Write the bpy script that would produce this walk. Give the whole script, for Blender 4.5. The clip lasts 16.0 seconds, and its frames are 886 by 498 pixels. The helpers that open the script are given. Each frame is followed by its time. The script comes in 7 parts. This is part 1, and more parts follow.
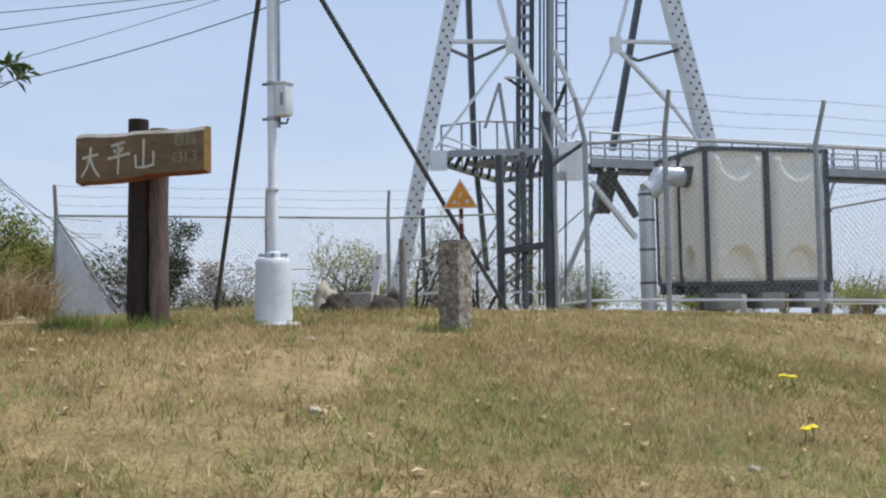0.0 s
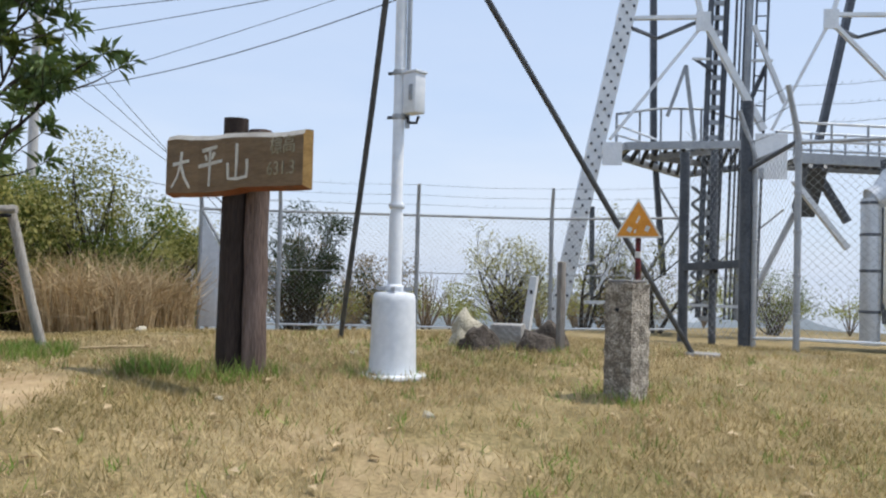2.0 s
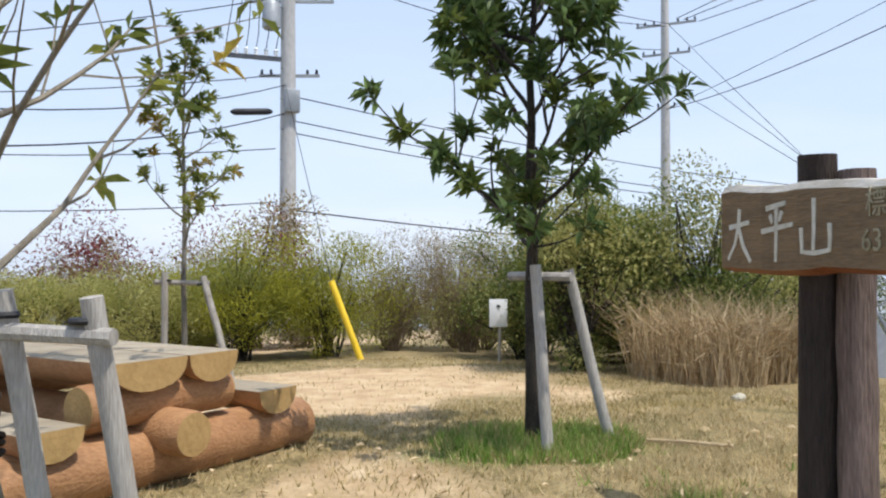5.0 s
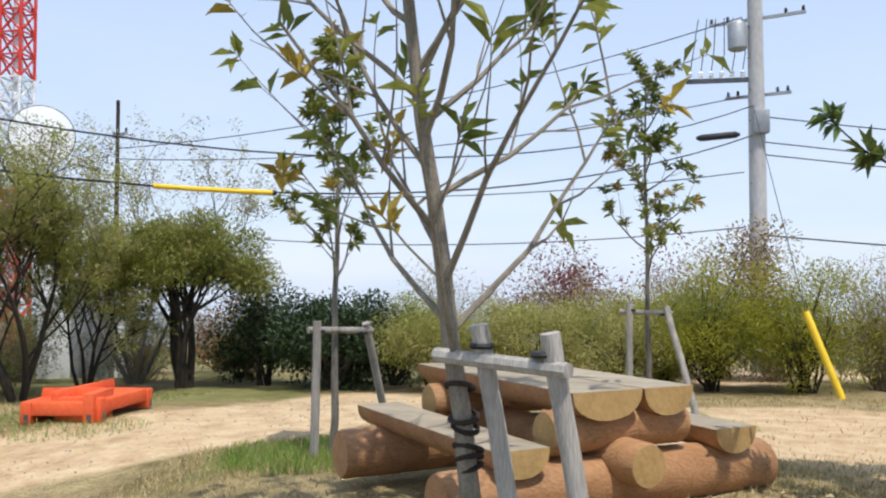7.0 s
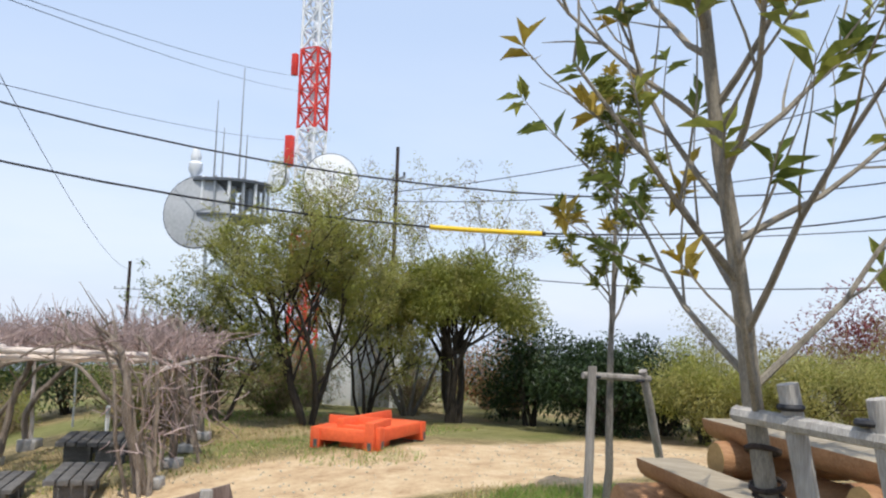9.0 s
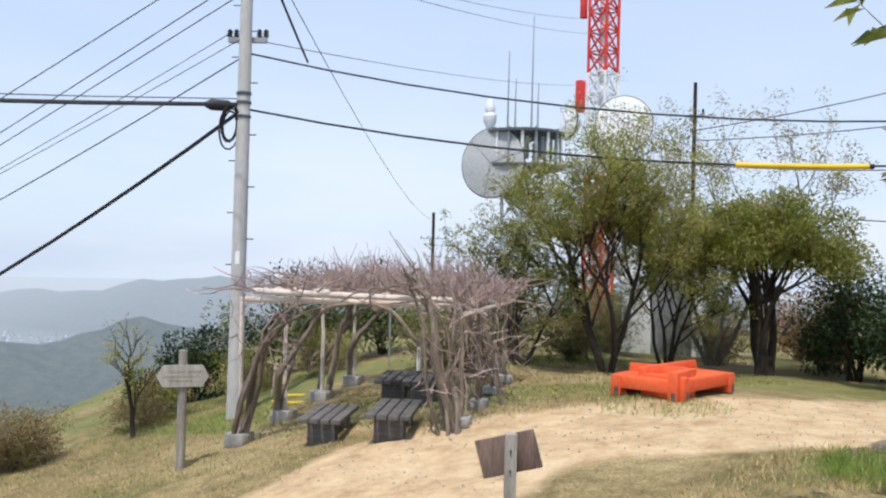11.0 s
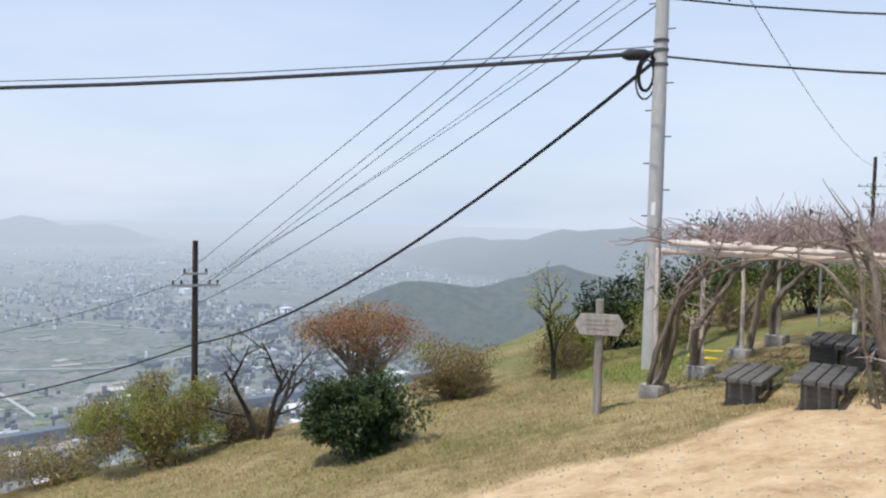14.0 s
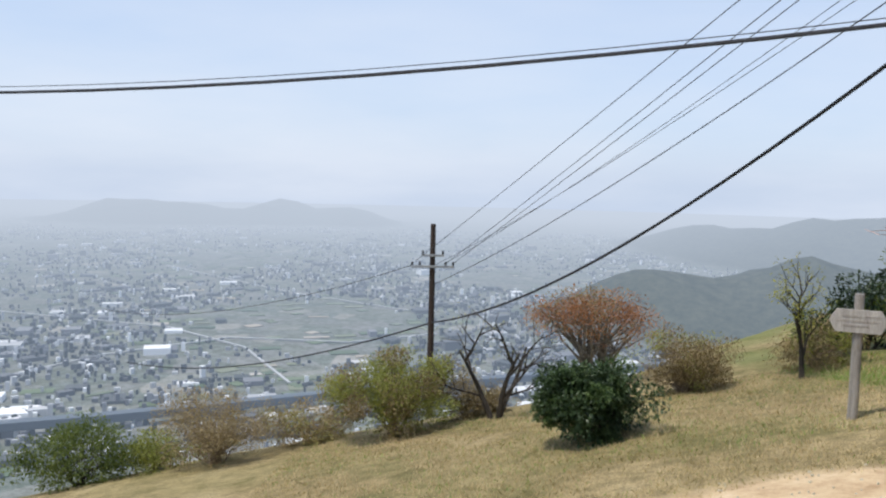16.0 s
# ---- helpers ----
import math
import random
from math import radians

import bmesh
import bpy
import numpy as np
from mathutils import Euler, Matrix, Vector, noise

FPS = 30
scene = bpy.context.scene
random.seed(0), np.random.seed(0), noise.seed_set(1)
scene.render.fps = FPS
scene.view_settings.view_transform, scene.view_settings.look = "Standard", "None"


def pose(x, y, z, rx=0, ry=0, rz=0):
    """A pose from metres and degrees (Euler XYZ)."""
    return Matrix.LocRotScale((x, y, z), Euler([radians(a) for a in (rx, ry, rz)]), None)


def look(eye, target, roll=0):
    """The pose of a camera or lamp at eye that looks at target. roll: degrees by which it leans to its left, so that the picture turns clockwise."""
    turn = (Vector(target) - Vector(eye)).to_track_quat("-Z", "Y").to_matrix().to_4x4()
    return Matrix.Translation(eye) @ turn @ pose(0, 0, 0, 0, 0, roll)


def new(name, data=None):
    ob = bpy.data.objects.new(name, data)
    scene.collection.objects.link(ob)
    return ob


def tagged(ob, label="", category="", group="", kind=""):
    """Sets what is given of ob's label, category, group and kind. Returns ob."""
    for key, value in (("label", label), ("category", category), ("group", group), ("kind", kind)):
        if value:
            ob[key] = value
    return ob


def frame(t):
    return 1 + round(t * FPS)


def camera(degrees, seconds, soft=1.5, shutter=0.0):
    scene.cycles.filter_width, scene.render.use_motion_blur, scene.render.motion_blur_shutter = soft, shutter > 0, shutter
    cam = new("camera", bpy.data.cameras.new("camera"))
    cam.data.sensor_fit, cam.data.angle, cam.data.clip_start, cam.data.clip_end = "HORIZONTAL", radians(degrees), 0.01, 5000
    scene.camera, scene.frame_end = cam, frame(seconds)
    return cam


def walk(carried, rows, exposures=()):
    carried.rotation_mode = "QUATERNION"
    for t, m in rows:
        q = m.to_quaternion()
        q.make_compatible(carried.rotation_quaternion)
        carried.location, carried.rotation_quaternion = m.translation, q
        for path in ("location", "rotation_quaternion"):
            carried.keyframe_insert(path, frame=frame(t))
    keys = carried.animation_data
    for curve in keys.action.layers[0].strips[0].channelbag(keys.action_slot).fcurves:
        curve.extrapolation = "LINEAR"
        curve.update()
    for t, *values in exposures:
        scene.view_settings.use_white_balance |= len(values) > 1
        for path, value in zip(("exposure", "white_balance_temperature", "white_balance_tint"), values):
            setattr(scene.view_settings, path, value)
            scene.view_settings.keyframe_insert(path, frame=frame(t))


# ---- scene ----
cam = camera(55.6, 16.0, 2.2)
PATH = [
    (0, (0.059, 3.712, 2.347), (-0.419, 5.652, 2.443), -1.0),
    (0.5, (-0.042, 3.992, 2.52), (-0.579, 5.919, 2.545), 0.1),
    (1, (-0.071, 4.309, 2.546), (-0.712, 6.202, 2.628), -0.1),
    (1.5, (-0.088, 4.679, 2.688), (-0.854, 6.526, 2.735), -0.4),
    (2, (-0.262, 5.053, 2.729), (-1.119, 6.86, 2.78), 1.4),
    (2.5, (-0.353, 5.329, 2.815), (-1.228, 7.127, 2.775), 0.5),
    (3, (-0.503, 5.708, 2.894), (-1.451, 7.468, 2.846), 0.3),
    (3.5, (-0.683, 5.903, 2.964), (-1.803, 7.559, 2.912), 0.2),
    (4, (-0.929, 6.078, 3.095), (-2.301, 7.533, 3.061), -0.9),
    (4.2, (-0.973, 6.132, 3.122), (-2.44, 7.491, 3.114), -1.3),
    (4.3, (-0.972, 6.13, 3.127), (-2.489, 7.432, 3.087), -2.1),
    (4.5, (-0.991, 6.204, 3.135), (-2.671, 7.289, 3.162), -2.1),
    (5, (-1.012, 6.344, 3.168), (-2.86, 7.108, 3.195), -0.1),
    (5.2, (-1.01, 6.39, 3.172), (-2.905, 7.029, 3.189), 0.4),
    (7.3, (-0.884, 6.429, 3.239), (-2.835, 6.004, 3.355), 0.2),
    (7.5, (-0.872, 6.413, 3.245), (-2.804, 5.916, 3.378), 0.5),
    (8, (-0.909, 6.379, 3.234), (-2.793, 5.725, 3.385), 0.8),
    (8.2, (-0.903, 6.364, 3.24), (-2.769, 5.662, 3.405), 1.3),
    (10.3, (-1.143, 6.172, 3.251), (-2.698, 4.917, 3.328), 1.3),
    (10.5, (-1.142, 6.163, 3.245), (-2.647, 4.847, 3.304), 1.4),
    (11, (-1.134, 6.137, 3.237), (-2.514, 4.69, 3.261), 1.6),
    (11.5, (-1.12, 6.11, 3.231), (-2.387, 4.562, 3.230), 1.8),
    (12, (-1.081, 6.093, 3.235), (-2.242, 4.465, 3.198), 2.2),
    (12.5, (-1.067, 6.059, 3.224), (-2.082, 4.337, 3.155), 2.0),
    (13, (-1.102, 6.043, 3.212), (-1.994, 4.255, 3.119), 1.6),
    (13.5, (-1.143, 6.051, 3.219), (-1.862, 4.187, 3.123), 1.1),
    (14, (-1.175, 6.054, 3.238), (-1.724, 4.135, 3.121), 1.3),
    (14.5, (-1.188, 6.073, 3.226), (-1.591, 4.119, 3.091), 1.5),
    (15, (-1.146, 6.084, 3.240), (-1.406, 4.106, 3.092), 1.5),
    (15.5, (-1.122, 6.08, 3.228), (-1.249, 4.09, 3.074), 1.4),
    (16, (-1.139, 6.049, 3.222), (-1.149, 4.056, 3.058), 1.4),
]
walk(cam, [(t, look(eye, target, roll)) for t, eye, target, roll in PATH],
     ((0, .22), (.5, .34), (2.5, .40), (4.5, .56), (5, .56), (8, .48), (11, .48), (13, .46), (14.5, .33), (16, .33)))
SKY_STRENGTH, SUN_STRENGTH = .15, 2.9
# painted haze: colour, depth and glow mixed into the far materials
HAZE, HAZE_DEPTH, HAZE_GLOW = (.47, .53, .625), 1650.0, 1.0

# ---- world, sun, light ----
SUN_AZ, SUN_EL = radians(32), radians(66)
SUN_DIR = Vector((math.cos(SUN_EL) * math.cos(SUN_AZ), math.cos(SUN_EL) * math.sin(SUN_AZ), math.sin(SUN_EL)))
world = bpy.data.worlds.new("world")
scene.world = world
world.use_nodes = True
wn = world.node_tree
sky = wn.nodes.new("ShaderNodeTexSky")
sky.sky_type, sky.sun_disc = "NISHITA", False
sky.sun_elevation, sky.sun_rotation = SUN_EL, math.pi / 2 - SUN_AZ
sky.altitude, sky.air_density, sky.dust_density, sky.ozone_density = 0, 1.0, 1.0, 1.5
veil = wn.nodes.new("ShaderNodeMix")
veil.data_type = "RGBA"
veil.inputs[0].default_value, veil.inputs[7].default_value = .8, (2.95, 3.62, 4.85, 1)
wn.links.new(sky.outputs[0], veil.inputs[6])
way, flat, puff = wn.nodes.new("ShaderNodeTexCoord"), wn.nodes.new("ShaderNodeMapping"), wn.nodes.new("ShaderNodeTexNoise")
flat.inputs["Scale"].default_value = (1.6, 1.6, 7)
puff.inputs["Scale"].default_value, puff.inputs["Detail"].default_value, puff.inputs["Roughness"].default_value = 1.3, 6, .55
wn.links.new(way.outputs["Generated"], flat.inputs[0])
wn.links.new(flat.outputs[0], puff.inputs[0])
part_z, low, thin, amount = wn.nodes.new("ShaderNodeSeparateXYZ"), wn.nodes.new("ShaderNodeMapRange"), wn.nodes.new("ShaderNodeMapRange"), wn.nodes.new("ShaderNodeMath")
wn.links.new(way.outputs["Generated"], part_z.inputs[0])
wn.links.new(part_z.outputs[2], low.inputs[0])
low.inputs[1].default_value, low.inputs[2].default_value, low.inputs[3].default_value, low.inputs[4].default_value = .02, .34, 1, 0
wn.links.new(puff.outputs[0], thin.inputs[0])
thin.inputs[1].default_value, thin.inputs[2].default_value, thin.inputs[3].default_value, thin.inputs[4].default_value = .35, .7, .15, .75
amount.operation = "MULTIPLY"
wn.links.new(low.outputs[0], amount.inputs[0])
wn.links.new(thin.outputs[0], amount.inputs[1])
cloud = wn.nodes.new("ShaderNodeMix")
cloud.data_type = "RGBA"
cloud.inputs[7].default_value = (4.3, 4.6, 5.15, 1)
wn.links.new(amount.outputs[0], cloud.inputs[0])
wn.links.new(veil.outputs[2], cloud.inputs[6])
wn.links.new(cloud.outputs[2], wn.nodes["Background"].inputs[0])
wn.nodes["Background"].inputs[1].default_value = SKY_STRENGTH
sun_data = bpy.data.lights.new("sun", "SUN")
sun_data.energy, sun_data.angle, sun_data.color = SUN_STRENGTH, radians(.53), (1, .95, .87)
sun = new("sun", sun_data)
sun.matrix_world = look(SUN_DIR * 60, (0, 0, 0))


# ---- materials ----
def nt(name):
    m = bpy.data.materials.new(name)
    m.use_nodes = True
    return m, m.node_tree.nodes, m.node_tree.links


def ramp(nodes, stops):
    r = nodes.new("ShaderNodeValToRGB")
    els = r.color_ramp.elements
    while len(els) < len(stops):
        els.new(.5)
    for e, (p, c) in zip(els, stops):
        e.position, e.color = p, (*c, 1)
    return r


def surf(name, dark, light, size=6.0, stretch=(1, 1, 1), rough=.7, metal=0.0, bump=.3, fine=8.0, rand=.12, lo=.3, hi=.7, trans=0.0):
    """A surface whose colour wanders between two tones at two scales, with fine relief; size in patches a metre."""
    m, n, l = nt(name)
    b = n["Principled BSDF"]
    tc, mp = n.new("ShaderNodeTexCoord"), n.new("ShaderNodeMapping")
    mp.inputs["Scale"].default_value = stretch
    l.new(tc.outputs["Object"], mp.inputs[0])
    a, c = n.new("ShaderNodeTexNoise"), n.new("ShaderNodeTexNoise")
    a.inputs["Scale"].default_value, c.inputs["Scale"].default_value = size, size * fine
    a.inputs["Detail"].default_value, c.inputs["Detail"].default_value = 4, 3
    l.new(mp.outputs[0], a.inputs[0]), l.new(mp.outputs[0], c.inputs[0])
    mx = n.new("ShaderNodeMix")
    mx.inputs[0].default_value = .45
    l.new(a.outputs[0], mx.inputs[2]), l.new(c.outputs[0], mx.inputs[3])
    info = n.new("ShaderNodeObjectInfo")
    geo = n.new("ShaderNodeNewGeometry")
    ad = n.new("ShaderNodeMath")
    ad.operation = "ADD"
    l.new(info.outputs["Random"], ad.inputs[0]), l.new(geo.outputs["Random Per Island"], ad.inputs[1])
    ma = n.new("ShaderNodeMath")
    ma.operation = "MULTIPLY_ADD"
    l.new(ad.outputs[0], ma.inputs[0])
    ma.inputs[1].default_value = rand
    l.new(mx.outputs[0], ma.inputs[2])
    sh = n.new("ShaderNodeMath")
    sh.operation = "SUBTRACT"
    l.new(ma.outputs[0], sh.inputs[0])
    sh.inputs[1].default_value = rand
    r = ramp(n, [(lo, dark), (hi, light)])
    l.new(sh.outputs[0], r.inputs[0])
    l.new(r.outputs[0], b.inputs["Base Color"])
    b.inputs["Roughness"].default_value, b.inputs["Metallic"].default_value = rough, metal
    b.inputs["Specular IOR Level"].default_value = .3
    if bump:
        bp = n.new("ShaderNodeBump")
        bp.inputs["Strength"].default_value, bp.inputs["Distance"].default_value = bump, .02
        l.new(c.outputs[0], bp.inputs["Height"])
        l.new(bp.outputs[0], b.inputs["Normal"])
    if trans:
        t, ms = n.new("ShaderNodeBsdfTranslucent"), n.new("ShaderNodeMixShader")
        ms.inputs[0].default_value = trans
        l.new(r.outputs[0], t.inputs[0])
        l.new(b.outputs[0], ms.inputs[1]), l.new(t.outputs[0], ms.inputs[2])
        l.new(ms.outputs[0], n["Material Output"].inputs[0])
    return m


WOOD_OLD = surf("weathered_log", (.06, .04, .032), (.25, .18, .15), 5, (3, 3, .35), .85, bump=.8)
WOOD_DARK = surf("dark_log", (.014, .010, .008), (.06, .042, .034), 5, (3, 3, .35), .85, bump=.8)
BOARD = surf("brown_board", (.105, .068, .036), (.23, .155, .085), 4, (.6, .6, 5), .6, bump=.4)
BOARD_END = surf("yellow_board_edge", (.22, .125, .035), (.40, .25, .085), 6, (1, 1, 4), .6)
BOARD_TOP = surf("bleached_board_top", (.42, .38, .32), (.68, .64, .57), 6, (1, 1, 4), .8)
# red light on the board's underside is put into this colour
BOARD_LOW = surf("red_lit_board_underside", (.16, .05, .02), (.3, .1, .04), 6, (1, 1, 4), .6)
PAINT_SIGN = surf("faded_white_lettering", (.45, .43, .36), (.72, .70, .62), 25, rough=.8, bump=.2)
PAINT_FAINT = surf("very_faded_lettering", (.20, .17, .10), (.42, .38, .27), 40, rough=.8, bump=.2)
LOG = surf("peeled_log", (.24, .115, .05), (.46, .25, .12), 3, (3, .5, 3), .6, bump=.35)
LOG_END = surf("sawn_log_end", (.27, .165, .06), (.50, .33, .14), 7, rough=.8, bump=.25, fine=5, lo=.2, hi=.8)
LOG_TOP = surf("grey_bench_plank", (.22, .18, .125), (.43, .365, .27), 3, (3, .4, 3), .8, bump=.35)
STAKE = surf("grey_stake", (.16, .14, .12), (.42, .385, .345), 6, (3, 3, .3), .9, bump=.6)
STAKE_PALE = surf("pale_stake", (.24, .22, .195), (.52, .485, .44), 6, (3, 3, .3), .9, bump=.5)
WHITE_STEEL = surf("white_painted_steel", (.60, .63, .66), (.80, .82, .84), 3, rough=.35, bump=.05)
GALV = surf("galvanised_steel", (.26, .275, .29), (.42, .435, .45), 4, rough=.5, metal=.35, bump=.1)
GALV_PALE = surf("pale_tower_steel", (.62, .645, .67), (.82, .84, .86), 4, rough=.45, metal=.0, bump=.1)
DARK_STEEL = surf("dark_steel", (.05, .055, .065), (.13, .14, .155), 5, rough=.5, metal=.3, bump=.15)
BLACK = surf("black_rubber", (.012, .012, .014), (.035, .035, .04), 8, rough=.6, bump=.1)
WIRE = surf("dark_cable", (.02, .02, .024), (.05, .05, .055), 8, rough=.6, bump=0)
CONCRETE = surf("concrete", (.22, .21, .195), (.43, .415, .39), 5, rough=.95, bump=.6)
ROUGH_CONC = surf("pitted_aggregate", (.19, .16, .125), (.66, .59, .49), 22, rough=.95, bump=1.0, fine=4, lo=.38, hi=.62)
POLE_CONC = surf("pole_concrete", (.34, .335, .33), (.52, .51, .50), 2, (1, 1, .4), .85, bump=.25)
ORANGE = surf("orange_enamel", (.55, .19, .02), (.82, .36, .05), 14, rough=.5, bump=.15)
TRI_WHITE = surf("chalky_white_enamel", (.55, .53, .48), (.78, .76, .70), 14, rough=.6, bump=.15)
ROD_RED = surf("red_black_rod", (.05, .012, .012), (.22, .03, .03), 30, rough=.5, lo=.45, hi=.55)
CREAM = surf("cream_fibreglass", (.82, .78, .66), (.90, .87, .78), 1.5, rough=.45, bump=.06)
SILVER = surf("silver_pipe_cladding", (.50, .52, .54), (.70, .72, .74), 3, rough=.35, metal=.5, bump=.1)
SHEET = surf("white_sheet_metal", (.50, .53, .57), (.70, .73, .77), 2, rough=.5, bump=.1)
STONE = surf("pale_boulder", (.36, .32, .23), (.60, .55, .44), 7, rough=.95, bump=.8)
ROCK = surf("brown_rock", (.05, .04, .032), (.17, .14, .115), 8, rough=.95, bump=.9)
RED_PAINT = surf("vermilion_paint", (.62, .085, .03), (.82, .15, .05), 3, rough=.5, bump=.12)
RED_STEEL = surf("red_tower_paint", (.55, .035, .025), (.72, .07, .05), 3, rough=.5, bump=.05)
WHITE_PAINT = surf("white_tower_paint", (.70, .71, .72), (.84, .85, .86), 3, rough=.5, bump=.05)
DISH = surf("grey_dish", (.34, .35, .36), (.50, .51, .52), 1, rough=.5, bump=.03)
DRUM = surf("white_drum_cover", (.72, .73, .73), (.84, .85, .85), 1, rough=.5, bump=.03)
# near-black grating: the shade of its underside is put into the colour
UNDER = surf("shaded_grating", (.018, .02, .024), (.05, .054, .06), 6, rough=.9, bump=.1)
YELLOW = surf("yellow_plastic", (.72, .46, .02), (.86, .60, .05), 5, rough=.45, bump=.05)
BENCH_DARK = surf("weathered_dark_bench", (.055, .053, .05), (.17, .16, .15), 6, (1, 1, 4), .8, bump=.5)
BAMBOO = surf("bleached_bamboo", (.52, .43, .37), (.80, .71, .64), 6, (.5, .5, 3), .7, bump=.3)
VINE = surf("wisteria_bark", (.10, .075, .055), (.36, .295, .235), 7, (3, 3, .5), .9, bump=.8)
TWIG = surf("pinkish_twigs", (.22, .155, .14), (.46, .355, .325), 6, rough=.9, bump=0)
TWIG_BROWN = surf("brown_twigs", (.13, .095, .065), (.32, .245, .17), 6, rough=.9, bump=0)
BARK = surf("grey_bark", (.10, .088, .072), (.29, .265, .225), 10, (2, 2, .6), .9, bump=.8)
BARK_DARK = surf("dark_bark", (.022, .018, .014), (.085, .07, .055), 10, (2, 2, .6), .9, bump=.8)
BARK_PALE = surf("pale_smooth_bark", (.15, .13, .10), (.36, .315, .25), 10, (2, 2, .6), .9, bump=.5)
LEAF_DARK = surf("glossy_evergreen_leaf", (.03, .062, .018), (.15, .215, .07), 4, rough=.38, bump=0, rand=.35, trans=.2)
LEAF_OLIVE = surf("olive_leaf", (.155, .175, .035), (.39, .40, .095), 4, rough=.5, bump=0, rand=.16, trans=.45)
LEAF_YELLOW = surf("yellowing_leaf", (.28, .20, .03), (.55, .43, .09), 4, rough=.5, bump=0, rand=.35, trans=.3)
LEAF_SPRING = surf("fresh_spring_leaf", (.20, .205, .06), (.47, .44, .16), 3, rough=.6, bump=0, rand=.16, trans=.45)
LEAF_LIME = surf("lime_hedge_leaf", (.25, .25, .022), (.46, .44, .06), 2, rough=.6, bump=0, rand=.16, trans=.45)
LEAF_MID = surf("mid_green_leaf", (.075, .11, .024), (.21, .245, .06), 3, rough=.55, bump=0, rand=.16, trans=.45)
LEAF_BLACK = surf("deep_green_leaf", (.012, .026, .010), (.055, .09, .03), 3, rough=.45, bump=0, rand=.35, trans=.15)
LEAF_RUST = surf("rust_bud_leaf", (.25, .105, .048), (.46, .225, .10), 3, rough=.6, bump=0, rand=.35, trans=.35)
LEAF_RED = surf("maroon_leaf", (.14, .03, .035), (.30, .09, .085), 3, rough=.6, bump=0, rand=.16, trans=.3)
LEAF_BROWN = surf("brownish_bush_leaf", (.17, .125, .055), (.36, .28, .14), 3, rough=.7, bump=0, rand=.16, trans=.25)
REED = surf("dry_reed", (.34, .24, .12), (.66, .52, .33), 3, rough=.8, bump=0, rand=.35, trans=.2)
GRASS_DRY = surf("dry_lawn_blade", (.36, .26, .125), (.64, .51, .29), 1.2, rough=.7, bump=0, rand=.4, trans=.25)
GRASS_GREEN = surf("green_lawn_blade", (.09, .17, .022), (.25, .38, .07), 1.2, rough=.6, bump=0, rand=.4, trans=.3)
GRASS_MIX = surf("mixed_lawn_blade", (.205, .17, .06), (.52, .40, .19), .9, rough=.65, bump=0, rand=.45, trans=.25)
DANDELION = surf("dandelion_yellow", (.70, .55, .01), (.85, .70, .03), 9, rough=.6, bump=0)
BUILDING = surf("pale_town_roofs", (.30, .31, .33), (.75, .76, .78), .02, rough=.8, bump=0, rand=.5)


# ---- ground ----
def smooth(a, b, v):
    v = min(1, max(0, (v - a) / (b - a)))
    return v * v * (3 - 2 * v)


def gz(x, y):
    """Height of the hilltop: a lawn sloping to the south-east, levelling off to a plateau."""
    plane = 1.05 - .19 * (x + 5.9) + .17 * (y + 3.1)
    plat = 2.18 + .055 * min(0, x + 4) - .05 * max(0, y - 11)
    d = (plane - plat) / .28
    z = plat if d > 20 else plane - .28 * math.log(1 + math.exp(d))
    return z - smooth(7, 1, y) * (.08 + .09 * min(1, max(0, (x + 10) / 4)))


EYE = Vector((-1.1, 6.0, 0))
PLAIN = -155.0
# far hills: bearing, distance, height, width across, width along
HILLS = [(254.2, 1000, 46, 70, 110), (247.8, 1020, 50, 85, 120), (241, 1050, 44, 110, 120), (258.5, 980, 32, 70, 90), (276, 2900, 50, 120, 160), (280.8, 2950, 84, 130, 170),
         (287, 2900, 68, 170, 170), (291.5, 2950, 58, 160, 160), (252, 2250, 62, 150, 200), (246, 1950, 66, 190, 220), (238, 2000, 86, 260, 250), (230, 1700, 72, 260, 250), (222, 1500, 62, 250, 250), (226, 1000, 40, 150, 120),
         (212, 1700, 70, 300, 250), (200, 1800, 70, 300, 250), (185, 1500, 60, 300, 250), (150, 1700, 80, 400, 250), (120, 1400, 80, 400, 250), (95, 1500, 80, 400, 250), (60, 1500, 90, 400, 250), (20, 1500, 90, 400, 250), (330, 1600, 90, 400, 250)]


def land(x, y):
    dx, dy = x - EYE.x, y - EYE.y
    r, a = math.hypot(dx, dy), math.atan2(dy, dx)
    west = smooth(-.25, .6, math.cos(a - radians(160)))
    edge = 13.5 + 34 * west + 10 * smooth(.2, .9, math.sin(a))
    z = gz(x, y) if r < 90 else gz(EYE.x + dx * 90 / r, EYE.y + dy * 90 / r)
    over = max(0, r - edge)
    z -= .42 * over * over / (over + 9)
    if r < 60:
        z += .035 * noise.noise((x * .6, y * .6, 0)) + .018 * noise.noise((x * 2.3, y * 2.3, 3))
    else:
        z += min(4, (r - 60) * .05) * noise.noise((x * .02, y * .02, 5)) * (1 if z > PLAIN + 10 else .1)
    z = max(z, PLAIN)
    if r > 500:
        deg = math.degrees(a) % 360
        for b, dist, h, wa, wl in HILLS:
            off = (deg - b + 180) % 360 - 180
            if abs(off) < 40:
                t = radians(off) * dist
                g = math.exp(-(t / wa) ** 2 - ((r - dist) / wl) ** 2)
                z += h * g * (1 + .38 * noise.noise((x * .006, y * .006, 1)) + .16 * noise.noise((x * .02, y * .02, 4)))
    return z


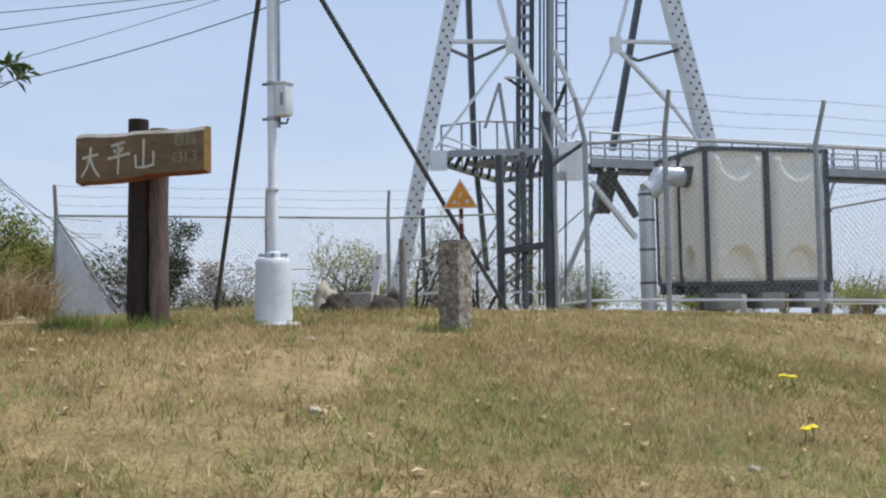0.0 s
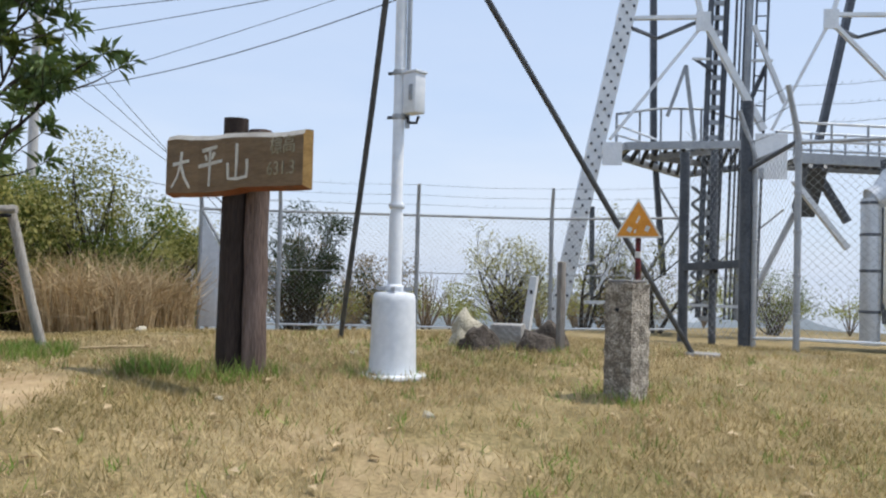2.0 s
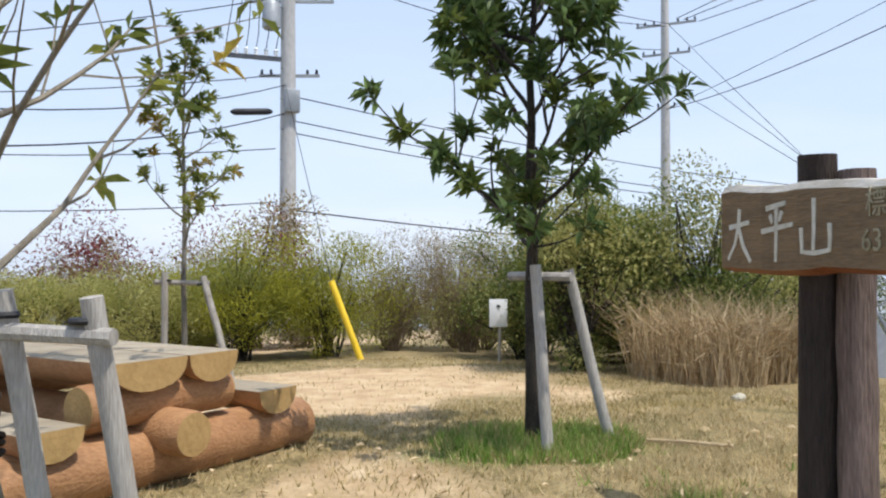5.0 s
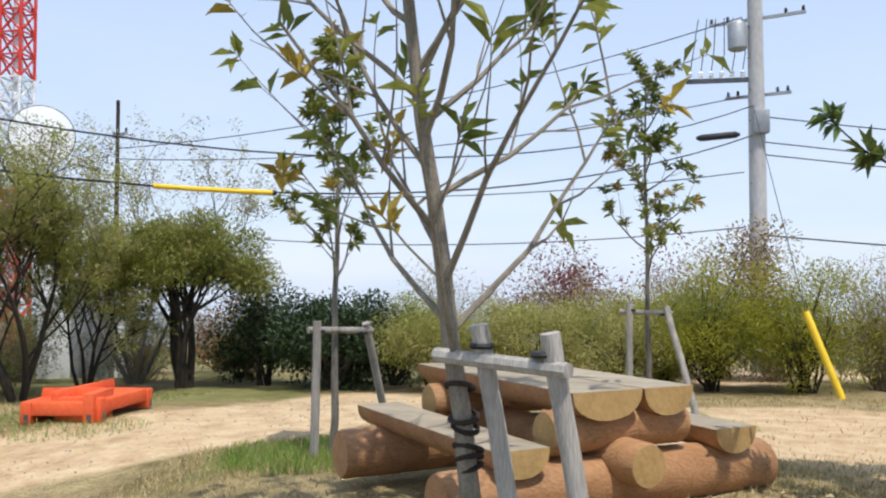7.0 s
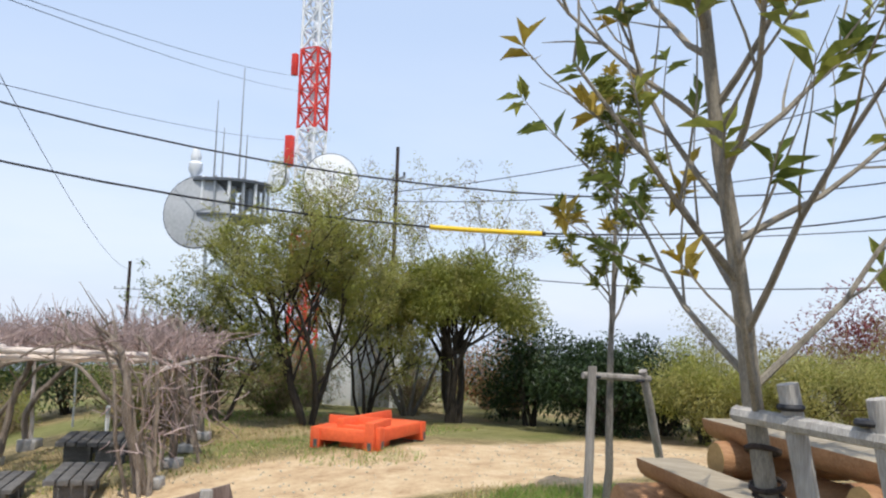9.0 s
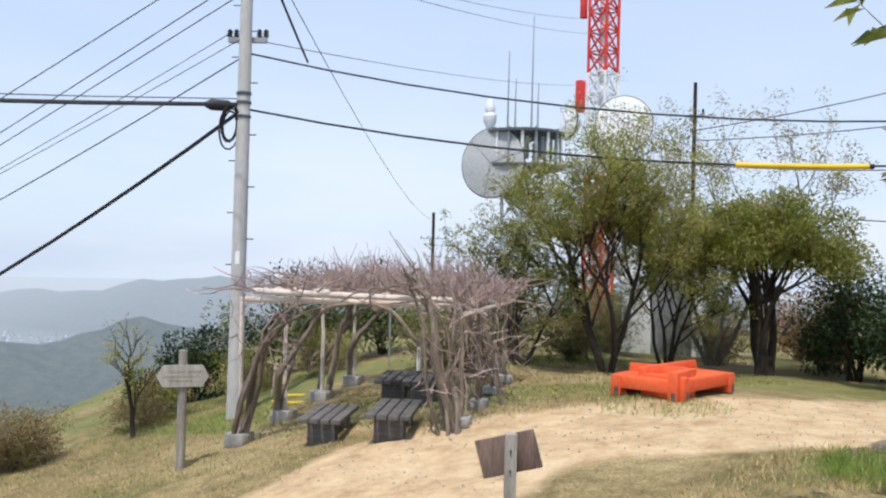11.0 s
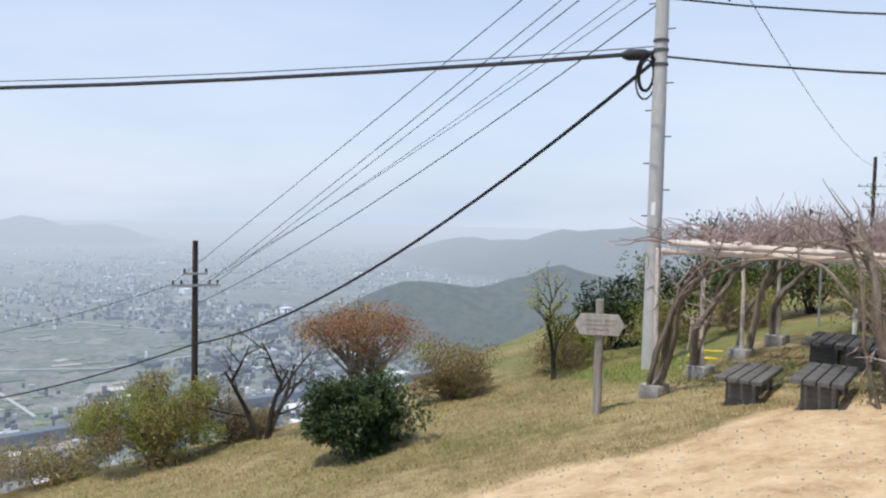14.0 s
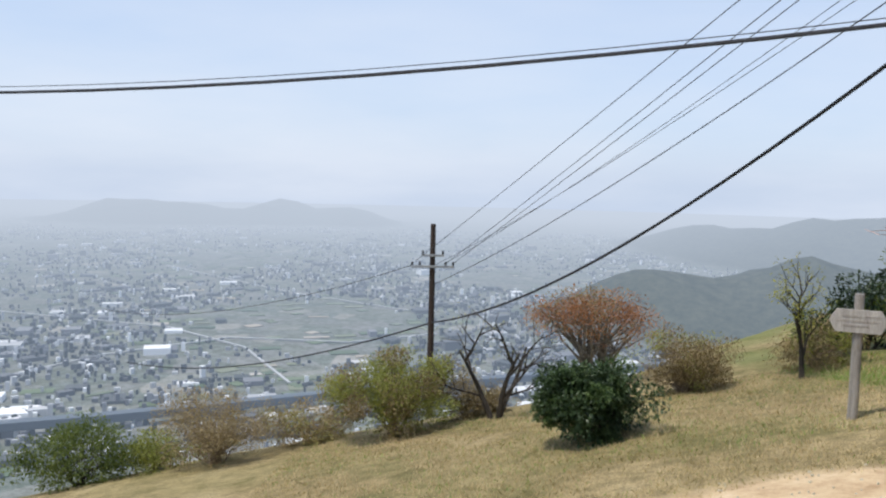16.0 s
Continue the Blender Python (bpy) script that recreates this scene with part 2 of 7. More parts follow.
def road_mask(x, y):
    """1 on the bare track that bends past the pergola and the red seats."""
    # centre line of the track: from the south lawn edge to the north-west
    if x > -6.2:
        c, w = .9 + .20 * (x + 6.2) - .045 * (x + 6.2) ** 2, 1.35
    else:
        c, w = .9 - .62 * (x + 6.2), 1.3 + .12 * (-6.2 - x)
    main = 1 - smooth(w * .75, w * 1.25, abs(y - c) + .35 * noise.noise((x * .9, y * .9, 2)))
    worn = 1 - smooth(.55, 1.1, math.hypot((x + 9.4) / 2.9, (y - 8.6) / 2.6) + .45 * noise.noise((x * .8, y * .8, 6)))
    spot = 1 - smooth(.4, 1.1, math.hypot((x + 1.7) / 1.3, (y - 8.0) / .55) + .5 * noise.noise((x * 1.6, y * 1.6, 6)))
    path = 1 - smooth(.4, 1.1, math.hypot((x + 4.1) / 1.7, (y - 7.5) / .9) + .55 * noise.noise((x * 1.1, y * 1.1, 6)))
    bench = 1 - smooth(.5, 1.1, math.hypot((x + 7.3) / 1.25, (y + 1.35) / .95) + .35 * noise.noise((x * 1.4, y * 1.4, 6)))
    return max(main, worn * .8, spot * .32, path * .5, bench * .45)


class Mesh:
    """Collects vertices and faces of one mesh, in world coordinates."""

    def __init__(self):
        self.v, self.f = [], []

    def add(self, vs, fs):
        o = len(self.v)
        self.v += [tuple(p) for p in vs]
        self.f += [tuple(i + o for i in q) for q in fs]
        return self

    def tube(self, pts, radii, n=6, cap=True):
        pts = [Vector(p) for p in pts]
        if not isinstance(radii, (list, tuple)):
            radii = [radii] * len(pts)
        vs, fs = [], []
        d0 = (pts[1] - pts[0]).normalized()
        side = d0.orthogonal().normalized()
        for i, p in enumerate(pts):
            d = (pts[min(i + 1, len(pts) - 1)] - pts[max(i - 1, 0)]).normalized()
            side = (side - d * side.dot(d)).normalized()
            up = d.cross(side)
            for k in range(n):
                a = 2 * math.pi * k / n
                vs.append(p + (side * math.cos(a) + up * math.sin(a)) * radii[i])
        for i in range(len(pts) - 1):
            for k in range(n):
                a, b = i * n + k, i * n + (k + 1) % n
                fs.append((a, b, b + n, a + n))
        if cap:
            fs.append(tuple(range(n))[::-1])
            fs.append(tuple(range((len(pts) - 1) * n, len(pts) * n)))
        return self.add(vs, fs)

    def box(self, c, size, m=None, chamfer=0.0):
        """A box about c with its edges cut off; m turns it."""
        hx, hy, hz = (s / 2 for s in size)
        k = min(chamfer, hx * .9, hy * .9, hz * .9)
        m = m or Matrix()
        if not k:
            vs = [Vector((x, y, z)) for x in (-hx, hx) for y in (-hy, hy) for z in (-hz, hz)]
            fs = [(0, 1, 3, 2), (4, 6, 7, 5), (0, 4, 5, 1), (2, 3, 7, 6), (0, 2, 6, 4), (1, 5, 7, 3)]
            return self.add([m.to_3x3() @ v + Vector(c) for v in vs], fs)
        bm = bmesh.new()
        bmesh.ops.create_cube(bm, size=1)
        for v in bm.verts:
            v.co = Vector((v.co.x * 2 * hx, v.co.y * 2 * hy, v.co.z * 2 * hz))
        bmesh.ops.bevel(bm, geom=bm.edges[:], offset=k, segments=2, affect="EDGES", profile=.5)
        return self.bm(bm, Matrix.Translation(c) @ m.to_3x3().to_4x4())

    def bm(self, bm, m=None):
        m = m or Matrix()
        bm.verts.index_update()
        self.add([m @ v.co for v in bm.verts], [[v.index for v in f.verts] for f in bm.faces])
        bm.free()
        return self

    def beam(self, a, b, w=.05, h=None):
        """A straight bar of rectangular section."""
        a, b = Vector(a), Vector(b)
        d = (b - a)
        m = d.to_track_quat("Z", "Y").to_matrix()
        return self.box((a + b) / 2, (w, h or w, d.length), m)

    def leaf(self, p, d, size, width=.4, droop=.25, up=None):
        """A folded, pointed leaf from p along d."""
        d = Vector(d).normalized()
        s = d.cross(up or Vector((random.uniform(-.4, .4), random.uniform(-.4, .4), 1)))
        s = (s if s.length > .05 else d.orthogonal()).normalized()
        u = s.cross(d)
        a, c = Vector(p), Vector(p) + d * size - u * droop * size
        mid = Vector(p) + d * size * .5
        return self.add([a, mid + s * size * width * .5 + u * size * .06, c, mid - s * size * width * .5 + u * size * .06], [(0, 1, 2), (0, 2, 3)])

    def blade(self, p, h, lean, w):
        a = random.uniform(0, 6.28)
        s = Vector((math.cos(a), math.sin(a), 0)) * w
        t = Vector(p) + Vector((lean[0], lean[1], h))
        return self.add([Vector(p) - s, Vector(p) + s, t], [(0, 1, 2)])

    def lathe(self, c, prof, n=20):
        """Turns a list of (radius, height) about the upright through c."""
        vs, fs = [], []
        for r, z in prof:
            for k in range(n):
                a = 2 * math.pi * k / n
                vs.append((c[0] + r * math.cos(a), c[1] + r * math.sin(a), c[2] + z))
        for i in range(len(prof) - 1):
            for k in range(n):
                a, b = i * n + k, i * n + (k + 1) % n
                fs.append((a, b, b + n, a + n))
        fs.append(tuple(range(n))[::-1])
        fs.append(tuple(range((len(prof) - 1) * n, len(prof) * n)))
        return self.add(vs, fs)


ORIGIN = {}


def thing(name, base, label, category, group="", kind=""):
    ob = new(name)
    ob.empty_display_size = .1
    ob.location = base
    ORIGIN[ob] = Vector(base)
    return tagged(ob, label, category, group, kind)


def mesh_data(name, mb, mat, base, smooth_faces):
    me = bpy.data.meshes.new(name)
    me.from_pydata([(v[0] - base[0], v[1] - base[1], v[2] - base[2]) for v in mb.v], [], mb.f)
    me.materials.append(mat)
    if smooth_faces:
        me.shade_smooth()
        me.set_sharp_from_angle(angle=radians(40))
    return me


def part(name, mb, mat, parent, label="", smooth_faces=True):
    """One mesh as a part under a thing or under a part."""
    base = ORIGIN[parent]
    ob = new(name, mesh_data(name, mb, mat, base, smooth_faces))
    ob.parent = parent
    ORIGIN[ob] = base
    return tagged(ob, label)


def solid(name, mb, mat, base, label="", category="", group="", kind="", smooth_faces=True):
    """A thing that is one mesh."""
    ob = new(name, mesh_data(name, mb, mat, base, smooth_faces))
    ob.location = base
    ORIGIN[ob] = Vector(base)
    return tagged(ob, label, category, group, kind)


def on(x, y, dz=0.0):
    return Vector((x, y, land(x, y) + dz))


def ground_material():
    m, n, l = nt("lawn_and_land")
    b = n["Principled BSDF"]
    b.inputs["Roughness"].default_value = .95
    b.inputs["Specular IOR Level"].default_value = .1
    geo = n.new("ShaderNodeNewGeometry")

    def tex(scale, detail=4, rough=.6):
        t = n.new("ShaderNodeTexNoise")
        t.inputs["Scale"].default_value, t.inputs["Detail"].default_value, t.inputs["Roughness"].default_value = scale, detail, rough
        l.new(geo.outputs["Position"], t.inputs[0])
        return t

    def mix(f, a, c):
        x = n.new("ShaderNodeMix")
        x.data_type = "RGBA"
        for s, v in ((0, f), (6, a), (7, c)):
            if isinstance(v, tuple):
                x.inputs[s].default_value = (*v, 1)
            elif isinstance(v, (int, float)):
                x.inputs[s].default_value = v
            else:
                l.new(v, x.inputs[s])
        return x.outputs[2]

    patches, tufts, grain = tex(.7, 5), tex(5, 5), tex(45, 3)
    lawn = ramp(n, [(.36, (.18, .155, .06)), (.45, (.31, .235, .115)), (.56, (.43, .33, .175)), (.68, (.55, .44, .26))])
    l.new(patches.outputs[0], lawn.inputs[0])
    grit = ramp(n, [(.35, (.08, .07, .03)), (.65, (.46, .36, .19))])
    l.new(tufts.outputs[0], grit.inputs[0])
    near = mix(.42, lawn.outputs[0], grit.outputs[0])
    gr = ramp(n, [(.36, (.22, .21, .17)), (.62, (1, 1, 1))])
    l.new(grain.outputs[0], gr.inputs[0])
    mul = n.new("ShaderNodeMix")
    mul.data_type, mul.blend_type = "RGBA", "MULTIPLY"
    mul.inputs[0].default_value = .65
    l.new(near, mul.inputs[6]), l.new(gr.outputs[0], mul.inputs[7])
    # the bare track and worn spots, from the mesh's own attribute
    at = n.new("ShaderNodeAttribute")
    at.attribute_name = "track"
    dirt = ramp(n, [(.33, (.32, .205, .11)), (.45, (.47, .335, .20)), (.55, (.54, .40, .245)), (.7, (.63, .50, .34))])
    l.new(tex(2.6, 8, .78).outputs[0], dirt.inputs[0])
    rag, edge = n.new("ShaderNodeMath"), n.new("ShaderNodeMath")
    rag.operation, edge.operation, edge.use_clamp = "MULTIPLY_ADD", "MULTIPLY_ADD", True
    l.new(at.outputs["Fac"], rag.inputs[0])
    rag.inputs[1].default_value = 1.9
    l.new(tex(3.5, 7, .7).outputs[0], rag.inputs[2])
    l.new(rag.outputs[0], edge.inputs[0])
    edge.inputs[1].default_value, edge.inputs[2].default_value = 1.25, -1.1
    chips = ramp(n, [(.30, (.68, .64, .60)), (.42, (.94, .94, .94)), (.62, (1, 1, 1)), (.70, (1.15, 1.14, 1.12))])
    l.new(tex(28, 5, .7).outputs[0], chips.inputs[0])
    gritty = n.new("ShaderNodeMix")
    gritty.data_type, gritty.blend_type = "RGBA", "MULTIPLY"
    gritty.inputs[0].default_value = .8
    l.new(dirt.outputs[0], gritty.inputs[6]), l.new(chips.outputs[0], gritty.inputs[7])
    col = mix(edge.outputs[0], mul.outputs[2], gritty.outputs[2])
    gat = n.new("ShaderNodeAttribute")
    gat.attribute_name = "green"
    col = mix(gat.outputs["Fac"], col, (.115, .15, .04))
    # far land: woods, fields and town, with haze painted in over kilometres
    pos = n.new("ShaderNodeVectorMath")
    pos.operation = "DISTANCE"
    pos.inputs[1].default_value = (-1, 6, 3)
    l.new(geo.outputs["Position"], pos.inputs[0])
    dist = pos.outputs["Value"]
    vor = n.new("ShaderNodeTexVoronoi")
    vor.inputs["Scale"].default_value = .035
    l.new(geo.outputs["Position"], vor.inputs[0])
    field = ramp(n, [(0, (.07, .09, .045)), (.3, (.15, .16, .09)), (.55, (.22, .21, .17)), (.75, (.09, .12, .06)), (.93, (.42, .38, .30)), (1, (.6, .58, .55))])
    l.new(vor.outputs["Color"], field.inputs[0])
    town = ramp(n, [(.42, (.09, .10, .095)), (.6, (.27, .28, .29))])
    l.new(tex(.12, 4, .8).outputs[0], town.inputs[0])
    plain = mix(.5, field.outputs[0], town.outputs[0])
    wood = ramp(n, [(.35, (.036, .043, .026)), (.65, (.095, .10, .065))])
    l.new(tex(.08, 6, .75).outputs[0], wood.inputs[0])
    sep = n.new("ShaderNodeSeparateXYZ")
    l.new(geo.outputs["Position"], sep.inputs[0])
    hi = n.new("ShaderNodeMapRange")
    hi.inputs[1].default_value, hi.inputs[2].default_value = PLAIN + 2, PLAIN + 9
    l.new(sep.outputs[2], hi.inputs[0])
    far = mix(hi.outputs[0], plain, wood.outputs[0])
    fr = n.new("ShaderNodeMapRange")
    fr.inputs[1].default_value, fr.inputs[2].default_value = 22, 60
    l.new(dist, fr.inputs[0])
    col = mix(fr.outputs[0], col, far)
    l.new(col, b.inputs["Base Color"])
    bp = n.new("ShaderNodeBump")
    bp.inputs["Strength"].default_value, bp.inputs["Distance"].default_value = .8, .03
    l.new(tufts.outputs[0], bp.inputs["Height"])
    l.new(bp.outputs[0], b.inputs["Normal"])
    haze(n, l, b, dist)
    return m


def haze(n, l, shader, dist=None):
    """Air light painted into far land as emission, beyond the hilltop: 1 - exp(-distance / depth)."""
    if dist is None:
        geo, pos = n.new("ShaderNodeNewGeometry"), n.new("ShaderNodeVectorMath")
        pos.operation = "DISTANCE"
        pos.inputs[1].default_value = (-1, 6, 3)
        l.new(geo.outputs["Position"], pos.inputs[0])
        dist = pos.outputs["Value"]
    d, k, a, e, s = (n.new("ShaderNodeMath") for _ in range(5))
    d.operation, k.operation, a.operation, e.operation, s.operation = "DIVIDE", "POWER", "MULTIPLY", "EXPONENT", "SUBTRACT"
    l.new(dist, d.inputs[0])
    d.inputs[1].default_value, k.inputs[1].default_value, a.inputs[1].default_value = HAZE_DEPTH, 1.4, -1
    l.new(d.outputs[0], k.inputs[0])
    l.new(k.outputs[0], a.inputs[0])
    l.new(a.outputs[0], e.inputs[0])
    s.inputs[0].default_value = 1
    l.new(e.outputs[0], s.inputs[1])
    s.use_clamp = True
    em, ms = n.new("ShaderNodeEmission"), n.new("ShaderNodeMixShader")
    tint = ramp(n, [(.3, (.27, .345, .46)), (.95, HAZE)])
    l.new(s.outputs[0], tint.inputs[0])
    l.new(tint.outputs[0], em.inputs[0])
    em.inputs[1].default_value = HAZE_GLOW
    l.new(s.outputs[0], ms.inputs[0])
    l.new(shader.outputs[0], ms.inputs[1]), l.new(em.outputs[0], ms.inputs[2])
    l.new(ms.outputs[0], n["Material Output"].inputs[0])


def green_mask(x, y):
    g = 0
    for cx, cy, r in ((-5.35, 8.75, .72), (-7.35, 4.4, .9), (-4.5, 6.1, .6), (-9.3, 7.4, .8)):
        g = max(g, 1 - smooth(.55, 1.15, math.hypot(x - cx, y - cy) / r + .4 * noise.noise((x * 2, y * 2, 4))))
    south = smooth(-1.2, -2.6, y - .25 * (x + 6)) * .14 + smooth(.9, -.3, y - (.9 - .62 * (x + 6.2) - 2.6)) * (.5 if x < -6.5 else 0)
    slope = smooth(-2.6, .2, x) * smooth(11.5, 8.0, y) * smooth(3.0, 4.0, y + x) * smooth(-.35, .35, noise.noise((x * .8, y * .8, 12))) * .38
    g = max(g, slope)
    return max(g * .9, min(.8, south) * smooth(-.15, .25, noise.noise((x * .5, y * .5, 9)) + .12))


def build_ground():
    rings = [.0]
    step = .16
    while rings[-1] < 4900:
        rings.append(rings[-1] + step)
        step = max(.16, .045 * rings[-1]) if rings[-1] > 3 else .16
    n = 300
    v, f, track, green = [], [], [], []
    for r in rings:
        for k in range(n):
            a = 2 * math.pi * k / n
            x, y = EYE.x - 2 + (r + .02) * math.cos(a), EYE.y - 1 + (r + .02) * math.sin(a)
            v.append((x, y, land(x, y)))
            near = r < 40
            track.append(road_mask(x, y) if near else 0)
            green.append(green_mask(x, y) if near else 0)
    for i in range(len(rings) - 1):
        for k in range(n):
            a, b = i * n + k, i * n + (k + 1) % n
            f.append((a, a + n, b + n, b))
    f.append(tuple(range(n)))
    me = bpy.data.meshes.new("ground")
    me.from_pydata(v, [], f)
    for name, vals in (("track", track), ("green", green)):
        at = me.attributes.new(name, "FLOAT", "POINT")
        at.data.foreach_set("value", vals)
    me.shade_smooth()
    me.materials.append(ground_material())
    tagged(new("ground", me), "dry spring lawn on a hilltop with a bare earth track", "ground", kind="structure")


build_ground()


# ---- name board on two logs ----
def wobble_tube(mb, a, b, r0, r1, n=12, seg=7, amp=.006):
    a, b = Vector(a), Vector(b)
    pts = [a.lerp(b, i / seg) + Vector((random.uniform(-amp, amp), random.uniform(-amp, amp), 0)) for i in range(seg + 1)]
    return mb.tube(pts, [r0 + (r1 - r0) * i / seg for i in range(seg + 1)], n)


def stroke(mb, pts, width, lift, o, u, w, n):
    """A brush stroke on a plane: o origin, u across, w up, n out of the plane."""
    vs, fs = [], []
    q = [o + u * p[0] + w * p[1] for p in pts]
    for i, p in enumerate(q):
        d = (q[min(i + 1, len(q) - 1)] - q[max(i - 1, 0)]).normalized()
        s = n.cross(d).normalized() * width * .5 * (1.1 - .45 * i / len(q))
        vs += [p + s + n * lift, p - s + n * lift, p + s - n * .004, p - s - n * .004]
    for i in range(len(q) - 1):
        a, b = 4 * i, 4 * i + 4
        fs += [(a, a + 1, b + 1, b), (a, b, b + 2, a + 2), (a + 1, a + 3, b + 3, b + 1)]
    fs += [(0, 2, 3, 1), (len(vs) - 4, len(vs) - 3, len(vs) - 1, len(vs) - 2)]
    mb.add(vs, fs)


def name_board():
    base = on(-3.33, 8.8)
    t = thing("summit_sign", base, "carved brown wooden summit board on two weathered log posts", "sign")
    b = base.z - .06
    part("post", wobble_tube(Mesh(), (-3.36, 8.82, b), (-3.35, 8.81, 3.555), .076, .068), WOOD_DARK, t, "dark weathered log post")
    part("post", wobble_tube(Mesh(), (-3.23, 8.86, b), (-3.225, 8.86, 3.49), .070, .064), WOOD_OLD, t, "purple-brown log post with a long split")
    u = Vector((1.2, -.29, 0)).normalized()
    n = Vector((-u.y, u.x, 0)).normalized() * -1
    w = Vector((0, 0, 1))
    L, H, T = 1.185, .36, .06
    o = Vector((-3.815, 8.80, 3.11))
    cols = 15
    top = [H - .062 * (i / cols) + .005 * math.sin(i * .9) + .008 * noise.noise((i * .5, 0, 0)) for i in range(cols + 1)]
    low = [.010 * math.sin(i * .7 + 1) + .012 * noise.noise((i * .6, 4, 0)) for i in range(cols + 1)]
    low = [.6 * q + .01 * i / cols for i, q in enumerate(low)]
    face, upper, under, ends = Mesh(), Mesh(), Mesh(), []
    for i in range(cols):
        x0, x1 = L * i / cols, L * (i + 1) / cols
        P = lambda x, z, d: o + u * x + w * z + n * d
        mid = T * .5
        face.add([P(x0, low[i] + .02, mid), P(x1, low[i + 1] + .02, mid), P(x1, top[i + 1] - .026, mid), P(x0, top[i] - .026, mid)], [(0, 1, 2, 3)])
        upper.add([P(x0, top[i] - .026, mid), P(x1, top[i + 1] - .026, mid), P(x1, top[i + 1], mid - .016), P(x0, top[i], mid - .016)], [(0, 1, 2, 3)])
        face.add([P(x0, low[i], -mid), P(x1, low[i + 1], -mid), P(x1, top[i + 1], -mid), P(x0, top[i], -mid)], [(3, 2, 1, 0)])
        upper.add([P(x0, top[i], mid - .016), P(x1, top[i + 1], mid - .016), P(x1, top[i + 1] + .004, -mid), P(x0, top[i] + .004, -mid)], [(0, 1, 2, 3)])
        under.add([P(x0, low[i] + .02, mid), P(x1, low[i + 1] + .02, mid), P(x1, low[i + 1], -mid), P(x0, low[i], -mid)], [(3, 2, 1, 0)])
    for x, i, s in ((0, 0, 1), (L, cols, -1)):
        q = [o + u * x + w * (low[i] + .02) + n * T * .5, o + u * (x + .006 * -s) + w * low[i] - n * T * .5, o + u * (x + .006 * -s) + w * top[i] - n * T * .5, o + u * x + w * top[i] + n * (T * .5 - .016), o + u * x + w * (top[i] - .026) + n * T * .5]
        ends.append(Mesh().add(q, [(0, 1, 2, 3, 4) if s < 0 else (4, 3, 2, 1, 0)]))
    board = part("board", face, BOARD, t, "thick brown board with a waney top edge", False)
    part("top_edge", upper, BOARD_TOP, board, "sun-bleached upper edge", False)
    part("lower_edge", under, BOARD_LOW, board, "red-lit lower edge", False)
    for e in ends:
        part("end_grain", e, BOARD_END, board, "yellow sawn end", False)
    fo = o + n * T * .5
    K = {"da": ([[(.02, .19), (.16, .205)], [(.095, .26), (.085, .19), (.06, .12), (.01, .06)], [(.088, .185), (.12, .11), (.17, .05)]], .05),
         "hei": ([[(.03, .25), (.15, .265)], [(.055, .225), (.07, .195)], [(.13, .235), (.11, .2)], [(.0, .165), (.19, .185)], [(.095, .255), (.093, .15), (.088, .05)]], .32),
         "san": ([[(.09, .27), (.09, .17), (.085, .09)], [(.02, .17), (.025, .085), (.09, .08), (.17, .09)], [(.17, .18), (.172, .13), (.168, .085)]], .56)}
    for key, (strokes, x) in K.items():
        mb = Mesh()
        for s in strokes:
            stroke(mb, s, .019, .004, fo + u * x, u * 1.1, w, n)
        part("character", mb, PAINT_SIGN, board, "faded white brushed character", False)
    rot = Matrix((u, w, n)).transposed().to_4x4()
    for body, x, z, size in (("標高", .93, .20, .10), ("631.3", .91, .085, .10)):
        c = bpy.data.curves.new("lettering", "FONT")
        c.body, c.size, c.extrude = body, size, .002
        tmp = bpy.data.objects.new("lettering_tmp", c)
        scene.collection.objects.link(tmp)
        dg = bpy.context.evaluated_depsgraph_get()
        me = bpy.data.meshes.new_from_object(tmp.evaluated_get(dg))
        bpy.data.objects.remove(tmp)
        mat = Matrix.Translation(fo + u * x + w * z + n * .003 - base) @ rot
        me.transform(mat)
        me.materials.clear()
        me.materials.append(PAINT_FAINT)
        ob = new("lettering", me)
        ob.parent = board
        tagged(ob, "faded painted lettering")


name_board()


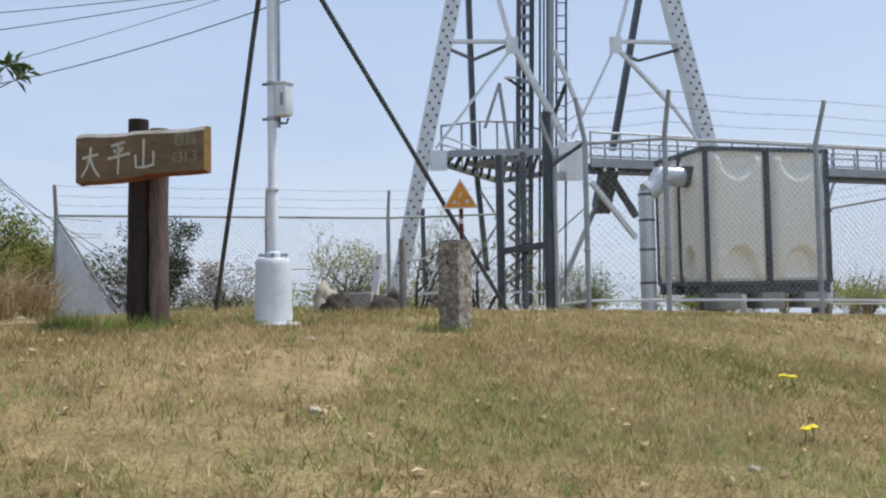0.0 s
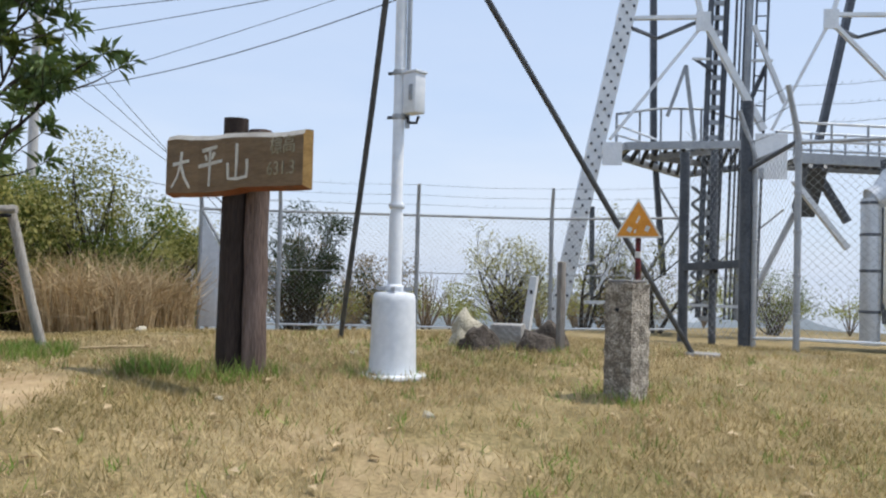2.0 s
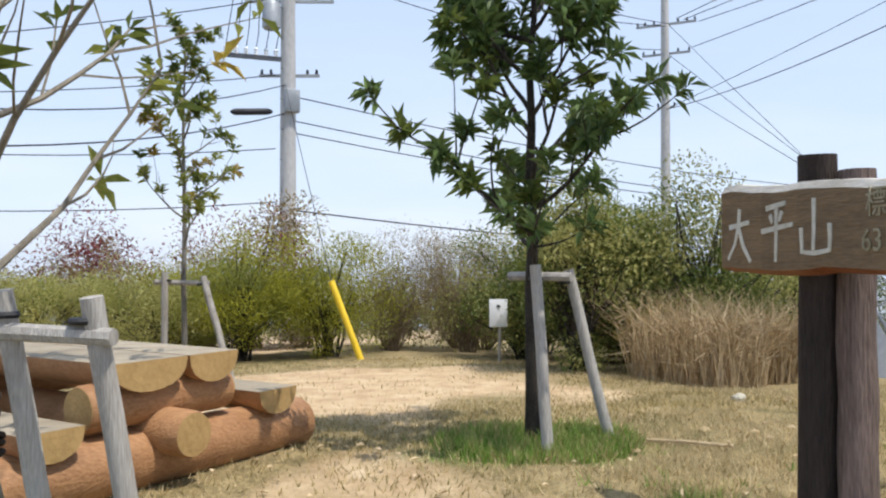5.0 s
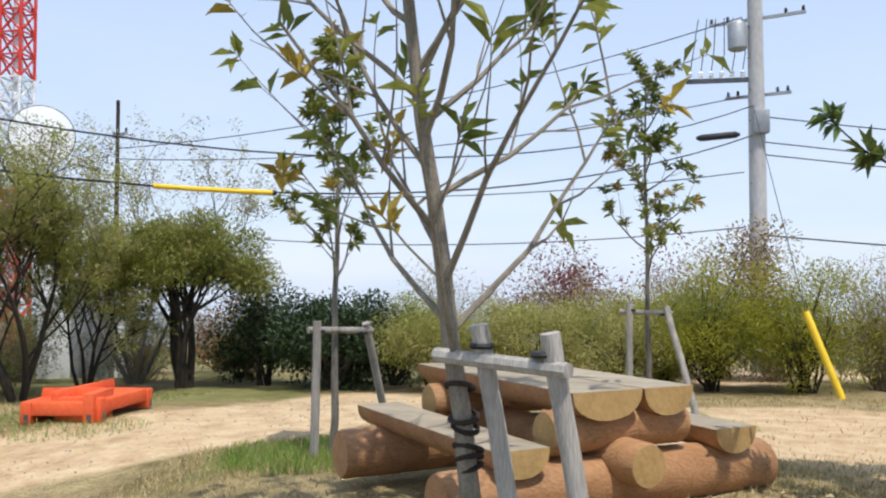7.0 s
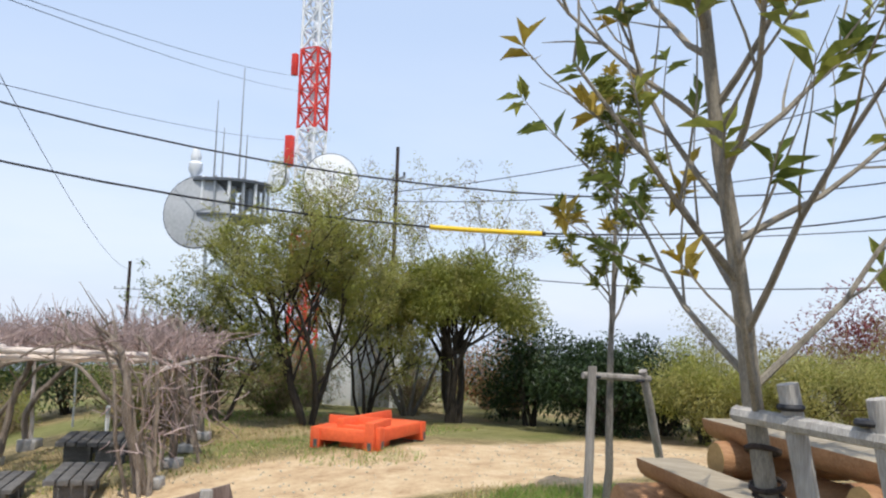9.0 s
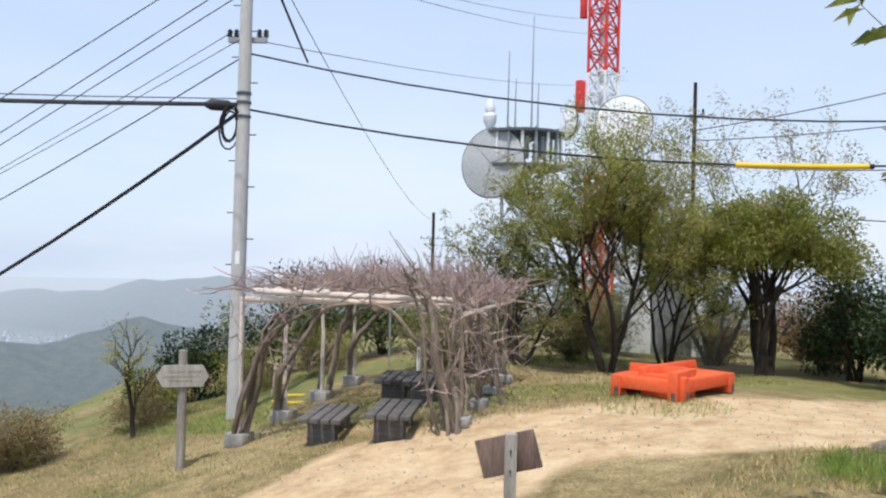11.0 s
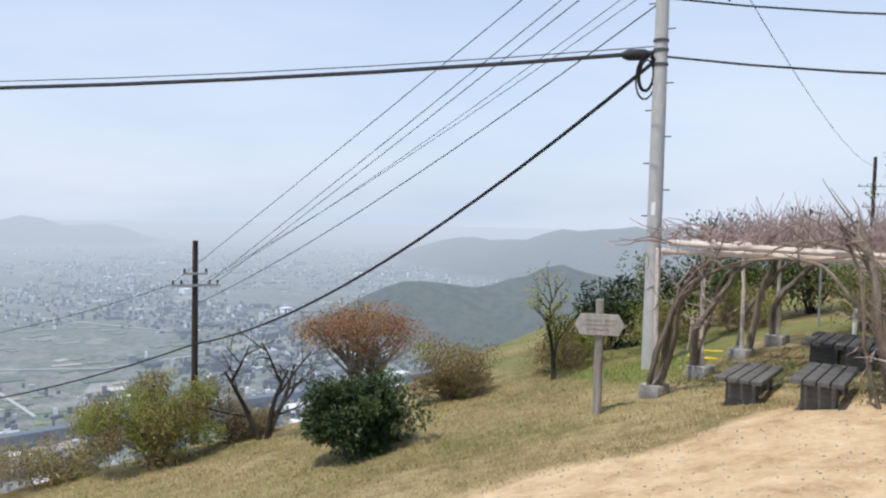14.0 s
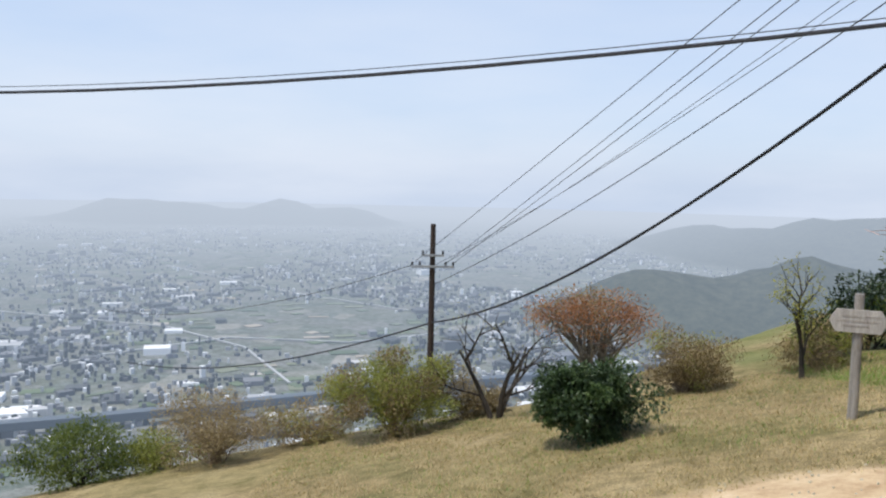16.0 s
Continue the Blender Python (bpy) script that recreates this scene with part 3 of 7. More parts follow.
# ---- white steel pole with its stays ----
def steel_pole():
    x, y = -2.60, 9.34
    base = on(x, y, -.01)
    t = thing("steel_pole", base, "white painted steel pole in a thick white base sleeve", "pole")
    c = (x, y, base.z)
    part("flange", Mesh().lathe(c, [(.20, 0), (.205, .012), (.20, .025), (.13, .03)], 28), WHITE_STEEL, t)
    part("sleeve", Mesh().lathe(c, [(.140, .02), (.137, .06), (.131, .25), (.125, .445), (.121, .476), (.108, .491), (.06, .497), (.045, .50)], 28), WHITE_STEEL, t)
    for k in range(4):
        a = k * math.pi / 2 + .4
        part("clamp_bolt", Mesh().beam((x + .04 * math.cos(a), y + .04 * math.sin(a), c[2] + .515), (x + .105 * math.cos(a), y + .105 * math.sin(a), c[2] + .515), .022), GALV, t)
    part("collar", Mesh().lathe((x, y, c[2] + .495), [(.05, 0), (.055, .01), (.055, .035), (.045, .045)], 20), WHITE_STEEL, t)
    part("shaft", Mesh().lathe((x, y, c[2] + .50), [(.041, 0), (.041, .44), (.034, .46), (.033, 1.6), (.032, 3.0)], 20), WHITE_STEEL, t)
    part("joint_ring", Mesh().lathe((x, y, c[2] + .98), [(.042, 0), (.046, .008), (.046, .022), (.042, .03)], 20), WHITE_STEEL, t)
    part("conduit", Mesh().tube([(x + .05, y + .012, 3.55), (x + .05, y + .012, 5.4)], .014, 8), GALV, t)
    for z in (3.60, 3.86):
        part("band", Mesh().lathe((x, y, z), [(.036, 0), (.040, .004), (.040, .026), (.036, .03)], 16), GALV, t)
        part("band_bolt", Mesh().beam((x - .075, y, z + .015), (x - .02, y, z + .015), .016), DARK_STEEL, t)
    m = Matrix.Rotation(radians(-16), 3, "Z")
    bc = Vector((x + .095, y + .0, 3.745))
    box = part("switch_box", Mesh().box(bc, (.105, .09, .235), m, .012), WHITE_STEEL, t, "white weatherproof switch box")
    part("box_hood", Mesh().box(bc + Vector((0, 0, .122)), (.12, .10, .016), m, .005), WHITE_STEEL, box)
    part("box_latch", Mesh().box(bc + m @ Vector((.02, -.052, 0)), (.02, .012, .09), m, .003), GALV, box)
    part("box_cable", Mesh().tube([bc + Vector((-.04, 0, -.13)), bc + Vector((-.03, 0, -.165)), bc + Vector((.02, 0, -.17)), bc + Vector((.035, 0, -.13))], .009, 6), BLACK, box)
    top = Vector((x, y, 5.15))
    for a, label in ((on(-3.88, 10.8, -.05), "dark sleeved stay wire"), (on(-1.28, 11.95, -.05), "dark sleeved stay wire")):
        s = thing("stay_wire", a, label + " anchored in the lawn", "stay wire", "stays of the white pole")
        part("sleeve", wobble_tube(Mesh(), a, a.lerp(top, .93), .021, .021, 8, 5, .003), DARK_STEEL, s)
        part("wire", Mesh().tube([a.lerp(top, .92), top], .006, 6), WIRE, s)
    solid("anchor_pad", Mesh().box(on(-1.24, 11.92, .01), (.26, .2, .05), None, .015), CONCRETE, on(-1.24, 11.92), "small flat concrete pad at a stay's foot", "pad")


steel_pole()


# ---- concrete boundary post with the triangle plate ----
def concrete_post():
    base = on(-1.32, 9.66, -.02)
    t = thing("concrete_post", base, "rough pitted concrete post with a small hole", "post")
    m = Matrix.Rotation(radians(-22), 3, "Z")
    bm = bmesh.new()
    bmesh.ops.create_cube(bm, size=1)
    for v in bm.verts:
        v.co = Vector((v.co.x * .185, v.co.y * .175, (v.co.z + .5) * .66))
    bmesh.ops.subdivide_edges(bm, edges=bm.edges[:], cuts=18, use_grid_fill=True)
    for v in bm.verts:
        top = v.co.z > .655
        k = noise.noise(v.co * 26) + .6 * noise.noise(v.co * 60)
        edge = min(.0925 - abs(v.co.x), .0875 - abs(v.co.y))
        out = Vector((v.co.x, v.co.y, 0)).normalized()
        if not top:
            v.co += out * (.011 * k - .005)
        else:
            v.co.z += .004 * k - (.012 if edge < .02 else 0)
    mb = Mesh().bm(bm, Matrix.Translation(base) @ m.to_4x4())
    shaft = part("shaft", mb, ROUGH_CONC, t)
    part("cap", Mesh().box(base + Vector((0, 0, .662)), (.165, .155, .014), m, .005), CONCRETE, t, "smooth pale top")
    hole = base + m @ Vector((-.005, -.0885, .505))
    part("hole", Mesh().tube([hole, hole + m @ Vector((0, .03, 0))], .012, 10), BLACK, shaft)
    # plate on a rod
    r = base + m @ Vector((.03, .05, .66))
    t2 = thing("triangle_marker", r, "small orange and white triangular plate on a red-black rod", "marker")
    part("rod", Mesh().tube([r, r + Vector((0, 0, .27))], .016, 8), ROD_RED, t2)
    part("rod_band", Mesh().tube([r + Vector((0, 0, .13)), r + Vector((0, 0, .165))], .0172, 8), TRI_WHITE, t2)
    n = Vector((.1, -1, 0)).normalized()
    u = Vector((1, .1, 0)).normalized()
    c = r + Vector((0, 0, .24)) + n * .02

    def tri(s, off):
        pts = []
        for a, b in ((-.5, 0), (.5, 0), (0, .84)):
            p = Vector((a * s, b * s))
            cen = Vector((0, .28 * s))
            for da in (-.35, 0, .35):
                d = (p - cen)
                ang = math.atan2(d.y, d.x) + da
                q = p - d.normalized() * .035 * s * 2 + Vector((math.cos(ang), math.sin(ang))) * .035 * s
                pts.append(c + u * q.x + Vector((0, 0, 1)) * (q.y + (.26 - s) * .28) + n * off)
        return pts
    for s, o0, o1, mat, nm in ((.27, 0, .008, TRI_WHITE, "plate"), (.235, .008, .0105, ORANGE, "orange_face")):
        a, b = tri(s, o0), tri(s, o1)
        k = len(a)
        mb = Mesh().add(a + b, [tuple(range(k, 2 * k)), tuple(range(k))[::-1]] + [(i, (i + 1) % k, k + (i + 1) % k, k + i) for i in range(k)])
        part(nm, mb, mat, t2, "", False)
    for x, z, ww, hh in ((-.045, .045, .05, .04), (.05, .05, .045, .045), (0, .1, .02, .06), (-.015, .035, .02, .03)):
        part("worn_mark", Mesh().box(c + u * x + Vector((0, 0, z)) + n * .0115, (ww * .5, .002, hh * .7), Matrix.Rotation(.4, 3, "Y")), TRI_WHITE, t2, "chalky white worn mark", False)


concrete_post()


def boulder(name, c, size, mat, label, seed, flat=1.0):
    bm = bmesh.new()
    bmesh.ops.create_icosphere(bm, subdivisions=3, radius=1)
    for v in bm.verts:
        d = 1 + .42 * noise.noise(v.co * 1.4 + Vector((seed, 0, 0))) + .18 * noise.noise(v.co * 3.5 + Vector((seed, 3, 0)))
        v.co = Vector((v.co.x * size[0] * d, v.co.y * size[1] * d, max(-.35, v.co.z * d) * size[2] * flat))
    return solid(name, Mesh().bm(bm, Matrix.Translation(Vector(c) + Vector((0, 0, size[2] * .3)))), mat, c, label, "rock", "stones by the block")


boulder("boulder", on(-2.84, 10.92), (.13, .12, .19), STONE, "pale tan boulder lying in the grass", 1)
boulder("rock", on(-2.60, 10.62), (.125, .11, .13), ROCK, "dark brown rough rock in the grass", 5)
boulder("rock", on(-2.27, 10.90), (.15, .11, .11), ROCK, "dark low rock beside a grey post", 9)
boulder("rock", on(-2.30, 11.35), (.13, .1, .16), ROCK, "small dark rock behind a low block", 13)
boulder("rock", on(-8.6, 13.0), (.09, .08, .07), STONE, "small pale stone on the lawn", 17)
solid("concrete_block", Mesh().box(on(-2.57, 11.12, .08), (.24, .21, .2), Matrix.Rotation(.2, 3, "Z"), .012), CONCRETE, on(-2.57, 11.12), "low square concrete block with stained sides", "block")
t = thing("white_stake", on(-2.60, 11.6), "leaning white painted wooden stake with a hole", "stake")
part("shaft", Mesh().beam(on(-2.62, 11.6, -.05), on(-2.53, 11.6, .58), .06), WHITE_STEEL, t)
part("hole", Mesh().box(on(-2.545, 11.568, .45), (.02, .01, .03)), BLACK, t)
t = thing("short_post", on(-2.13, 11.05), "short grey weathered square wooden post among rocks", "post")
part("shaft", Mesh().box(on(-2.13, 11.05, .31), (.052, .052, .70), Matrix.Rotation(-.5, 3, "Z"), .010), STAKE, t)


# ---- chain-link fences ----
def chain_link(mb, a, b, z0, z1, pitch=.075, r=.0016):
    """Crossing diagonal wires between two posts."""
    a, b = Vector(a), Vector(b)
    d = (b - a)
    L = d.length
    d.normalize()
    h = z1 - z0
    n = int((L + h) / pitch) + 1
    for s in (1, -1):
        for i in range(n):
            x0 = i * pitch - (h if s > 0 else 0)
            p, q = (x0, 0.0), (x0 + s * h, h)
            if s < 0:
                p, q = (i * pitch, 0.0), (i * pitch - h, h)
            lo, hi_ = max(0, min(p[0], q[0])), min(L, max(p[0], q[0]))
            if hi_ - lo < .02:
                continue
            f = lambda x: (x - p[0]) / (q[0] - p[0]) * h
            A, B = a + d * lo, a + d * hi_
            mb.tube([(A.x, A.y, a.z + z0 + f(lo)), (B.x, B.y, a.z + z0 + f(hi_))], r, 3, False)


def fence(posts, h, arm, mat, label, mid_bar=False, wire_r=.0016, pitch=.075):
    t = thing("chain_link_fence", posts[0], label, "fence")
    P = [Vector(p) for p in posts]
    arms = []
    for i, p in enumerate(P):
        d = (P[min(i + 1, len(P) - 1)] - P[max(i - 1, 0)])
        out = Vector((d.y, -d.x, 0)).normalized()
        post = part("post", Mesh().tube([p - Vector((0, 0, .25)), p + Vector((0, 0, h))], .030, 10), mat, t)
        tip = p + Vector((0, 0, h + arm)) + out * arm * .35
        arms.append((p + Vector((0, 0, h)), tip))
        part("arm", Mesh().tube([p + Vector((0, 0, h - .02)), p + Vector((0, 0, h + .04)), tip], [.03, .028, .024], 8), mat, post)
        for z in (.25, .6, 1.0, 1.35):
            if z < h:
                part("clip", Mesh().lathe(p + Vector((0, 0, z)), [(.032, 0), (.037, .004), (.037, .03), (.032, .034)], 10), mat, post)
    for i in range(len(P) - 1):
        a, b = P[i], P[i + 1]
        part("top_rail", Mesh().tube([a + Vector((0, 0, h)), b + Vector((0, 0, h))], .018, 8), mat, t)
        part("bottom_rail", Mesh().tube([a + Vector((0, 0, .05)), b + Vector((0, 0, .05))], .014, 8), GALV_PALE, t)
        if mid_bar:
            part("middle_rail", Mesh().tube([a + Vector((0, 0, h * .5)), b + Vector((0, 0, h * .5))], .006, 6), mat, t)
        mb = Mesh()
        chain_link(mb, a, b, .05, h, pitch, wire_r)
        part("mesh_panel", mb, mat, t, "diamond wire mesh", False)
        for k in (.35, .65, .97):
            q = [arms[i][0].lerp(arms[i][1], k), arms[i + 1][0].lerp(arms[i + 1][1], k)]
            mb = Mesh().tube([q[0], q[0].lerp(q[1], .5) - Vector((0, 0, .02)), q[1]], .0022, 4, False)
            for j in range(1, 14):
                c = q[0].lerp(q[1], j / 14)
                mb.beam(c - Vector((.012, 0, .012)), c + Vector((.012, 0, .012)), .002)
            part("barbed_wire", mb, WIRE, t, "", False)
    return t


def fz(x, y, z):
    return Vector((x, y, z))


FD = Vector((.865, .50, 0))
F0 = fz(-7.15, 14.4, 1.9)
back_posts = [F0 - FD * 1.05] + [F0 + FD * 1.87 * k for k in range(3)] + [fz(-2.25, 16.9, 1.95)]
fence(back_posts, 1.58, .42, GALV, "galvanised chain-link fence with barbed wire on leaning arms", True)
front_posts = [fz(-1.05, 13.95, 2.08), fz(-.62, 13.25, 2.14), fz(.25, 13.2, 2.14), fz(1.95, 14.1, 2.1), fz(3.7, 15.0, 2.05), fz(5.45, 15.9, 2.0)]
fence(front_posts, 1.82, .50, GALV, "galvanised chain-link fence round a water tank")
fence([fz(5.45, 15.9, 2.0), fz(4.4, 18.3, 1.95), fz(3.3, 20.7, 1.9)], 1.82, .5, GALV, "galvanised chain-link fence behind a water tank", pitch=.12)
t = thing("sheet_panel", F0 - FD * 1.05, "white sheet-metal triangle filling the fence's end bay", "panel")
a = F0 - FD * 1.02 + Vector((0, -.02, 0))
mb = Mesh()
for i in range(8):
    x0, x1 = .82 * i / 8, .82 * (i + 1) / 8
    z0, z1 = 1.5 - 1.45 * i / 8, 1.5 - 1.45 * (i + 1) / 8
    o = Vector((.5, -.865, 0)) * (.012 if i % 2 else 0)
    p, q = a + FD * x0 + o, a + FD * x1 + o
    back = Vector((-.5, .865, 0)) * .012
    mb.add([p, q, q + Vector((0, 0, z1)), p + Vector((0, 0, z0)), p + back, q + back, q + back + Vector((0, 0, z1)), p + back + Vector((0, 0, z0))], [(0, 1, 2, 3), (7, 6, 5, 4), (0, 3, 7, 4), (1, 5, 6, 2), (3, 2, 6, 7)])
part("sheet", mb, SHEET, t, "", False)
part("brace", Mesh().tube([a + Vector((0, 0, 1.55)), a + FD * .85 + Vector((0, 0, .1))], .02, 8), GALV, t)


# ---- gate posts and small gate ----
t = thing("fence_gate", fz(-1.84, 14.60, 2.05), "tall steel gate frame with mesh in the fence", "gate")
g = [fz(-1.84, 14.60, 2.05), fz(-1.51, 14.47, 2.05), fz(-1.13, 13.95, 2.05)]
for p, r in zip(g, (.055, .04, .06)):
    part("post", Mesh().tube([p - Vector((0, 0, .2)), p + Vector((0, 0, 2.05 if r < .06 else 2.45))], r, 10), DARK_STEEL, t)
part("rail", Mesh().beam(g[0] + Vector((0, 0, .78)), g[2] + Vector((0, 0, .82)), .08), DARK_STEEL, t)
part("lock", Mesh().box(g[1] + Vector((.03, -.06, .8)), (.07, .07, .16), None, .01), BLACK, t)
mb = Mesh()
chain_link(mb, g[0], g[2], .05, 2.3, .09)
part("mesh_panel", mb, GALV, t, "", False)
part("brace", Mesh().tube([g[2] + Vector((0, 0, 1.75)), fz(-.62, 13.25, 3.98)], .022, 8), DARK_STEEL, t)


# ---- water tank ----
def tank():
    o = Vector((.80, 15.45, 2.36))
    u, v = Vector((.89, .456, 0)), Vector((-.456, .89, 0))
    rot = Matrix((u, v, Vector((0, 0, 1)))).transposed()
    W, D, H = 1.86, 1.3, 1.82
    t = thing("water_tank", (o.x, o.y, 2.05), "cream fibreglass panel water tank on a dark steel frame", "water tank")
    P = lambda x, y, z: o + u * x + v * y + Vector((0, 0, z))
    part("core", Mesh().box(P(W / 2, D / 2, H / 2), (W - .06, D - .06, H - .02), rot), CREAM, t)

    def panel(x0, x1, face):
        bm = bmesh.new()
        nx, nz = 22, 40
        grid = []
        for j in range(nz + 1):
            for i in range(nx + 1):
                a, b = i / nx, j / nz
                e = min(a, 1 - a, (b) * 1.8, (1 - b) * 1.8)
                h = .07 * smooth(0, .13, e)
                dx, dz = (a - .5) * 2, b
                if dz < .30:
                    rr = math.hypot(dx * .9, (dz - .06) * 2.6 if dz > .06 else 0)
                    h -= .12 * (1 - smooth(.42, .55, rr)) * smooth(.02, .06, dz)
                if dz > .78:
                    rr = math.hypot(dx * .9, (.97 - dz) * 3.2)
                    h -= .08 * (1 - smooth(.45, .6, rr)) * smooth(.99, .95, dz)
                q = P(x0 + (x1 - x0) * a, -h, .03 + (H - .06) * b) if face == "front" else P(-h, x0 + (x1 - x0) * a, .03 + (H - .06) * b)
                grid.append(bm.verts.new(q))
        for j in range(nz):
            for i in range(nx):
                k = j * (nx + 1) + i
                f = (grid[k], grid[k + 1], grid[k + nx + 2], grid[k + nx + 1])
                bm.faces.new(f if face == "front" else f[::-1])
        return Mesh().bm(bm)
    for k in range(2):
        part("panel", panel(k * W / 2 + .04, (k + 1) * W / 2 - .04, "front"), CREAM, t, "moulded cream panel with recessed half-round dimples")
        part("panel", panel(k * D / 2 + .04, (k + 1) * D / 2 - .04, "side"), CREAM, t, "moulded cream panel with recessed half-round dimples")
    for x in (0, W / 2, W):
        part("upright", Mesh().beam(P(x, -.02, 0), P(x, -.02, H + .02), .065), DARK_STEEL, t)
    for y in (D / 2, D):
        part("upright", Mesh().beam(P(-.02, y, 0), P(-.02, y, H + .02), .06), DARK_STEEL, t)
    for z in (0, H):
        part("frame_rail", Mesh().beam(P(0, -.02, z), P(W, -.02, z), .05), DARK_STEEL, t)
        part("frame_rail", Mesh().beam(P(-.02, 0, z), P(-.02, D, z), .05), DARK_STEEL, t)
    for k in range(4):
        part("skid", Mesh().beam(P(-.05, .1 + k * .36, -.08), P(W + .05, .1 + k * .36, -.08), .12, .14), DARK_STEEL, t)
    for k in range(3):
        c = P(.28 + k * .66, .12, -.24)
        b = solid("footing_block", Mesh().box(c, (.36, .36, .22), rot, .015), CONCRETE, (c.x, c.y, c.z - .11), "grey concrete footing block under the water tank", "block", "footings of the tank")
    p = Vector((.03, 15.45, 2.02))
    t2 = thing("clad_pipe", p, "silver clad water pipe bending into the tank", "pipe")
    part("riser", Mesh().tube([p, p + Vector((0, 0, 1.62))], .105, 16), SILVER, t2)
    for z in (.35, .8, 1.2, 1.55):
        part("band", Mesh().lathe(p + Vector((0, 0, z)), [(.106, 0), (.113, .005), (.113, .03), (.106, .035)], 16), DARK_STEEL, t2)
    e = [p + Vector((0, 0, 1.6))] + [p + Vector((0, 0, 1.62)) + u * .18 * math.sin(a) + Vector((0, 0, .2 * (1 - math.cos(a)))) for a in (.3, .7, 1.1, 1.57)] + [p + u * .6 + Vector((0, 0, 1.82))]
    part("elbow", Mesh().tube(e, .135, 16), SILVER, t2)
    part("cap_band", Mesh().tube([p + u * .55 + Vector((0, 0, 1.82)), p + u * .78 + Vector((0, 0, 1.82))], .15, 16), DARK_STEEL, t2)
    q = P(W + .25, .4, -.3)
    t3 = thing("vent_pipe", q, "pale upright vent pipe beside the tank", "pipe")
    part("pipe", Mesh().tube([q, q + Vector((0, 0, 1.3))], .09, 14), SILVER, t3)
    part("cap", Mesh().lathe(q + Vector((0, 0, 1.3)), [(.12, 0), (.13, .03), (.06, .1)], 14), DARK_STEEL, t3)


tank()


# ---- lattice tower ----
def tower():
    """A square tower seen face on: s runs along its front face, z up from its foot, d back from the face."""
    base = Vector((-4.26, 17.71, 1.85))
    u, v, up = Vector((.934, .358, 0)), Vector((-.358, .934, 0)), Vector((0, 0, 1))
    Q = lambda s, z, d=0.0: base + u * s + v * d + up * z
    rot = Matrix((u, v, up)).transposed()
    t = thing("lattice_tower", base, "tall pale steel lattice tower on four riveted legs", "tower")

    def leg(a, b, w):
        """An angle-section leg with rows of bolt heads on its front."""
        a = a - (b - a).normalized() * .25
        d = (b - a).normalized()
        mb = Mesh()
        vs = [q + u * i * w / 2 + v * (j * w / 2 + w / 2) for q in (a, b) for i, j in ((-1, -1), (1, -1), (1, 1), (-1, 1))]
        mb.add(vs, [(0, 1, 5, 4), (1, 2, 6, 5), (2, 3, 7, 6), (3, 0, 4, 7)])
        ob = part("leg", mb, GALV_PALE, t, "riveted angle-section leg")
        bolts = Mesh()
        n = int((b - a).length / .11)
        for i in range(n):
            p = a.lerp(b, i / n)
            for off in (-.085, .0, .085):
                if (i + (off == 0)) % 2:
                    bolts.box(p + u * off - v * .008, (.034, .022, .042), rot)
        part("rivets", bolts, DARK_STEEL, ob, "rows of bolt heads")["kind"] = "stuff"
    leg(Q(0.00, 0.24, 0.00), Q(1.84, 9.11, 0.00), .27)
    leg(Q(6.55, 0.06, 0.00), Q(4.40, 9.25, 0.00), .27)
    part("brace", Mesh().beam(Q(1.10, 4.90, 0.00), Q(2.16, 4.92, 0.00), 0.080, 0.056), GALV_PALE, t)
    part("brace", Mesh().beam(Q(1.82, 6.09, 0.00), Q(2.16, 4.85, 0.00), 0.090, 0.063), GALV_PALE, t)
    part("brace", Mesh().beam(Q(2.18, 4.86, 0.00), Q(3.10, 3.16, 0.00), 0.130, 0.091), GALV_PALE, t)
    part("brace", Mesh().beam(Q(2.12, 4.75, 0.00), Q(0.76, 2.99, 0.00), 0.075, 0.052), GALV_PALE, t)
    part("brace", Mesh().beam(Q(4.09, 4.96, 0.00), Q(5.25, 4.96, 0.00), 0.080, 0.056), GALV_PALE, t)
    part("brace", Mesh().beam(Q(4.45, 6.16, 0.00), Q(4.09, 4.91, 0.00), 0.080, 0.056), GALV_PALE, t)
    part("brace", Mesh().beam(Q(4.06, 4.84, 0.00), Q(3.22, 3.17, 0.00), 0.060, 0.042), GALV_PALE, t)
    part("brace", Mesh().beam(Q(4.17, 4.77, 0.00), Q(5.16, 3.74, 0.00), 0.080, 0.056), GALV_PALE, t)
    part("brace", Mesh().beam(Q(5.16, 3.74, 0.00), Q(5.71, 3.01, 0.00), 0.060, 0.042), GALV_PALE, t)
    part("brace", Mesh().beam(Q(3.56, 2.39, 0.00), Q(4.37, 1.36, 0.00), 0.110, 0.077), GALV_PALE, t)
    # dark members behind the front face: shade put into the steel's colour
    part("brace", Mesh().beam(Q(1.05, 4.75, 0.00), Q(1.72, 5.00, 1.50), 0.060, 0.042), DARK_STEEL, t)
    part("brace", Mesh().beam(Q(1.72, 5.00, 1.50), Q(2.10, 4.86, 0.00), 0.060, 0.042), DARK_STEEL, t)
    part("brace", Mesh().beam(Q(4.14, 4.77, 0.00), Q(5.07, 5.03, 1.50), 0.060, 0.042), DARK_STEEL, t)
    part("brace", Mesh().beam(Q(5.07, 5.03, 1.50), Q(5.28, 4.83, 0.00), 0.060, 0.042), DARK_STEEL, t)
    part("brace", Mesh().beam(Q(1.83, 9.21, 3.00), Q(1.93, 3.51, 3.00), 0.160, 0.112), DARK_STEEL, t)
    part("brace", Mesh().beam(Q(1.93, 3.51, 3.00), Q(2.16, 0.87, 3.00), 0.140, 0.098), DARK_STEEL, t)
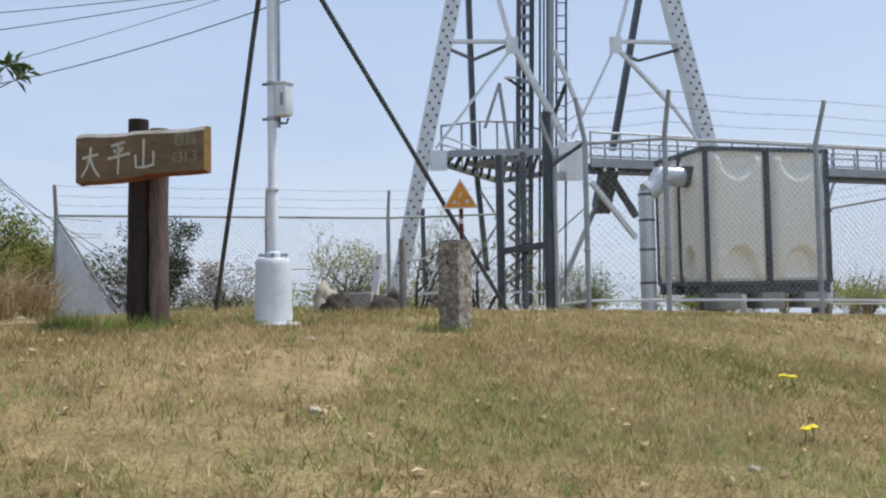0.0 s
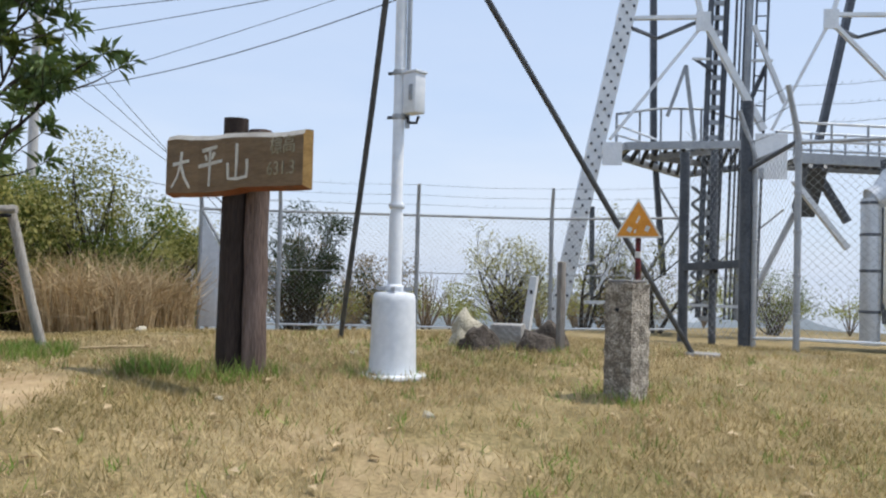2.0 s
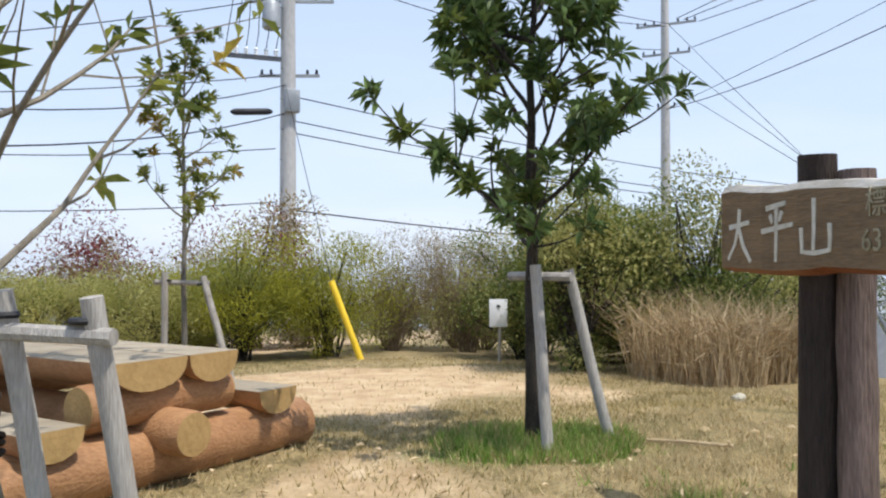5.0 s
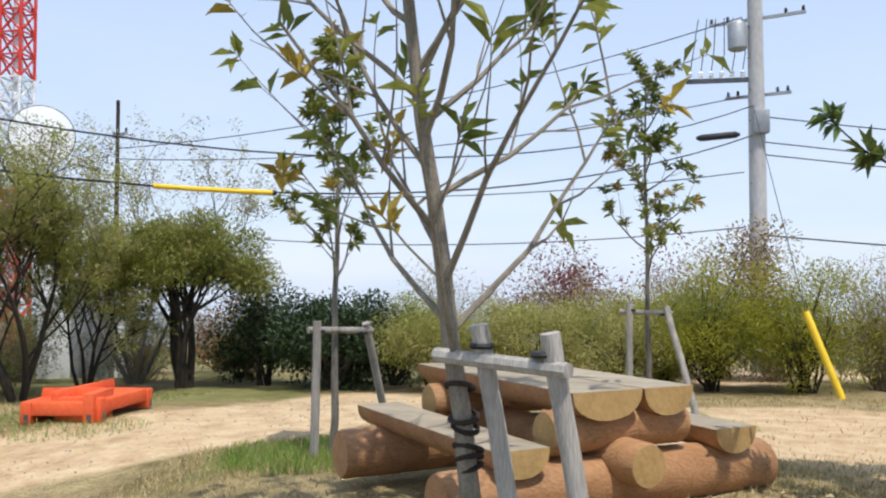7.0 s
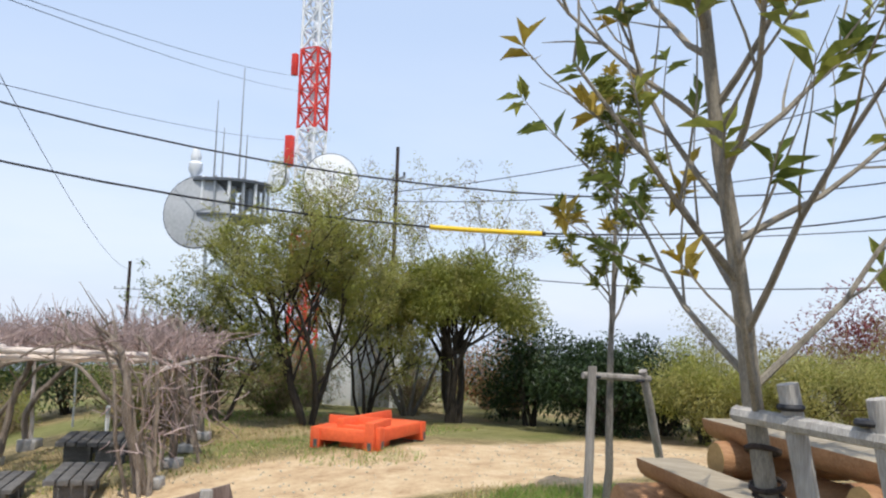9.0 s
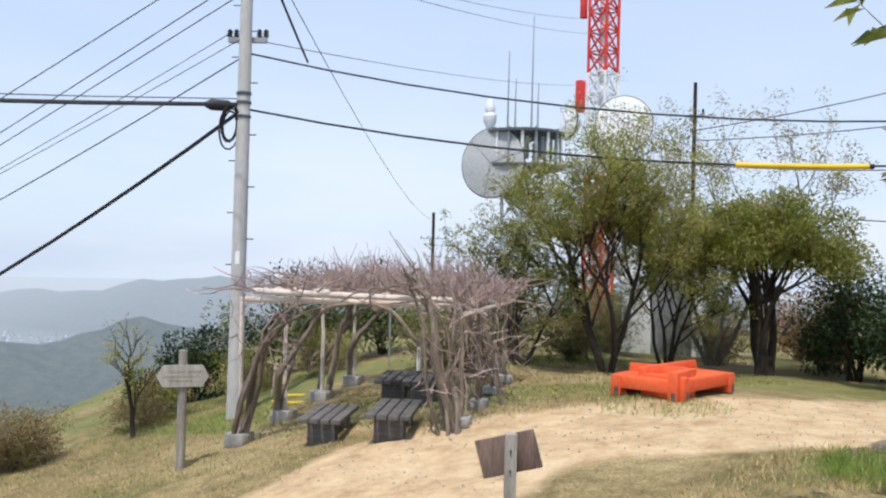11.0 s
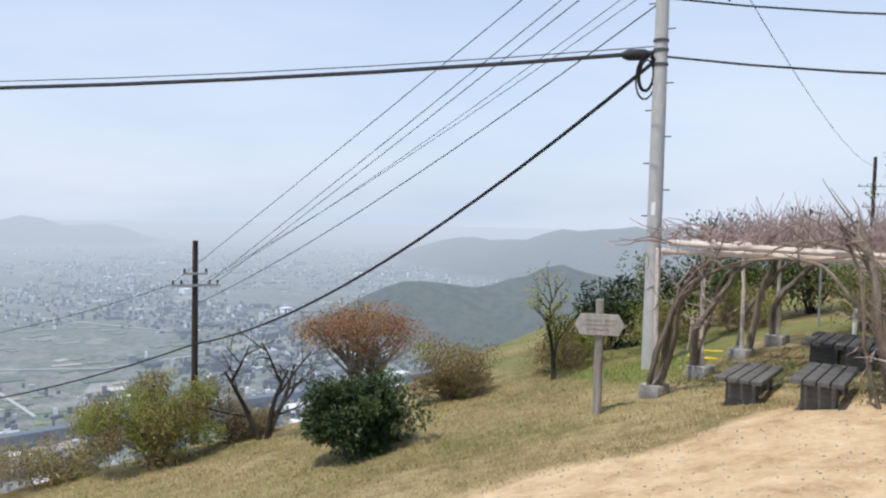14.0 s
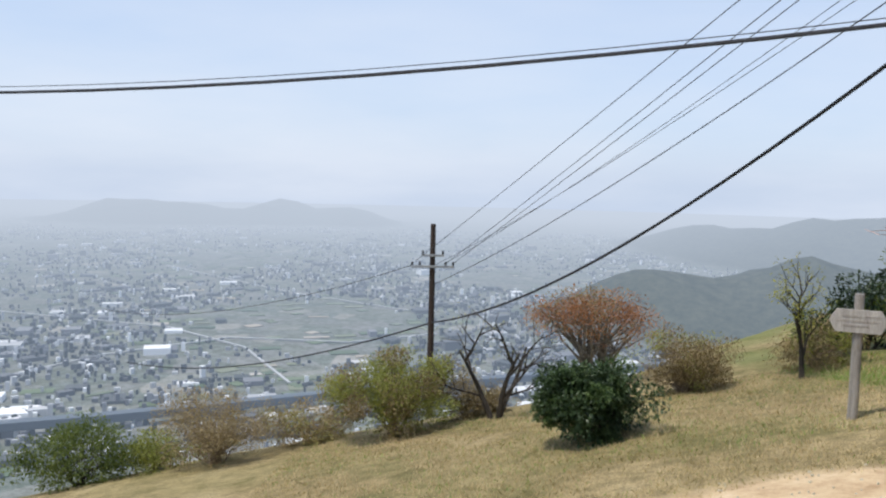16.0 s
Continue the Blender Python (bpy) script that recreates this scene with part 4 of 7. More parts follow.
    part("brace", Mesh().beam(Q(6.22, 9.40, 3.00), Q(4.99, 3.47, 3.00), 0.170, 0.119), DARK_STEEL, t)
    part("brace", Mesh().beam(Q(0.60, 2.01, 1.00), Q(0.62, 0.51, 1.00), 0.110, 0.077), DARK_STEEL, t)
    part("brace", Mesh().beam(Q(2.21, 4.53, 1.50), Q(1.91, 3.65, 1.50), 0.080, 0.056), GALV, t)
    part("brace", Mesh().beam(Q(2.21, 4.53, 1.50), Q(2.38, 3.23, 1.50), 0.080, 0.056), GALV, t)
    part("brace", Mesh().beam(Q(2.36, 4.65, 1.50), Q(2.68, 4.43, 1.50), 0.060, 0.042), DARK_STEEL, t)
    part("brace", Mesh().beam(Q(2.21, 4.52, 1.00), Q(2.50, 4.52, 1.00), 0.050, 0.035), GALV_PALE, t)
    part("brace", Mesh().beam(Q(3.21, 5.08, 1.00), Q(3.73, 3.79, 1.00), 0.090, 0.063), GALV_PALE, t)
    part("brace", Mesh().beam(Q(3.56, 4.53, 1.50), Q(3.32, 3.96, 1.50), 0.100, 0.070), DARK_STEEL, t)
    part("brace", Mesh().beam(Q(3.24, 4.55, 1.20), Q(3.58, 4.55, 1.20), 0.060, 0.042), GALV_PALE, t)
    part("brace", Mesh().beam(Q(4.20, 2.27, 1.50), Q(3.28, 0.35, 1.50), 0.110, 0.077), GALV, t)
    part("brace", Mesh().beam(Q(3.89, 2.06, 1.50), Q(2.71, 1.05, 1.50), 0.040, 0.028), GALV, t)
    part("brace", Mesh().beam(Q(1.71, 2.35, 1.00), Q(2.06, 1.77, 1.00), 0.050, 0.035), GALV, t)
    part("brace", Mesh().beam(Q(2.06, 1.77, 1.00), Q(1.53, 0.94, 1.00), 0.050, 0.035), GALV, t)
    part("brace", Mesh().beam(Q(0.66, 0.63, 0.50), Q(1.08, 1.44, 0.50), 0.050, 0.035), GALV_PALE, t)
    part("brace", Mesh().beam(Q(0.43, 0.43, 0.20), Q(0.84, 0.44, 0.20), 0.070, 0.049), GALV_PALE, t)
    part("brace", Mesh().beam(Q(2.07, 0.43, 0.30), Q(2.82, 0.42, 0.30), 0.060, 0.042), GALV_PALE, t)
    part("brace", Mesh().beam(Q(4.40, 2.54, 1.20), Q(4.83, 1.85, 1.20), 0.150, 0.105), DARK_STEEL, t)
    part("brace", Mesh().beam(Q(0.03, 0.94, 0.30), Q(0.64, 1.08, 0.30), 0.050, 0.035), GALV_PALE, t)
    part("gusset", Mesh().box(Q(3.20, 2.75, -0.05), (.48, .03, .70), rot), GALV_PALE, t, "large bolted gusset plate")
    part("gusset", Mesh().box(Q(0.79, 2.76, -0.05), (.30, .03, .36), rot), GALV_PALE, t, "bolted gusset plate")
    part("gusset", Mesh().box(Q(2.15, 4.84, -0.05), (.22, .03, .30), rot), GALV_PALE, t, "bolted gusset plate")
    part("gusset", Mesh().box(Q(4.07, 4.88, -0.05), (.22, .03, .30), rot), GALV_PALE, t, "bolted gusset plate")
    part("sign_plate", Mesh().box(Q(2.95, 2.48, -0.09), (.26, .02, .17), rot, .004), GALV, t, "small grey plate")
    # cable ladder, pipes and the caged ladder beside it
    lad = thing("cable_ladder", Q(2.64, 0.16, 1.62), "dark vertical cable ladder rising inside the tower", "ladder")
    part("rail", Mesh().beam(Q(2.50, 0.17, 1.60), Q(2.77, 10.09, 1.60), .05, .09), DARK_STEEL, lad)
    part("rail", Mesh().beam(Q(2.76, 0.16, 1.60), Q(3.04, 10.10, 1.60), .05, .09), DARK_STEEL, lad)
    a, b = Q(2.64, 0.16, 1.62), Q(2.88, 10.11, 1.62)
    part("cable_tray", Mesh().beam(a + v * .05, b + v * .05, .13, .05), BLACK, lad, "bundle of black cables")
    n = int((b - a).length / .26)
    for i in range(n):
        p = a.lerp(b, i / n)
        part("rung", Mesh().beam(p - u * .12, p + u * .12, .05, .08), GALV, lad)
    part("riser_pipe", Mesh().tube([Q(2.90, 0.16, 1.40), Q(3.14, 9.99, 1.40)], 0.022, 8), DARK_STEEL, lad)
    part("riser_pipe", Mesh().tube([Q(2.98, 0.16, 1.40), Q(3.22, 10.00, 1.40)], 0.018, 8), DARK_STEEL, lad)
    part("riser_pipe", Mesh().tube([Q(3.11, 0.16, 1.40), Q(3.36, 10.00, 1.40)], 0.062, 8), GALV, lad)
    part("riser_pipe", Mesh().tube([Q(3.05, 0.16, 1.40), Q(3.29, 10.00, 1.40)], 0.020, 8), DARK_STEEL, lad)
    part("riser_pipe", Mesh().tube([Q(3.23, 0.16, 1.40), Q(3.48, 10.01, 1.40)], 0.020, 8), DARK_STEEL, lad)
    part("riser_pipe", Mesh().tube([Q(3.42, 0.15, 1.40), Q(3.68, 10.02, 1.40)], 0.022, 8), DARK_STEEL, lad)
    a, b = Q(3.32, 3.82, 1.40), Q(3.47, 10.01, 1.40)
    for i in range(24):
        p = a.lerp(b, i / 24)
        part("rung", Mesh().beam(p, p + u * .19, .018), DARK_STEEL, lad)
    # lattice core below the platform
    for k in range(7):
        z = .1 + k * .31
        part("core_brace", Mesh().beam(Q(2.41, 0.19, 1.80) + up * z, Q(2.80, 0.18, 1.80) + up * (z + .31), .05), GALV, lad)
        part("core_brace", Mesh().beam(Q(2.80, 0.18, 1.80) + up * z, Q(2.41, 0.19, 1.80) + up * (z + .31), .05), GALV, lad)
    # platform
    pl = thing("service_platform", Q(1.02, 2.89, 0.00), "grey grating platform with a railing inside the tower", "platform")
    ring = [Q(1.02, 2.89, 0.00), Q(2.94, 2.94, 0.00), Q(3.50, 2.92, 2.60), Q(2.61, 2.89, 3.75), Q(0.97, 2.88, 1.00)]
    for a, b in zip(ring, ring[1:] + ring[:1]):
        part("edge", Mesh().beam(a, b, .07, .12), GALV, pl)
    # bars seen from below, with underside shade painted into their colour
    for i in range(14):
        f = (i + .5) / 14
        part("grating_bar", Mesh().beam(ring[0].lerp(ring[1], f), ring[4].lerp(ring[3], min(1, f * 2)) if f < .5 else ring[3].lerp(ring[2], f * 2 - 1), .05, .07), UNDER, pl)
    for f in (.25, .5, .75):
        part("joist", Mesh().beam(ring[0].lerp(ring[2], f) - up * .06, ring[1].lerp(ring[4], f) - up * .06, .07, .1), GALV, pl)
    rail = [Q(0.97, 3.56, 0.90), Q(1.98, 3.98, 2.50), Q(2.71, 3.97, 2.50), Q(3.18, 3.58, 1.50)]
    for a, b in zip(rail, rail[1:]):
        part("handrail", Mesh().tube([a, b], .022, 6), GALV, pl)
        for f in (0, .5):
            p = a.lerp(b, f)
            part("rail_post", Mesh().beam(p, Vector((p.x, p.y, ring[0].z)), .035), GALV, pl)
    for a, b in ((Q(0.97, 3.38, 0.90), Q(1.54, 3.06, 0.40)), (Q(0.97, 3.21, 0.90), Q(1.53, 2.96, 0.40))):
        part("handrail", Mesh().tube([a, b], .02, 6), GALV_PALE, pl)
    # landing and walkway to the other side
    wk = thing("walkway", Q(3.59, 2.69, 0.00), "raised steel walkway with handrails leading from the tower", "walkway")
    a, b = Q(3.63, 2.77, 0.20), Q(11.50, 2.73, 1.80)
    for o in (0, .9):
        part("girder", Mesh().beam(a + v * o, b + v * o, .07, .16), GALV, wk)
        for h in (.28, .56):
            part("handrail", Mesh().tube([a + v * o + up * h, b + v * o + up * h], .022, 6), GALV_PALE, wk)
        for i in range(14):
            p = a.lerp(b, i / 13) + v * o
            part("rail_post", Mesh().beam(p, p + up * .57, .035), GALV, wk)
    # treads share the grating colour that has shade painted in
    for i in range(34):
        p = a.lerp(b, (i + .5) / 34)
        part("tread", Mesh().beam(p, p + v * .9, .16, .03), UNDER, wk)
    p = a.lerp(b, .07) + v * .5
    part("support", Mesh().beam(p, p + v * .6 - up * .75, .3), DARK_STEEL, wk)
    for f in (.32, .66, .98):
        p = a.lerp(b, f) + v * .5
        part("support", Mesh().beam(Vector((p.x, p.y, 1.7)), p, .14), DARK_STEEL, wk)


tower()


# ---- plants ----
def rnd_dir(zmin=-1.0):
    while True:
        d = Vector((random.gauss(0, 1), random.gauss(0, 1), random.gauss(0, 1)))
        if d.length > .1:
            d.normalize()
            if d.z >= zmin:
                return d


def limb(mb, p, d, length, r, level, tips, spread, lift, kids, seg=5, n=6):
    """A tapered, wandering limb and, along it, its side limbs; the ends of the last ones go into tips."""
    p, d = Vector(p), Vector(d).normalized()
    pts, dirs = [p.copy()], [d.copy()]
    for i in range(seg):
        d = (d + rnd_dir() * .16 + Vector((0, 0, lift * .12))).normalized()
        p = p + d * length / seg
        pts.append(p.copy())
        dirs.append(d.copy())
    end = .35 if level else .25
    mb.tube(pts, [r * (1 - (1 - end) * i / seg) for i in range(seg + 1)], n if r > .012 else 4, False)
    if level == 0:
        tips += [(pts[-1], dirs[-1])] + ([(pts[seg - 2], dirs[seg - 2])] if random.random() < .5 else [])
        return
    for k in range(kids):
        f = .35 + .65 * (k + random.random() * .6) / kids
        i = min(seg, max(1, round(f * seg)))
        side = dirs[i].cross(rnd_dir()).normalized()
        nd = (dirs[i] * (1 - spread) + side * spread + Vector((0, 0, lift * .3))).normalized()
        limb(mb, pts[i], nd, length * random.uniform(.5, .75), r * random.uniform(.4, .55), level - 1, tips, spread, lift, kids, max(3, seg - 1), n)
    tips.append((pts[-1], dirs[-1]))


def rosette(mb, p, d, count, size, width=.4):
    for _ in range(count):
        q = (Vector(d).cross(rnd_dir()).normalized() * .95 + Vector(d) * random.uniform(.0, 1.1) + Vector((0, 0, .15))).normalized()
        mb.leaf(Vector(p) - Vector(d) * random.uniform(0, size * .9), q, size * random.uniform(.65, 1.15), width)


def young_tree(x, y, h, seed, label, leaf_mats, bark, tiers, count, size, lower=.35, reach=.9, r=.035, bare=0.0, lean=(0, 0), kids=4, rise=(.45, 1.0), lift=.5, width=.4, thin=.8):
    """A staked young broadleaf: one leader, side limbs in tiers, leaves in whorls at the twig ends."""
    random.seed(seed)
    base = on(x, y, -.03)
    t = thing("young_tree", base, label, "tree")
    mb, tips = Mesh(), []
    pts = []
    for i in range(11):
        f = i / 10
        pts.append(base + Vector((lean[0] * f + random.uniform(-.015, .015), lean[1] * f + random.uniform(-.015, .015), h * f)))
    mb.tube(pts, [r * (1 - thin * (i / 10)) for i in range(11)], 9)
    tips.append((pts[-1], Vector((0, 0, 1))))
    for k in range(tiers):
        f = lower + (1 - lower) * (k + random.random()) / tiers
        p = base.lerp(base + Vector((lean[0], lean[1], h)), f)
        a = k * 2.4 + random.uniform(-.5, .5)
        d = Vector((math.cos(a), math.sin(a), random.uniform(*rise)))
        limb(mb, p, d, reach * (1.15 - .75 * (f - lower) / (1 - lower)) * random.uniform(.7, 1), r * .34, 1, tips, .5, lift, kids)
    part("trunk", mb, bark, t)
    crowns = [Mesh() for _ in leaf_mats]
    for p, d in tips:
        if random.random() < bare:
            continue
        rosette(random.choices(crowns, [m[1] for m in leaf_mats])[0], p, d, random.randint(count // 2, count), size, width)
    for mbx, (m, _) in zip(crowns, leaf_mats):
        if mbx.f:
            part("crown", mbx, m, t, "", False)
    return t


def bushy(name, x, y, size, seed, label, leaf, bark, leaves, leaf_size, stems=7, base_z=None, trunk_r=.03, hollow=.55, low=.12, cat="shrub", extra=None, clumps=26, cf=.42):
    """A shrub or broad tree: stems fanning from the ground and leaves in clumps with gaps between."""
    random.seed(seed)
    base = on(x, y, -.05) if base_z is None else Vector((x, y, base_z))
    t = thing(name, base, label, cat)
    sx, sy, sz = size
    mb, crown, other = Mesh(), Mesh(), Mesh()
    centers = []
    for k in range(clumps):
        d = rnd_dir(-1 if low < .15 else -.35)
        f = random.uniform(hollow, 1.0)
        centers.append(base + Vector((d.x * sx * f, d.y * sy * f, sz * (low + (1 - low) * .5) + d.z * sz * (1 - low) * .5 * f)))
    for k in range(max(stems, 1)):
        c = centers[k % clumps]
        a = base + Vector((random.uniform(-.1, .1) * sx, random.uniform(-.1, .1) * sy, 0))
        mid = a.lerp(c, .5) + rnd_dir() * .1 * sx - Vector((c.x - a.x, c.y - a.y, 0)) * .2
        mb.tube([a, a.lerp(mid, .5) + rnd_dir() * .04 * sx, mid, mid.lerp(c, .5) + rnd_dir() * .05 * sx, c], [trunk_r, trunk_r * .8, trunk_r * .6, trunk_r * .35, trunk_r * .15], 6, False)
        for _ in range(4):
            c2 = random.choice(centers)
            if (c2 - mid).length < 1.1 * max(sx, sz):
                mb.tube([mid, mid.lerp(c2, .55) + rnd_dir() * .08 * sx, c2], [trunk_r * .4, trunk_r * .25, trunk_r * .08], 4, False)
    per = max(1, leaves // clumps)
    cr = cf * (sx * sy * sz) ** (1 / 3)
    for c in centers:
        k = cr * random.uniform(.6, 1.15)
        tgt = other if extra and random.random() < extra[1] else crown
        for _ in range(int(per * random.uniform(.5, 1.4))):
            d = rnd_dir() * (random.random() ** .45) * k
            p = c + Vector((d.x, d.y, d.z * .8))
            if p.z < base.z + .02:
                continue
            tgt.leaf(p, (d.normalized() + rnd_dir() * .9 + Vector((0, 0, .25))), leaf_size * random.uniform(.6, 1.3), .5)
    part("branchwork", mb, bark, t)
    part("crown", crown, leaf, t, "", False)
    if other.f:
        part("crown", other, extra[0], t, "", False)
    return t


def broad_tree(x, y, h, seed, label, leaf, bark, stems, leaves, leaf_size, spread=.55, r=.07, extra=None, kids=4, levels=3):
    random.seed(seed)
    base = on(x, y, -.06)
    t = thing("tree", base, label, "tree")
    mb, crown, other, tips = Mesh(), Mesh(), Mesh(), []
    for k in range(stems):
        a = 6.28 * k / stems + random.uniform(-.4, .4)
        d = Vector((math.cos(a) * .35, math.sin(a) * .35, 1)) if stems > 1 else Vector((.05, .05, 1))
        limb(mb, base + Vector((math.cos(a), math.sin(a), 0)) * .06 * (stems > 1), d, h * .55, r * random.uniform(.75, 1), levels, tips, spread, .35, kids, 6, 8)
    for p, d in tips:
        tgt = other if extra and random.random() < extra[1] else crown
        for _ in range(leaves):
            q = p + rnd_dir() * random.random() ** .6 * .17 * min(1.1, h / 3.5)
            tgt.leaf(q, rnd_dir(-.5), leaf_size * random.uniform(.6, 1.3), .5)
    part("trunk", mb, bark, t)
    if crown.f:
        part("crown", crown, leaf, t, "", False)
    if other.f:
        part("crown", other, extra[0], t, "", False)
    return t


def stake(name_label, tops, bases, cross, mat, r=.035, group="tree stakes"):
    t = thing("tree_stake", bases[0], name_label, "stake", group)
    for a, b in zip(tops, bases):
        part("post", wobble_tube(Mesh(), Vector(b) - Vector((0, 0, .15)), a, r, r * .95, 10, 5, .004), mat, t)
    if cross:
        part("crossbar", wobble_tube(Mesh(), cross[0], cross[1], r * .8, r * .75, 8, 4, .004), mat, t)
        for c in tops:
            k = Vector(c).lerp(Vector(cross[0]).lerp(Vector(cross[1]), .5), .12) - Vector((0, 0, .07))
            part("tie", Mesh().lathe(k, [(r * 1.1, -.012), (r * 1.25, 0), (r * 1.1, .012)], 10), BLACK, t)
    return t


# the staked evergreen by the board
young_tree(-5.5, 8.78, 3.25, 11, "staked young evergreen with dark glossy leaf whorls", [(LEAF_DARK, 4), (LEAF_MID, 1)], BARK_DARK, 20, 36, .125, .31, .86, .05, 0, (0, 0), 6, (.30, .85), .45, .27)
g0 = on(-5.1, 8.67).z
stake("pale wooden stake and dark prop tied to a young evergreen", [(-5.24, 8.66, g0 + 1.05), (-5.48, 9.02, g0 + 1.02)], [(-5.1, 8.67, g0), (-5.32, 9.25, g0)], [(-5.68, 8.72, g0 + .98), (-5.28, 8.92, g0 + .98)], STAKE_PALE)
# the near sparse tree in its frame
young_tree(-4.65, 6.02, 3.3, 23, "staked young tree with sparse yellow-green leaf whorls", [(LEAF_OLIVE, 4), (LEAF_YELLOW, 2), (LEAF_MID, 2)], BARK_PALE, 20, 11, .145, .24, 1.45, .05, .30, (.13, -.42), 4, (.45, 1.0), .5, .36, .6)
g1 = on(-4.4, 6.1).z
stake("grey log frame tied round a young tree's trunk", [(-4.45, 6.03, g1 + 1.04), (-4.22, 6.33, g1 + 1.02)], [(-4.53, 6.22, g1), (-4.30, 6.52, g1)], [(-4.60, 5.82, g1 + .90), (-4.17, 6.40, g1 + .88)], STAKE_PALE, .043)
wrap = thing("trunk_wrap", (-4.63, 5.97, g1 + .42), "dark rope wound round a thin pale trunk", "rope")
for k in (0, 1, 2, 4, 5, 8):
    q = Vector((-4.65 + .039 * (.40 + k * .045), 6.02 - .127 * (.40 + k * .045), g1 + .40 + k * .045))
    ring = [q + Vector((math.cos(f * .63) * (.050 + .008 * (k % 2)), math.sin(f * .63) * (.050 + .007 * (k % 3)), .02 * math.sin(f * .63 + k))) for f in range(11)]
    part("coil", Mesh().tube(ring, .012, 6), WOOD_DARK, wrap)
young_tree(-7.35, 4.55, 3.2, 37, "staked young tree with olive leaf whorls", [(LEAF_OLIVE, 5), (LEAF_YELLOW, 1), (LEAF_MID, 3)], BARK, 16, 40, .088, .40, .66, .034, .05, (.03, .05), 3, (.6, 1.3), .6, .30)
g2 = on(-7.2, 4.5).z
stake("grey wooden stakes beside a young olive-leaved tree", [(-7.07, 4.5, g2 + 1.05), (-7.45, 4.78, g2 + 1.02)], [(-7.05, 4.48, g2), (-8.0, 4.9, g2)], [(-7.1, 4.42, g2 + .98), (-7.5, 4.82, g2 + .96)], STAKE, .034)
young_tree(-10.2, 7.2, 3.7, 41, "slender staked young tree with yellowing leaves", [(LEAF_OLIVE, 4), (LEAF_YELLOW, 1), (LEAF_MID, 2)], BARK, 16, 34, .10, .40, .72, .036, .08, (0, 0), 3, (.6, 1.2), .6, .32)
g3 = on(-10, 7.2).z
stake("grey wooden stakes propping a slender tree", [(-10.0, 7.0, g3 + 1.2), (-10.05, 7.38, g3 + 1.15)], [(-9.95, 6.98, g3), (-9.45, 7.66, g3)], [(-10.05, 6.9, g3 + 1.1), (-10.1, 7.45, g3 + 1.08)], STAKE, .036)

# shrubs and scrub behind the lawn, west and north-west
for i, (x, y, s) in enumerate(((-13.9, 4.2, (1.0, 1.1, 1.45)), (-14.1, 5.6, (1.1, 1.1, 1.5)), (-14.4, 7.1, (1.1, 1.1, 1.5)), (-14.4, 8.5, (1.2, 1.3, 2.0)), (-14.5, 9.9, (1.2, 1.2, 1.95)), (-15.4, 7.8, (1.2, 1.3, 1.7)))):
    bushy("hedge_shrub", x, y, s, 50 + i, "lime-green clipped shrub with dark stems at the lawn's edge", LEAF_LIME if i > 2 else LEAF_SPRING, BARK_DARK, 24000, .042, 12, None, .03, .35, .10, extra=(LEAF_OLIVE, .3), clumps=60, cf=.33)
for i, (x, y, s, m) in enumerate(((-19.7, 6.1, (1.6, 1.6, 2.6), LEAF_RED), (-18.2, 9.3, (1.5, 1.5, 3.1), LEAF_RED))):
    bushy("shrub", x, y, s, 60 + i, "maroon-leaved bush beyond the hedge", m, BARK_DARK, 7000, .085, 7, None, .04, .3, .1, extra=(LEAF_BROWN, .15))
for i, (x, y, s) in enumerate(((-15.4, 11.3, (1.2, 1.2, 2.3)), (-15.0, 12.6, (1.2, 1.2, 2.3)), (-14.4, 13.8, (1.3, 1.3, 2.4)), (-16.5, 8.0, (1.3, 1.3, 2.3)), (-13.2, 14.6, (1.2, 1.2, 2.2)), (-12.1, 14.2, (1.1, 1.1, 1.9)), (-16.8, 3.8, (1.3, 1.3, 2.2)), (-17, 6.2, (1.3, 1.3, 2.2)), (-16.8, 13.2, (1.5, 1.5, 2.6)))):
    bushy("scrub", x, y, s, 70 + i, "brown leafless thicket with a few new leaves", LEAF_BROWN, TWIG_BROWN, 9000, .042, 60, None, .014, .3, .05, extra=(LEAF_SPRING, .3), clumps=60, cf=.30)
for i, (x, y, s) in enumerate(((-9.7, 11.7, (1.15, 1.1, 2.5)), (-12.9, 12.6, (1.2, 1.2, 2.2)), (-11.9, 13.1, (1.2, 1.2, 2.4)), (-9.4, 13.2, (1.2, 1.1, 2.5)), (-11.3, 13.6, (1.2, 1.2, 2.5)), (-10.2, 15.4, (1.2, 1.2, 2.0)))):
    bushy("shrub", x, y, s, 80 + i, "leafy mid-green bush with many thin stems", LEAF_MID, BARK_DARK, 17000, .06, 22, None, .03, .35, .06, extra=(LEAF_SPRING, .5), clumps=52, cf=.30)
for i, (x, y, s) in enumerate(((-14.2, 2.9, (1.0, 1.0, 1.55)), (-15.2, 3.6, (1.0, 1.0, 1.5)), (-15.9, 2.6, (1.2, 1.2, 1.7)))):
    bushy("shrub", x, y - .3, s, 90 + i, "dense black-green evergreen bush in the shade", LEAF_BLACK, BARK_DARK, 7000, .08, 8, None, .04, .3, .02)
for i, (x, y) in enumerate(((-18.4, 8.4), (-17.6, 10.2), (-17.3, 11.9), (-16.4, 13.6), (-15.0, 15.0), (-13.4, 16.0))):
    bushy("scrub", x, y, (1.4, 1.4, 1.5), 260 + i, "dense olive-brown thicket behind the lawn's edge", LEAF_BROWN, TWIG_BROWN, 5000, .065, 24, None, .016, .3, .0, extra=(LEAF_OLIVE, .45), clumps=36)
random.seed(5)


